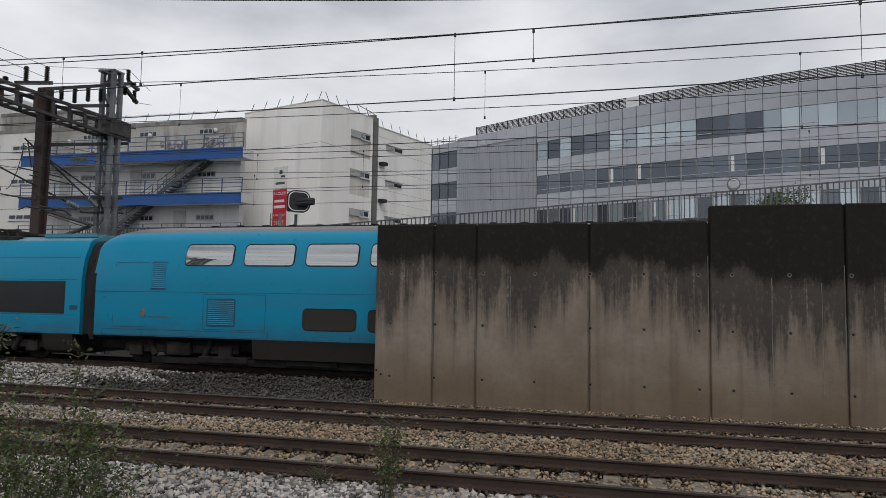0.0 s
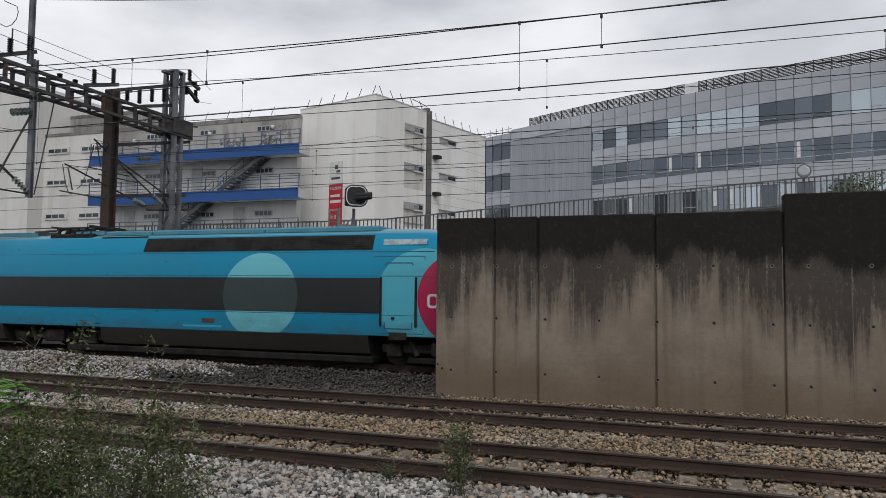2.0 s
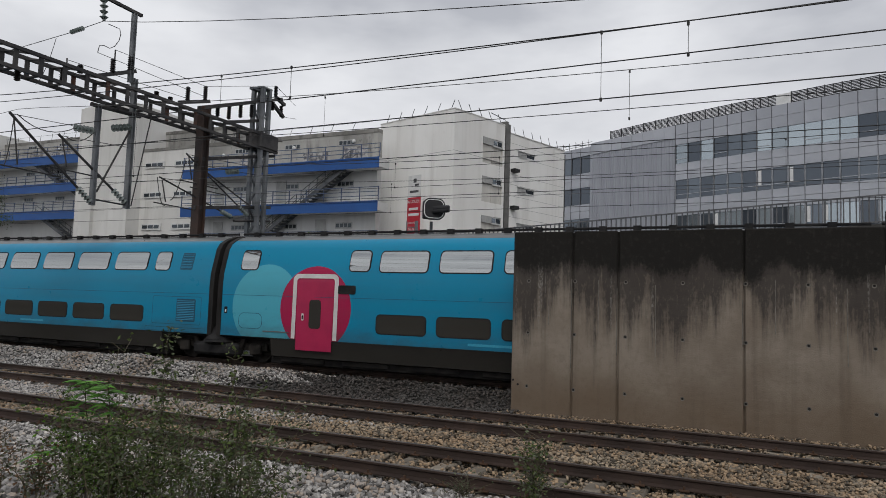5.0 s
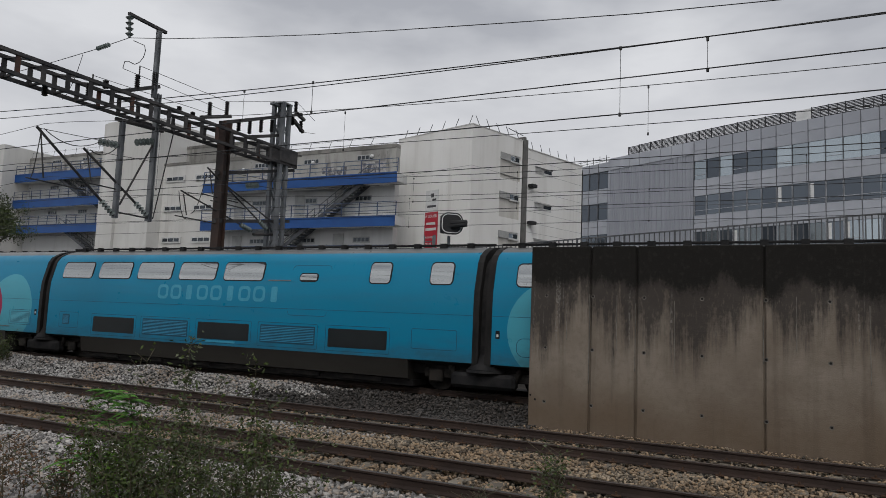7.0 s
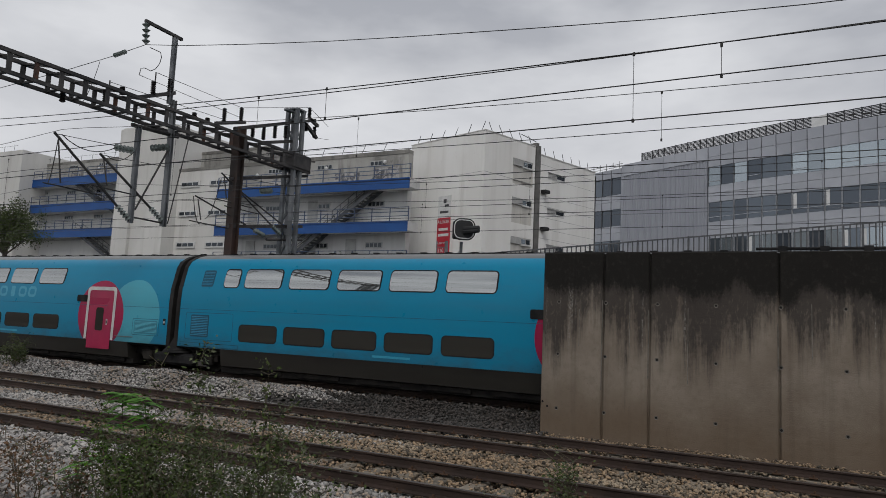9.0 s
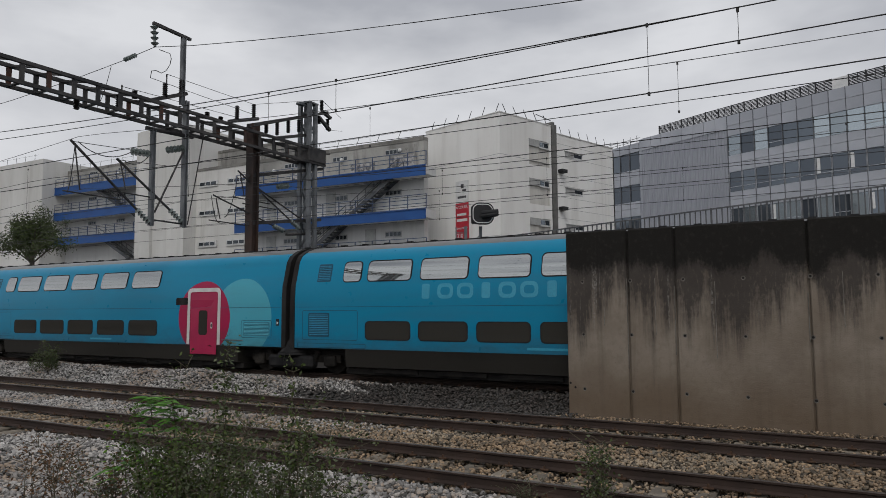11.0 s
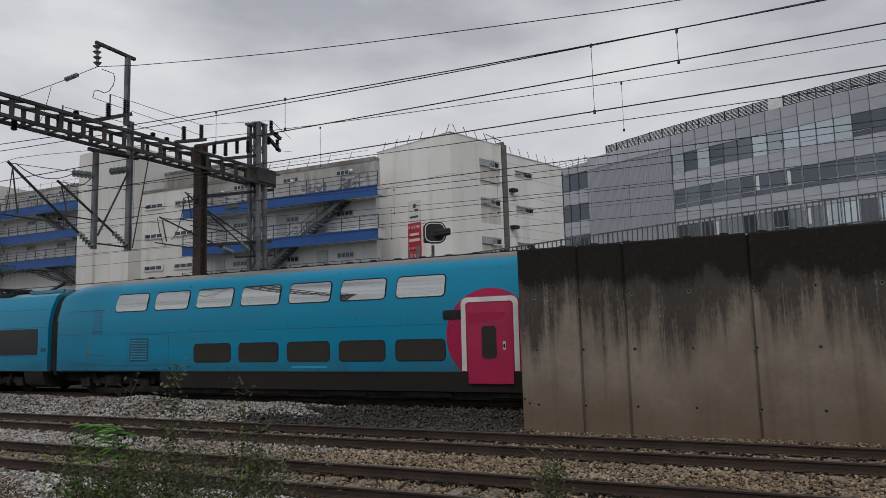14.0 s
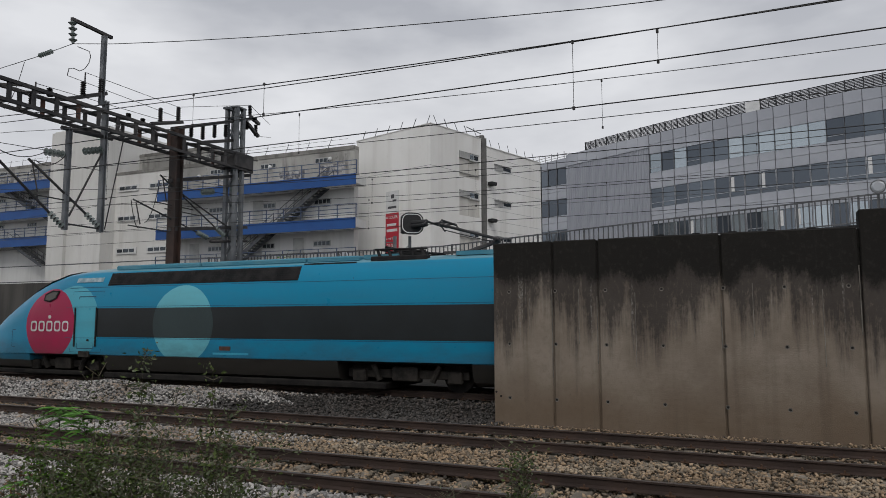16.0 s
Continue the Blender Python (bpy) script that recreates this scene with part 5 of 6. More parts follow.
def bogie(car, x, label="grimy four-wheel bogie"):
    for s in (-1, 1):
        bm = bmesh.new()
        box(bm, x - 1.9, x + 1.9, s * 1.05 - 0.06, s * 1.05 + 0.06, 0.62, 0.86, bevel=0.02)
        for dx in (-1.5, 1.5):
            box(bm, x + dx - 0.22, x + dx + 0.22, s * 1.12 - 0.09, s * 1.12 + 0.09, 0.5, 0.85, bevel=0.04)
            tube(bm, (x + dx * 0.55, s * 1.15, 0.55), (x + dx * 0.7, s * 1.15, 1.0), 0.09, 8)
        box(bm, x - 0.4, x + 0.4, s * 1.1 - 0.15, s * 1.1 + 0.15, 0.55, 0.95, bevel=0.03)
        f = part("bogie_frame", bm, M_BOGIE, car, label)
        for dx in (-1.5, 1.5):
            bm = bmesh.new()
            tube(bm, (x + dx, s * 0.70, RAIL_Z + 0.46), (x + dx, s * 0.84, RAIL_Z + 0.46), 0.46, 20)
            part("wheel", bm, M_BOGIE, f)


def doorway(car, xm, side, prof=SIDE):
    """Crimson plug door with a white surround, a narrow window and a lock."""
    bm = bmesh.new()
    sheet(bm, [(xm - 0.65, 0.78), (xm + 0.65, 0.78)] + rounded(xm - 0.65, xm + 0.65, 1.0, 2.94, 0.09)[:10], side, 0.014, prof)
    d = part("door", bm, M_TRAINRED, car, "crimson passenger door")
    bm = bmesh.new()
    arch_o = [(xm + 0.83, 1.12)] + rounded(xm - 0.83, xm + 0.83, 1.2, 3.11, 0.18)[:10] + [(xm - 0.83, 1.12)]
    arch_i = [(xm + 0.69, 1.12)] + rounded(xm - 0.69, xm + 0.69, 1.2, 2.975, 0.09)[:10] + [(xm - 0.69, 1.12)]
    a = [bm.verts.new((x, side * (side_at(z, prof) + 0.018), z)) for x, z in arch_o]
    b = [bm.verts.new((x, side * (side_at(z, prof) + 0.018), z)) for x, z in arch_i]
    for k in range(len(a) - 1):
        bm.faces.new((a[k], a[k + 1], b[k + 1], b[k]))
    part("door_surround", bm, M_TRAINWHITE, car, "white door surround")
    bm = bmesh.new()
    sheet(bm, rounded(xm - 0.19, xm + 0.23, 1.45, 2.32, 0.1), side, 0.020, prof)
    part("door_window", bm, M_TRAINGLASS_LOW, d)
    bm = bmesh.new()
    sheet(bm, rounded(xm - 0.46, xm - 0.38, 1.68, 1.9, 0.03), side, 0.03, prof)
    part("door_handle", bm, M_TRAINWHITE, d)
    bm = bmesh.new()
    sheet(bm, rounded(xm - 0.445, xm - 0.395, 1.72, 1.84, 0.02), side, 0.036, prof)
    part("lock", bm, M_RUBBER, d)


def blocks(car, x0, n, w, gap, z0, z1, side, material, prof=SIDE, out=0.004):
    """A row of plain rounded blocks where the operator's name is painted."""
    for k in range(n):
        bm = bmesh.new()
        a = x0 + k * (w + gap)
        if k % 3 == 2 and n > 5:
            sheet(bm, rounded(a + w * 0.25, a + w * 0.75, z0, z1, 0.06), side, out, prof)
        else:
            o, i = rounded(a, a + w, z0, z1, w * 0.3), rounded(a + w * 0.2, a + w * 0.8, z0 + w * 0.2, z1 - w * 0.2, w * 0.18)
            ring(bm, o, i, side, out, prof)
        part("painted_mark", bm, material, car)


def shell(L, label, paint, name="train_coach", low_end=False):
    car = thing(name, label, "train coach", "coaches of the passing train")
    bm = bmesh.new()
    hull(bm, [(1.2, 1.0)] + SIDE[3:], [(-L / 2 + 0.2, 1, 4.44)] + ([(L / 2 - 2.1, 1, 4.44), (L / 2 - 1.3, 0.998, 4.42), (L / 2 - 0.6, 0.99, 4.33), (L / 2 - 0.2, 0.975, 4.2)] if low_end else [(L / 2 - 0.2, 1, 4.44)]))
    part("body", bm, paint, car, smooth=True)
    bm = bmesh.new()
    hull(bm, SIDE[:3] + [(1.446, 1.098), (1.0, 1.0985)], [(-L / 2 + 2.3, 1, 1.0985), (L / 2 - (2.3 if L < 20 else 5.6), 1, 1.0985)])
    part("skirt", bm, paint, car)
    bm = bmesh.new()
    box(bm, -L / 2 + 0.3, L / 2 - 0.3, -1.0, 1.0, 0.7, 1.0)
    part("floor_frame", bm, M_UNDER, car)
    for s in (-1, 1):
        bm = bmesh.new()
        e = L / 2 - 0.19
        low = low_end and s > 0
        hull(bm, [(o * 1.006 + 0.004, z + (0.01 if z > 4 else 0)) for o, z in SIDE[2:]], [(s * (e - 0.09), 0.975 if low else 1, 4.18 if low else 4.45), (s * (e + 0.09), 0.965 if low else 1, 4.12 if low else 4.45)])
        part("end_ring", bm, M_BELLOWS, car, "dark rubber end frame")
    bm = bmesh.new()
    hull(bm, [(o * 0.88, z) for o, z in SIDE[2:]], [(-L / 2 - 0.10, 1, 4.25), (-L / 2 + 0.10, 1, 4.25)])
    part("gangway", bm, M_RUBBER, car, "recessed gangway bellows")
    bm = bmesh.new()
    tube(bm, (-L / 2 + 0.1, -0.36, 4.485), (L / 2 - (2.2 if low_end else 0.1), -0.36, 4.485), 0.036, 6)
    x = -L / 2 + 0.6
    while x < L / 2 - (2.4 if low_end else 0.2):
        box(bm, x, x + 0.2, -0.43, -0.29, 4.38, 4.54)
        x += 0.9
    part("roof_cable", bm, M_RUBBER, car, "black cable clipped along the roof edge")
    bm = bmesh.new()
    box(bm, -L / 2 + 2.2, L / 2 - 2.2, -1.2, 1.2, 0.32, 0.5)
    for k in range(6):
        x = -L / 2 + 2.6 + (L - 5.2) * k / 6
        box(bm, x, x + 1.6, -1.26, 1.26, 0.36, 0.56, bevel=0.03)
    part("underframe", bm, M_UNDER, car)
    bogie(car, -L / 2)
    for side in (-1, 1):
        bm = bmesh.new()
        sheet(bm, [(-L / 2 + 0.3, 2.40), (L / 2 - 0.3, 2.40), (L / 2 - 0.3, 2.412), (-L / 2 + 0.3, 2.412)], side, 0.003)
        part("waist_line", bm, M_LINE, car)
        bm = bmesh.new()
        tube(bm, (-L / 2, side * 1.12, 1.12), (-L / 2, side * 1.12, 1.34), 0.34, 16, 0.22)
        tube(bm, (-L / 2, side * 1.10, 0.94), (-L / 2, side * 1.10, 1.12), 0.50, 16, 0.36)
        tube(bm, (-L / 2, side * 1.08, 0.86), (-L / 2, side * 1.08, 0.93), 0.56, 16, 0.54)
        box(bm, -L / 2 - 0.95, -L / 2 + 0.95, side * 1.2 - 0.2, side * 1.2 + 0.2, 0.42, 0.84, bevel=0.09)
        part("coupling_ring", bm, M_RUBBER, car, smooth=True)
    return car


LT, LE, LP = 18.7, 21.85, 22.3
TRAILER_PAINT = [("below", 1.10, DARK), ("above", 4.21, ROOF_GREY)]


def standard_coach(label, text, end_window, hatch):
    """Door at the low end, five windows on each deck, louvres at the far end."""
    o = -LT / 2
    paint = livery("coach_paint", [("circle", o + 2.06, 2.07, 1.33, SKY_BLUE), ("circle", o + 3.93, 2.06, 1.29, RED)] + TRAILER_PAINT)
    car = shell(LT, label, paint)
    for side in (-1, 1):
        doorway(car, o + 3.93, side)
        bm = bmesh.new()
        sheet(bm, rounded(o + 4.75, o + 5.36, 2.52, 2.78, 0.05), side, 0.015)
        part("display", bm, M_RUBBER, car, "small black destination display")
        if end_window:
            window(car, o + 0.95, o + 1.62, 3.24, 3.84, side, M_TRAINGLASS)
            window(car, o + 5.08, o + 5.76, 3.22, 3.82, side, M_TRAINGLASS)
        for k in range(5):
            a = o + (6.12 + 1.94 * k if end_window else 6.4 + 1.905 * k)
            window(car, a, a + 1.55, 3.2, 3.8, side, M_TRAINGLASS)
            window(car, a, a + 1.57, 1.42, 1.93, side, M_TRAINGLASS_LOW)
        window(car, o + 15.85, o + 16.5, 3.2, 3.8, side, M_TRAINGLASS)
        grille(car, o + 17.0, o + 17.55, 3.2, 3.78, side, 9)
        seam(car, o + 15.9, o + 18.1, 1.36, 2.3, side)
        grille(car, o + 17.0, o + 17.85, 1.46, 2.22, side, 12)
        if hatch:
            seam(car, o + 0.72, o + 2.1, 1.38, 1.98, side)
            grille(car, o + 0.8, o + 2.0, 1.44, 1.92, side, 9, back=M_PALEBACK, slat=M_PALESLAT)
        else:
            seam(car, o + 1.0, o + 1.95, 1.35, 1.85, side, 0.2)
        bm = bmesh.new()
        sheet(bm, rounded(o + 0.40, o + 0.52, 1.80, 2.02, 0.02), side, 0.01)
        btn = part("door_button", bm, M_RUBBER, car)
        bm = bmesh.new()
        sheet(bm, rounded(o + 0.43, o + 0.49, 1.85, 1.93, 0.02), side, 0.014)
        part("button_face", bm, M_TRAINWHITE, btn)
        seam(car, o + 15.6, o + 18.3, 1.12, 1.26, side, 0.02)
        bm = bmesh.new()
        sheet(bm, [(o + 9.0, 1.2), (o + 10.3, 1.2), (o + 10.3, 1.265), (o + 9.0, 1.265)], side, 0.003)
        part("number_bar", bm, M_PALETEXT, car)
        bm = bmesh.new()
        sheet(bm, [(o + 2.0, 1.28), (o + 3.0, 1.28), (o + 3.0, 1.31), (o + 2.0, 1.31)], side, 0.02)
        part("step_bar", bm, M_HANDLE, car)
        if text:
            blocks(car, o + 8.0, 9, 0.52, 0.13, 2.62, 3.06, side, M_PALETEXT)
    return car


def end_coach(label, text, hatch=False):
    """Coach next to the power car: seven upper windows, service door and louvres at the high end."""
    o = -LE / 2
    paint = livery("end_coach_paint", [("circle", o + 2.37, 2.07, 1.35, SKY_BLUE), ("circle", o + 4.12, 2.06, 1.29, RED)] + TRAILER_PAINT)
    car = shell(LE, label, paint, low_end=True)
    bogie(car, LE / 2 - 3.1)
    for side in (-1, 1):
        doorway(car, o + 4.12, side)
        bm = bmesh.new()
        sheet(bm, rounded(o + 4.95, o + 5.5, 2.52, 2.78, 0.05), side, 0.015)
        part("display", bm, M_RUBBER, car, "small black destination display")
        if hatch:
            seam(car, o + 0.75, o + 2.15, 1.38, 1.98, side)
            grille(car, o + 0.83, o + 2.05, 1.44, 1.92, side, 9, back=M_PALEBACK, slat=M_PALESLAT)
        else:
            window(car, o + 0.8, o + 1.4, 3.24, 3.84, side, M_TRAINGLASS)
        for k in range(7):
            a = o + 5.47 + 1.92 * k
            window(car, a, a + 1.53, 3.2, 3.79, side, M_TRAINGLASS)
            if k < 5:
                window(car, a, a + 1.53, 1.42, 1.97, side, M_TRAINGLASS_LOW)
        e = LE / 2
        grille(car, e - 2.75, e - 2.2, 2.46, 3.3, side, 13)
        seam(car, e - 2.13, e - 0.95, 1.36, 3.28, side)
        seam(car, e - 6.0, e - 4.0, 1.34, 2.36, side)
        grille(car, e - 5.05, e - 4.13, 1.43, 2.23, side, 13)
        seam(car, e - 6.1, e - 0.6, 1.12, 1.3, side, 0.02)
        bm = bmesh.new()
        sheet(bm, rounded(e - 2.08, e - 1.92, 1.66, 1.9, 0.03), side, 0.012)
        part("door_handle", bm, M_HANDLE, car)
        bm = bmesh.new()
        sheet(bm, [(e - 2.9, 1.68), (e - 2.2, 1.68), (e - 2.2, 1.71), (e - 2.9, 1.71)], side, 0.02)
        part("step_bar", bm, M_HANDLE, car)
        bm = bmesh.new()
        sheet(bm, [(o + 9.4, 1.2), (o + 10.7, 1.2), (o + 10.7, 1.265), (o + 9.4, 1.265)], side, 0.003)
        part("number_bar", bm, M_PALETEXT, car)
        if text:
            blocks(car, o + 7.4, 9, 0.48, 0.12, 2.6, 3.04, side, M_PALETEXT)
    return car


def bar_coach(label):
    o = -LT / 2
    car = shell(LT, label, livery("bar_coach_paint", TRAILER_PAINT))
    for side in (-1, 1):
        for k in range(5):
            a = o + 0.87 + 2.07 * k
            window(car, a, a + 1.68, 3.3, 3.88, side, M_TRAINGLASS)
        for a in (14.95, 17.0):
            window(car, o + a, o + a + 0.7, 3.27, 3.88, side, M_TRAINGLASS)
        seam(car, o + 12.0, o + 13.5, 2.2, 3.8, side, 0.12)
        window(car, o + 12.36, o + 13.02, 3.3, 3.52, side, M_TRAINGLASS, 0.09)
        for a, b in ((2.95, 5.13), (8.22, 10.47), (13.6, 15.69)):
            bm = bmesh.new()
            sheet(bm, rounded(o + a, o + b, 1.3, 1.86, 0.04), side, 0.006)
            part("service_panel", bm, M_BLACKBAND, car, "charcoal service panel")
            seam(car, o + a - 0.1, o + b + 0.1, 1.18, 1.96, side, 0.04)
        for a, b in ((5.56, 7.76), (10.94, 13.11)):
            grille(car, o + a, o + b, 1.3, 1.88, side, 10)
            seam(car, o + a - 0.1, o + b + 0.1, 1.18, 1.96, side, 0.04)
        seam(car, o + 16.5, o + 17.95, 1.4, 1.98, side)
        seam(car, o + 1.0, o + 2.1, 1.38, 1.98, side)
        grille(car, o + 1.2, o + 1.6, 1.5, 1.9, side, 8)
        bm = bmesh.new()
        sheet(bm, [(o + 11.1, 3.29), (o + 12.0, 3.29), (o + 12.0, 3.32), (o + 11.1, 3.32)], side, 0.02)
        part("step_bar", bm, M_HANDLE, car)
        bm = bmesh.new()
        sheet(bm, [(o + 8.6, 1.2), (o + 9.9, 1.2), (o + 9.9, 1.265), (o + 8.6, 1.265)], side, 0.009)
        part("number_bar", bm, M_PALETEXT, car)
        blocks(car, o + 6.2, 9, 0.50, 0.12, 2.6, 3.1, side, M_PALETEXT)
    return car


def power_car(label):
    """Power car, its nose towards +x; d is measured back from the nose's tip."""
    def at(d):
        return LP / 2 - d
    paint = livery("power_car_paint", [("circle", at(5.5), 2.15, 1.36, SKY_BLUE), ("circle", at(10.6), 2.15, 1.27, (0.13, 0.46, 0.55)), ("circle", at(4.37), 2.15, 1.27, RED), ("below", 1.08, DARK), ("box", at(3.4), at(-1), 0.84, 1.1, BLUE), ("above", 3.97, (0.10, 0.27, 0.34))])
    car = thing("power_car", label, "train locomotive", "power cars of the passing trains")
    prof = POWER
    bm = bmesh.new()
    st = [(0.10, 0.44, 1.66), (0.16, 0.54, 1.74), (0.40, 0.65, 1.90), (0.75, 0.75, 2.12), (1.46, 0.87, 2.54), (2.28, 0.94, 3.02), (3.08, 0.97, 3.48), (3.8, 0.985, 3.78), (4.8, 1.0, 4.06), (5.8, 1.0, 4.15), (6.8, 1.0, 4.18), (LP - 0.22, 1.0, 4.18)]
    hull(bm, [(1.25, 1.02)] + prof[3:], [(at(d), w, h) for d, w, h in st])
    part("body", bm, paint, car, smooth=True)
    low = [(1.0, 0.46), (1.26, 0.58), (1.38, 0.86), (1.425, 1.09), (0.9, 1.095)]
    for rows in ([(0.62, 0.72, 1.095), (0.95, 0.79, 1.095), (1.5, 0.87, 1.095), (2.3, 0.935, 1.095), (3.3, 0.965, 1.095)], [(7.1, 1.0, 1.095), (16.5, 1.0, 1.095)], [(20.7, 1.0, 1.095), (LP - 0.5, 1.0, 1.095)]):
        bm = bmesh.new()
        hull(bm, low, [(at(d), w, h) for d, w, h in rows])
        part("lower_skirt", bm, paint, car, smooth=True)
    bm = bmesh.new()
    prism(bm, [(at(-0.04), 0.62), (at(0.72), 0.55), (at(0.74), 1.30), (at(0.55), 1.52), (at(0.14), 1.60), (at(-0.02), 1.56)], -0.96, 0.96)
    part("coupler_bay", bm, M_RUBBER, car, "black open coupler bay under the nose")
    bm = bmesh.new()
    hull(bm, [(o * 0.9, z) for o, z in prof[3:]], [(at(LP - 0.22), 1, 4.05), (at(LP + 0.02), 1, 4.05)])
    part("end_gap", bm, M_BELLOWS, car)
    # grey bonnet with windscreen
    bm = bmesh.new()
    rows = []
    for d, hw, top in ((0.62, 0.55, 2.06), (1.46, 0.78, 2.56), (2.28, 0.9, 3.04), (3.08, 0.98, 3.50), (3.8, 1.0, 3.80), (4.7, 0.95, 4.06)):
        rows.append([bm.verts.new((at(d), y * hw, top + 0.035 - 0.14 * y * y)) for y in (-1, -0.5, 0, 0.5, 1)])
    for a, b in zip(rows, rows[1:]):
        for k in range(4):
            bm.faces.new((a[k], a[k + 1], b[k + 1], b[k]))
    part("bonnet", bm, M_BLACKGREY, car, "grey sloping bonnet strip")
    bm = bmesh.new()
    rows = []
    for d, hw, top in ((2.3, 0.8, 3.09), (2.7, 0.84, 3.32), (3.08, 0.88, 3.54), (3.5, 0.88, 3.72)):
        rows.append([bm.verts.new((at(d), y * hw, top + 0.035 - 0.14 * y * y)) for y in (-1, -0.5, 0, 0.5, 1)])
    for a, b in zip(rows, rows[1:]):
        for k in range(4):
            bm.faces.new((a[k], a[k + 1], b[k + 1], b[k]))
    part("windscreen", bm, M_TRAINGLASS, car)
    bm = bmesh.new()
    tube(bm, (at(0.0), 0, 1.02), (at(0.5), 0, 1.02), 0.13, 10)
    box(bm, at(0.65), at(0.3), -0.42, 0.42, 0.65, 1.6, bevel=0.05)
    part("coupler", bm, M_RUBBER, car, "black exposed coupler")
    bm = bmesh.new()
    box(bm, at(0.62), at(0.42), -1.0, 1.0, 0.32, 0.62, bevel=0.04)
    box(bm, at(6.0), at(1.0), -1.22, 1.22, 0.34, 0.5, bevel=0.03)
    box(bm, at(18), at(7.0), -1.28, 1.28, 0.30, 0.5, bevel=0.03)
    part("skirt", bm, M_UNDER, car)
    bogie(car, at(4.9))
    bogie(car, at(18.6))
    for side in (-1, 1):
        bm = bmesh.new()
        sheet(bm, [(at(21.5), 1.70), (at(6.7), 1.70), (at(6.7), 2.69), (at(21.5), 2.69)], side, 0.006, prof)
        band = part("side_band", bm, M_BLACKBAND, car, "charcoal band along the side")
        bm = bmesh.new()
        pts = [(at(10.6) + 1.27 * math.sin(a), 2.15 + 1.27 * math.cos(a)) for a in [k * math.tau / 48 for k in range(48)]]
        pts = [(x, min(2.685, max(1.705, z))) for x, z in pts]
        sheet(bm, pts, side, 0.009, prof, 0.002)
        part("pale_disc", bm, M_BANDPALE, band)
        bm = bmesh.new()
        sheet(bm, [(at(15.0), 3.48), (at(7.05), 3.48), (at(7.05), 3.92), (at(15.0), 3.92)], side, 0.01, prof)
        lv = part("roof_louvre", bm, M_RUBBER, car, "black louvred intake strip")
        for k in range(8):
            bm = bmesh.new()
            a, b = at(15.0 - k * 0.99 - 0.05), at(15.0 - k * 0.99 - 0.95)
            for j in range(6):
                z = 3.52 + 0.065 * j
                sheet(bm, [(a, z), (b, z), (b, z + 0.03), (a, z + 0.03)], side, 0.026, prof)
            part("intake_grille", bm, M_RUBBER, lv)
        for z in (3.42, 2.735, 1.655):
            bm = bmesh.new()
            sheet(bm, [(at(LP - 0.4), z), (at(5.2), z), (at(5.2), z + 0.014), (at(LP - 0.4), z + 0.014)], side, 0.004, prof)
            part("panel_line", bm, M_LINE, car)
        bm = bmesh.new()
        sheet(bm, [(at(16.95), 3.47), (at(16.93), 3.47), (at(16.93), 3.97), (at(16.95), 3.97)], side, 0.004, prof)
        part("panel_line", bm, M_LINE, car)
        bm = bmesh.new()
        box(bm, at(16.9), at(15.05), side * 1.03 - 0.06, side * 1.03 + 0.06, 3.95, 4.0)
        part("roof_gutter", bm, M_RUBBER, car)
        d = seam(car, at(6.62), at(5.78), 1.28, 3.12, side, 0.05, prof, "cab_door", 0.03)
        seam(car, at(6.98), at(5.45), 1.16, 3.3, side, 0.04, prof, "door_frame", 0.018)
        for dd in (5.68, 6.72):
            bm = bmesh.new()
            sheet(bm, rounded(at(dd) - 0.035, at(dd) + 0.035, 1.35, 2.72, 0.03), side, 0.03, prof)
            part("grab_rail", bm, M_RUBBER, d)
        bm = bmesh.new()
        sheet(bm, rounded(at(6.4), at(6.3), 1.55, 1.62, 0.02), side, 0.03, prof)
        part("door_handle", bm, M_RUBBER, d)
        boxes("step", M_BOGIE, car, (at(6.45), at(5.95), side * 1.44 - 0.05, side * 1.44 + 0.05, 1.0, 1.2))
        bm = bmesh.new()
        sheet(bm, [(at(3.98), 2.98), (at(4.0), 3.22), (at(4.35), 3.36), (at(4.72), 3.34), (at(4.62), 3.06), (at(4.3), 2.94)], side, 0.006, prof)
        cw = part("cab_window", bm, M_RUBBER, car)
        bm = bmesh.new()
        sheet(bm, [(at(4.05), 3.02), (at(4.06), 3.18), (at(4.36), 3.30), (at(4.64), 3.28), (at(4.56), 3.09), (at(4.3), 2.99)], side, 0.010, prof)
        part("pane", bm, M_TRAINGLASS_LOW, cw)
        blocks(car, at(5.35), 5, 0.32, 0.085, 1.88, 2.26, side, M_TRAINWHITE, prof, 0.008)
        bm = bmesh.new()
        sheet(bm, rounded(at(4.44), at(4.30), 2.34, 2.46, 0.06), side, 0.008, prof)
        part("painted_mark", bm, M_TRAINWHITE, car)
        bm = bmesh.new()
        sheet(bm, [(at(6.75), 3.62), (at(5.45), 3.62), (at(5.45), 3.78), (at(6.75), 3.78)], side, 0.012, prof)
        part("name_strip", bm, M_NAMESTRIP, car, "silvery strip over the cab door")
        bm = bmesh.new()
        sheet(bm, rounded(at(12.6), at(12.15), 1.32, 1.45, 0.02), side, 0.008, prof)
        part("brown_plate", bm, M_RUST, car)
        bm = bmesh.new()
        sheet(bm, [(at(13.3), 1.19), (at(11.9), 1.19), (at(11.9), 1.25), (at(13.3), 1.25)], side, 0.004, prof)
        part("number_bar", bm, M_PALETEXT, car)
        bm = bmesh.new()
        sheet(bm, rounded(at(LP - 0.32), at(LP - 0.62), 1.82, 1.96, 0.02), side, 0.004, prof)
        part("socket_plate", bm, M_LINE, car)
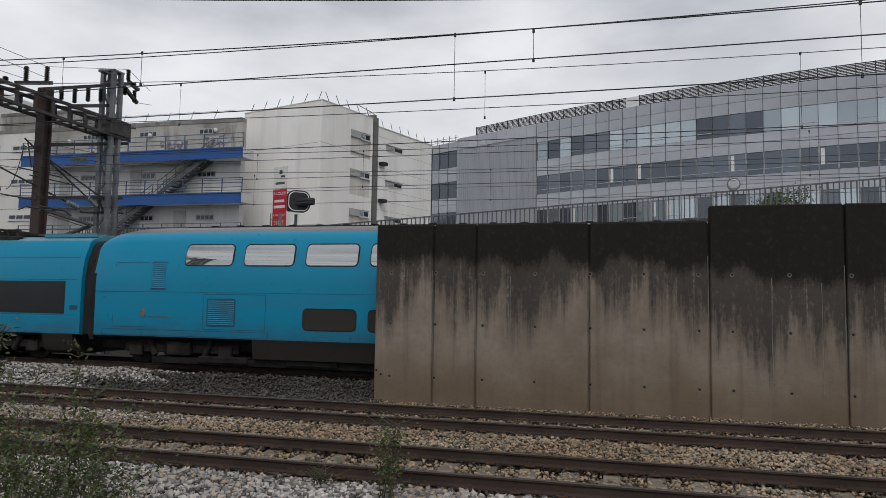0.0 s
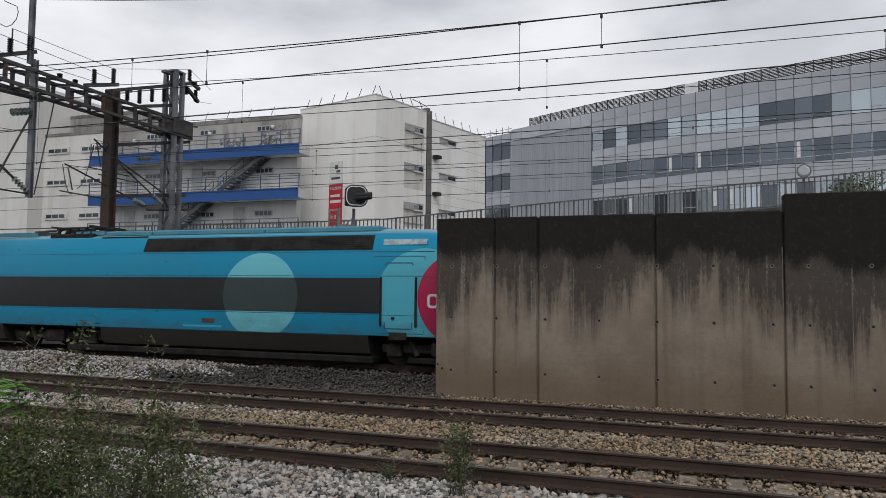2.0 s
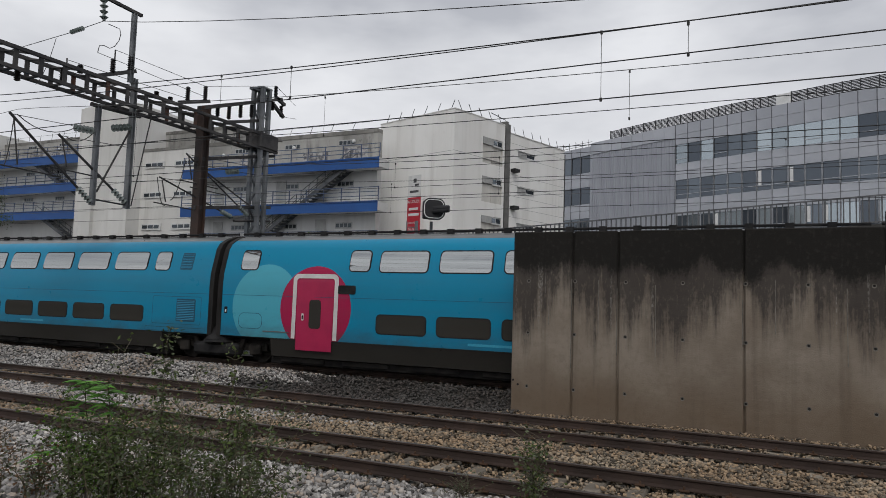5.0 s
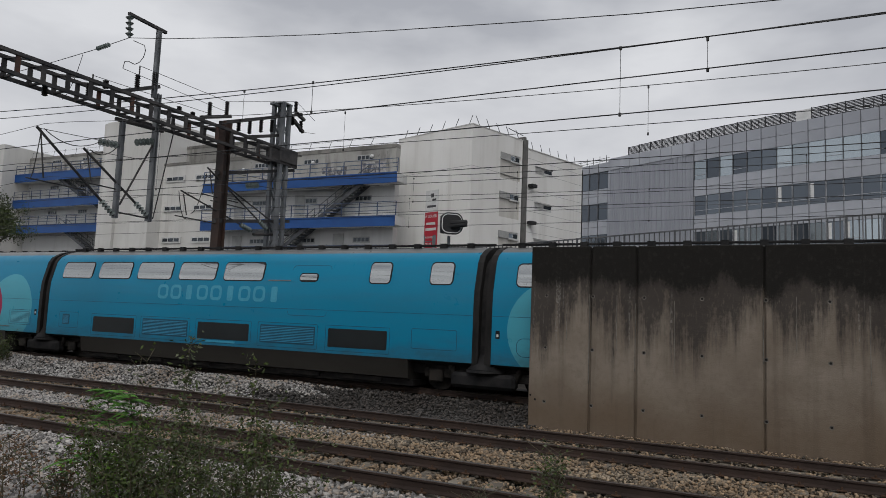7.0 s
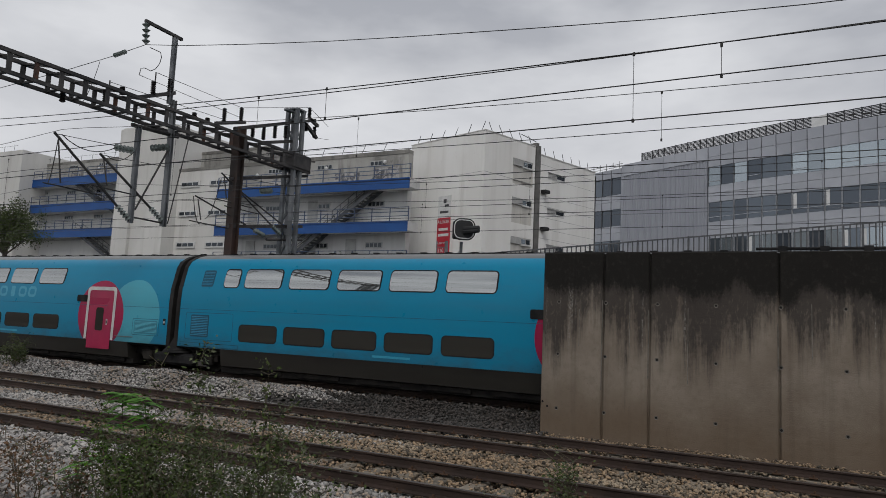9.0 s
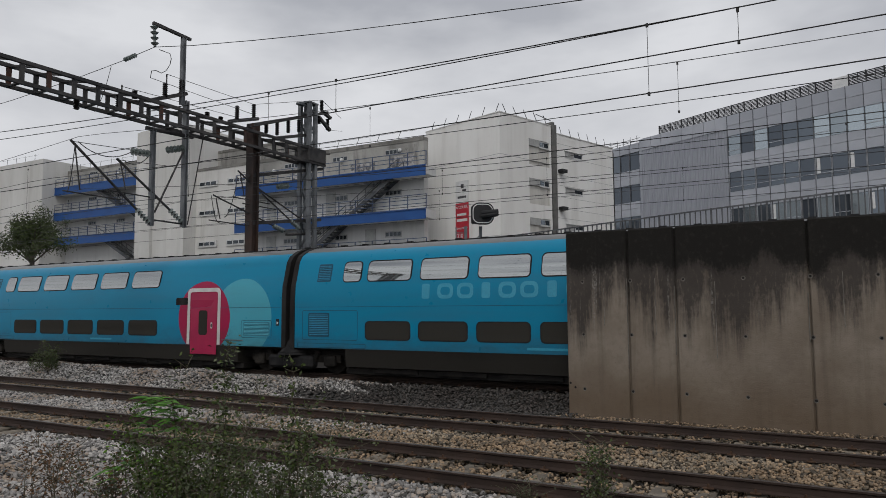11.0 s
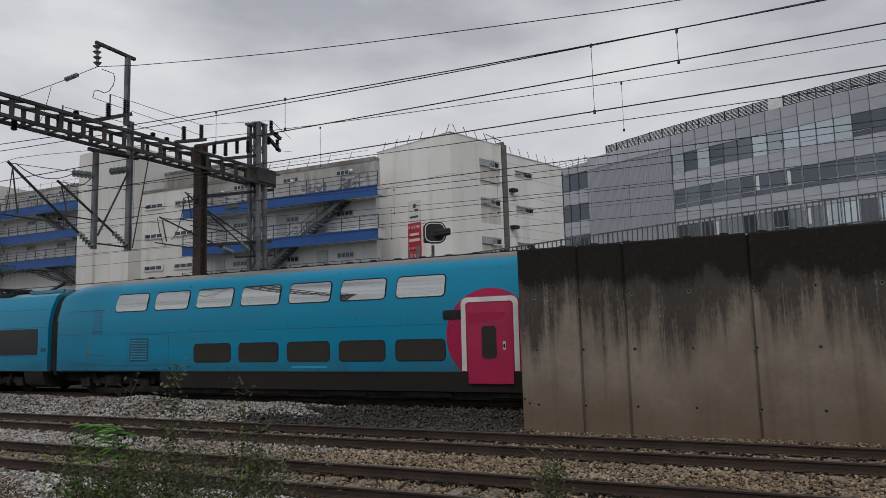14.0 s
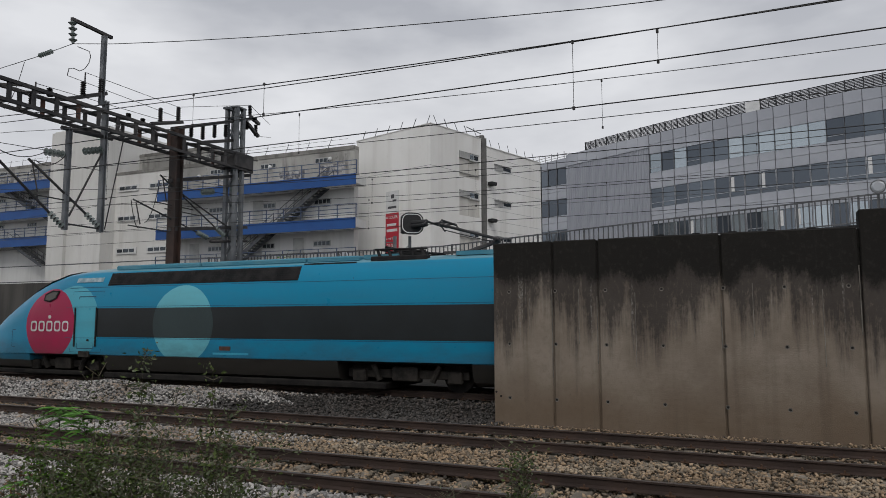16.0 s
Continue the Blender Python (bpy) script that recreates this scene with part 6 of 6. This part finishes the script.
        for dd, z0, z1, ww in ((2.3, 1.3, 1.95, 0.6), (3.1, 1.35, 1.6, 0.35)):
            pts = rounded(at(dd + ww), at(dd), z0, z1, 0.05)
            bm = bmesh.new()
            k = 0.94 * 1.44 + 0.012
            a = [bm.verts.new((x, side * k, z)) for x, z in pts]
            inn = rounded(at(dd + ww) + 0.02, at(dd) - 0.02, z0 + 0.02, z1 - 0.02, 0.04)
            b = [bm.verts.new((x, side * k, z)) for x, z in inn]
            for j in range(len(a)):
                bm.faces.new((a[j], a[(j + 1) % len(a)], b[(j + 1) % len(a)], b[j]))
            part("nose_hatch", bm, M_LINE, car)
    # roof boxes, ribs and the folded pantograph
    for a, b in ((10.8, 7.0), (15.0, 10.85), (16.9, 15.05)):
        boxes("roof_cover", M_ROOFBLUE, car, (at(b), at(a), -0.95, 0.95, 4.02, 4.2), bevel=0.04)
    for k in range(5):
        for a, b in ((18.2, 17.0), (22.0, 20.0)):
            boxes("roof_rib", M_ROOFBLUE, car, (at(a), at(b), -0.9 + 0.4 * k, -0.8 + 0.4 * k, 4.1, 4.22))
    return car


def pantograph(car, x, raised):
    """Two collectors: a black one folded flat, and one behind it that may be raised; x is the middle of the pair."""
    p = bmesh.new()
    for s in (-1, 1):
        box(p, x + 0.1, x + 1.5, s * 0.55 - 0.05, s * 0.55 + 0.05, 4.2, 4.27)
        tube(p, (x + 0.2, s * 0.5, 4.3), (x + 1.4, s * 0.15, 4.38), 0.035, 6)
        for dx in (0.2, 0.8, 1.4):
            tube(p, (x + dx, s * 0.55, 4.0), (x + dx, s * 0.55, 4.24), 0.08, 8)
    box(p, x + 0.5, x + 1.05, -0.45, 0.45, 4.1, 4.3, bevel=0.03)
    for s in (-1, 1):
        box(p, x - 0.1, x + 1.75, s * 0.92 - 0.12, s * 0.92 + 0.12, 3.98, 4.14, bevel=0.03)
        for k in range(5):
            tube(p, (x + 0.05 + 0.36 * k, s * 0.9, 4.1), (x + 0.2 + 0.36 * k, s * 0.8, 4.36), 0.05, 6)
        tube(p, (x, s * 0.85, 4.33), (x + 1.7, s * 0.85, 4.36), 0.03, 6)
    tube(p, (x + 1.35, -0.8, 4.42), (x + 1.35, 0.8, 4.42), 0.04, 8)
    tube(p, (x + 1.6, -0.7, 4.36), (x + 1.6, 0.7, 4.36), 0.03, 8)
    part("folded_pantograph", p, M_RUBBER, car, "black folded pantograph")
    p = bmesh.new()
    for s in (-1, 1):
        box(p, x - 1.6, x - 0.4, s * 0.5 - 0.04, s * 0.5 + 0.04, 4.18, 4.25)
    if raised:
        tube(p, (x - 0.75, 0, 4.2), (x - 1.95, 0, 4.56), 0.065, 8)
        tube(p, (x - 0.95, 0.12, 4.2), (x - 1.75, 0.12, 4.45), 0.025, 6)
        for s in (-0.1, 0.1):
            tube(p, (x - 1.95, s, 4.58), (x - 0.2, s * 2, 5.08), 0.04, 8)
        tube(p, (x - 1.8, 0, 4.5), (x - 0.15, 0, 4.96), 0.015, 6)
        for dx in (-0.35, 0.15):
            tube(p, (x + dx, -0.55, 5.16), (x + dx, 0.55, 5.16), 0.035, 8)
            for s in (-1, 1):
                tube(p, (x + dx, s * 0.55, 5.16), (x + dx, s * 0.85, 5.02), 0.025, 6)
        tube(p, (x - 0.35, 0.25, 5.14), (x + 0.15, 0.25, 5.14), 0.025, 6)
        tube(p, (x - 0.35, -0.25, 5.14), (x + 0.15, -0.25, 5.14), 0.025, 6)
        tube(p, (x - 0.15, -0.3, 5.08), (x - 0.15, 0.3, 5.08), 0.04, 8)
    else:
        tube(p, (x - 0.75, 0, 4.22), (x - 1.95, 0, 4.3), 0.05, 8)
        tube(p, (x - 1.95, 0, 4.32), (x - 0.3, 0, 4.4), 0.04, 8)
        tube(p, (x - 0.3, -0.8, 4.4), (x - 0.3, 0.8, 4.4), 0.035, 8)
    part("pantograph", p, M_DARKSTEEL, car, "raised dark pantograph" if raised else "folded dark pantograph")


M_BLACKGREY = surf("matt_grey_bonnet_paint", (0.07, 0.075, 0.08), (0.10, 0.105, 0.11), 0.5, 0, 1, 30, 0.05)
M_NAMESTRIP = surf("silvery_grey_strip", (0.16, 0.27, 0.31), (0.34, 0.42, 0.45), 0.4, 0, 5, 30, 0)
M_ROOFBLUE = surf("dusty_blue_roof_cover", (0.04, 0.20, 0.28), (0.08, 0.24, 0.31), 0.6, 0, 1, 30, 0.1)

CARS = []        # thing, middle along the train from the coupled noses, turned round
p1 = power_car("sky-blue power car with crimson disc, charcoal band and sloping nose")
p2, p3 = copy_thing(p1, pose(0, 0, 0)), copy_thing(p1, pose(0, 0, 0))
pantograph(p1, LP / 2 - 19.1, False)
pantograph(p2, LP / 2 - 19.1, True)
pantograph(p3, LP / 2 - 19.1, True)
CARS += [(p1, -11.15, False), (p2, 11.15, True), (p3, -189.35, True)]
e1 = end_coach("blue double-deck end coach, pale marks and a crimson door", True)
e2 = end_coach("blue double-deck end coach with crimson door and pale louvred hatch", False, True)
CARS += [(e1, -33.22, False), (e2, -167.27, True), (copy_thing(e2, pose(0, 0, 0)), 33.22, True)]
c1 = standard_coach("blue double-deck coach, crimson door on paired discs, small end window", False, True, False)
CARS += [(c1, -53.5, False), (copy_thing(c1, pose(0, 0, 0)), -72.2, False)]
c2 = standard_coach("blue double-deck coach, crimson door and pale louvred hatch", False, False, True)
CARS += [(c2, -109.6, True), (copy_thing(c2, pose(0, 0, 0)), -147.0, True)]
c3 = standard_coach("blue double-deck coach with pale painted marks and crimson door", True, False, True)
CARS += [(c3, -128.3, True), (bar_coach("blue double-deck bar coach with charcoal panels and louvres low down"), -90.9, False)]

# ---- plants ----


def leaves(n, spots, size, spread, seed, droop=0.2):
    """Many small folded leaves scattered round the given spots."""
    r = np.random.default_rng(seed)
    vs, fs = [], []
    for k in range(n):
        c = Vector(spots[r.integers(len(spots))]) + Vector(r.normal(0, 1, 3) * spread)
        d = Vector((r.normal(), r.normal(), r.normal() * 0.6 - droop)).normalized()
        a = d.orthogonal().normalized()
        a.rotate(Matrix.Rotation(r.uniform(0, 6.28), 3, d))
        up = d.cross(a)
        L, w = size * r.uniform(0.6, 1.3), size * r.uniform(0.22, 0.36)
        b = len(vs)
        vs += [c, c + d * L * 0.5 + a * w + up * w * 0.3, c + d * L, c + d * L * 0.5 - a * w + up * w * 0.3]
        fs += [(b, b + 1, b + 2), (b, b + 2, b + 3)]
    return [tuple(v) for v in vs], fs


def weed(name, x, y, h, width, n, mats, label, seed, stems=9, size=0.06):
    r = np.random.default_rng(seed)
    z = ground_z(x, y) - 0.02
    w = thing(name, label, "shrub", m=pose(x, y, z))
    spots = []
    for k in range(stems):
        bm = bmesh.new()
        bx, by = r.normal(0, width * 0.22), r.normal(0, width * 0.15)
        tx, ty = bx + r.normal(0, width * 0.24), by + r.normal(0, width * 0.2)
        hh = h * (1.0 if k == 0 else r.uniform(0.45, 1.0))
        p = Vector((bx, by, 0))
        for j in range(6):
            f = (j + 1) / 6
            q = Vector((bx + (tx - bx) * f * f + r.normal(0, 0.012), by + (ty - by) * f * f, hh * f))
            tube(bm, p, q, 0.009 * (1.15 - f), 5)
            if j > 0:
                spots += [tuple(p.lerp(q, s)) for s in (0.0, 0.25, 0.5, 0.75)]
                for _ in range(2):
                    e = q + Vector((r.normal(0, 0.13), r.normal(0, 0.13), r.uniform(0.02, 0.16)))
                    tube(bm, q, e, 0.004, 4)
                    spots += [tuple(q.lerp(e, 0.6)), tuple(e)]
            p = q
        part("stalk", bm, M_STEM, w)
    share = n // len(mats)
    for i, m in enumerate(mats):
        v, f = leaves(share, spots, size, 0.055, seed * 10 + i)
        tagged(part("foliage", raw_mesh("foliage", v, f, m), m, w), kind="stuff")
    return w


weed("bush", -6.9, 7.2, 1.25, 1.9, 4000, (M_LEAF, M_LEAFPALE, M_LEAF), "leafy grey-green bush growing in the ballast", 3, 30, 0.052)
weed("bush", -5.35, 7.35, 1.3, 1.8, 3300, (M_LEAF, M_LEAFPALE), "leafy grey-green bush growing in the ballast", 5, 26, 0.052)
weed("bush", -7.5, 7.5, 1.15, 0.7, 1700, (M_LEAF, M_LEAFBRIGHT, M_LEAF), "bright green feathery shrub in the ballast", 8, 7)
weed("tall_weed", -6.50, 7.5, 2.09, 0.14, 300, (M_LEAF, M_LEAFPALE), "tall thin weed stalk with broad dark leaves", 11, 2, 0.066)
weed("tall_weed", -5.44, 7.5, 1.97, 0.12, 170, (M_LEAF,), "tall thin weed stalk with sparse leaves", 12, 2, 0.06)
weed("tall_weed", -7.18, 7.5, 1.86, 0.3, 150, (M_LEAF,), "tall thin weed stalk with sparse leaves", 13, 2, 0.055)
weed("tall_weed", -5.05, 7.4, 1.5, 0.4, 260, (M_LEAFPALE, M_LEAF), "thin yellow-green weed stalks above the bush", 31, 4, 0.06)
weed("tall_weed", -6.0, 7.4, 1.6, 0.4, 260, (M_LEAFPALE, M_LEAF), "thin yellow-green weed stalks above the bush", 32, 4, 0.06)
weed("dry_weed", -8.3, 7.2, 0.75, 0.8, 700, (M_LEAFDRY, M_LEAFPALE), "dry reddish-brown weed in the ballast", 14, 8, 0.05)
weed("dry_weed", -8.9, 6.9, 0.9, 0.8, 500, (M_LEAFDRY,), "dry reddish-brown weed in the ballast", 15, 8, 0.05)
weed("small_weed", -2.55, 9.65, 0.95, 0.42, 520, (M_LEAF, M_LEAFPALE), "small green weed beside the rail", 16, 6, 0.055)
weed("small_bush", -26.3, 17.5, 1.05, 1.5, 1500, (M_LEAF, M_LEAFPALE), "low green bush on the ballast heap", 17, 14, 0.07)
weed("small_bush", -3.6, 10.0, 0.25, 0.5, 160, (M_LEAFPALE,), "low creeping weed between stones", 18, 5, 0.04)


def fern(x, y, z, n, reach, seed, label):
    """Arching fronds, each a midrib with paired narrow leaflets."""
    r = np.random.default_rng(seed)
    zg = ground_z(x, y) - 0.02
    f = thing("fern", label, "fern", m=pose(x, y, zg))
    bm = bmesh.new()
    top = Vector((0, 0, z - zg))
    p = Vector((0.15, 0.05, 0))
    for k in range(5):
        q = Vector((0.15, 0.05, 0)).lerp(top, (k + 1) / 5) + Vector((r.normal(0, 0.015), r.normal(0, 0.015), 0))
        tube(bm, p, q, 0.010 - 0.0012 * k, 6)
        p = q
    part("stalk", bm, M_STEM, f)
    for k in range(n):
        a = k * 2.4 + r.normal(0, 0.3)
        L, lift = reach * r.uniform(0.7, 1.1), r.uniform(0.15, 0.45)
        c = top - Vector((0, 0, r.uniform(0, 0.45) * (k / n) * 1.6))
        d = Vector((math.cos(a), math.sin(a), 0))
        across = Vector((-d.y, d.x, 0))
        vs, fs = [], []
        for j in range(1, 23):
            u = j / 22
            at = c + d * (L * u) + Vector((0, 0, L * (lift * 1.4 * u - 0.5 * u * u)))
            w = L * 0.20 * math.sin(math.pi * min(1, u * 0.86 + 0.10)) + 0.01
            for sgn in (-1, 1):
                tip = at + across * sgn * w + d * w * 0.35 - Vector((0, 0, w * 0.25))
                m0, m1 = at.lerp(tip, 0.45) + d * 0.012, at.lerp(tip, 0.45) - d * 0.012
                b = len(vs)
                vs += [tuple(at), tuple(m0), tuple(tip), tuple(m1)]
                fs += [(b, b + 1, b + 2), (b, b + 2, b + 3)]
        part("frond", raw_mesh("frond", vs, fs, M_FERN), M_FERN, f)
    return f


fern(-7.80, 7.5, 1.20, 34, 0.27, 71, "bright green feathery fern plant above the bush")
fern(-7.35, 7.45, 1.17, 28, 0.25, 72, "bright green feathery fern plant above the bush")
fern(-7.9, 7.2, 0.42, 5, 0.36, 73, "low bright green fern beside the bush")
sapling = weed("sapling", -21.45, 31.0, 1.4, 0.7, 420, (M_LEAFBRIGHT, M_LEAF), "bright green sapling growing on the ramp behind the railing", 19, 4, 0.09)
sapling.matrix_basis = pose(-21.45, 31.0, 4.35)


def tree(x, y, z, h, w, seed, label, n=7000):
    r = np.random.default_rng(seed)
    t = thing("tree", label, "tree", m=pose(x, y, z))
    bm = bmesh.new()
    tube(bm, (0, 0, 0), (0.1, 0, h * 0.45), 0.22, 9, 0.15)
    spots = []
    for k in range(26):
        a, el = r.uniform(0, 6.28), r.uniform(0.3, 1.3)
        L = w * r.uniform(0.5, 1.0)
        p = Vector((0.1 * k / 26, 0, h * r.uniform(0.3, 0.5)))
        q = p + Vector((math.cos(a) * math.cos(el) * L, math.sin(a) * math.cos(el) * L, math.sin(el) * (h * 0.55)))
        m = p.lerp(q, 0.5) + Vector((0, 0, 0.25))
        tube(bm, p, m, 0.07, 6, 0.045)
        tube(bm, m, q, 0.045, 6, 0.015)
        for _ in range(9):
            spots.append(tuple(m.lerp(q, r.uniform(0.1, 1.1)) + Vector(r.normal(0, 0.38, 3))))
    part("trunk", bm, M_BARK, t)
    for i, mm in enumerate((M_LEAF, M_LEAFPALE)):
        v, f = leaves(n // 2, spots, 0.16, 0.24, seed + 50 + i)
        tagged(part("crown", raw_mesh("crown", v, f, mm), mm, t), kind="stuff")
    return t


tree(-54.0, 32.8, 4.2, 5.5, 2.9, 21, "green leafy tree behind the train before the block", 12000)
tree(8.5, 40.0, 4.3, 3.3, 2.6, 22, "bright green tree between the railing and the office block")

# ---- unseen wall and trees added behind the camera, to darken window reflections ----
bm = bmesh.new()
prism(bm, [(-90, -0.5), (80, -0.5), (80, 3.2), (50, 3.6), (10, 3.0), (-30, 3.8), (-60, 3.2), (-90, 3.4)], -13.5, -12.5)
tagged(part("unseen_wall", bm, M_BACKWALL), "unseen dark low wall behind the camera, added for window reflections", "wall", kind="structure")
for k in range(11):
    tree(-62 + 10.5 * k + rng.uniform(-2, 2), -17 + rng.uniform(-2, 2), -0.3, rng.uniform(6.5, 9.5), 3.6, 40 + k, "unseen leafy green tree behind the camera, added for window reflections", 2200)

# seconds and how far the coupled noses have come along the track
RUN_ROWS = [
    (0.0, -37.66), (0.5, -28.12), (1.0, -19.02), (1.5, -9.86), (2.0, -0.98), (2.5, 7.55),
    (3.0, 15.74), (3.5, 23.83), (4.0, 31.48), (4.5, 39.1), (5.0, 46.51), (5.5, 53.69),
    (6.0, 60.67), (6.5, 67.48), (7.0, 74.1), (7.5, 80.54), (8.0, 86.9), (8.5, 93.05),
    (9.0, 99.18), (9.5, 105.0), (10.0, 110.77), (10.5, 116.46), (11.0, 122.03), (11.5, 127.5),
    (12.0, 132.88), (12.5, 138.15), (13.0, 143.42), (13.5, 148.5), (14.0, 153.53), (14.5, 158.54),
    (15.0, 163.46), (15.5, 168.29), (16.0, 173.09),
]


# ---- moving things ----
def motions():
    """The two coupled trains roll by towards +x, slowing down."""
    for car, mid, turned in CARS:
        walk(car, [(t, pose(mid + s, TRAIN_Y, 0, 0, 0, 180 if turned else 0)) for t, s in RUN_ROWS])


motions()
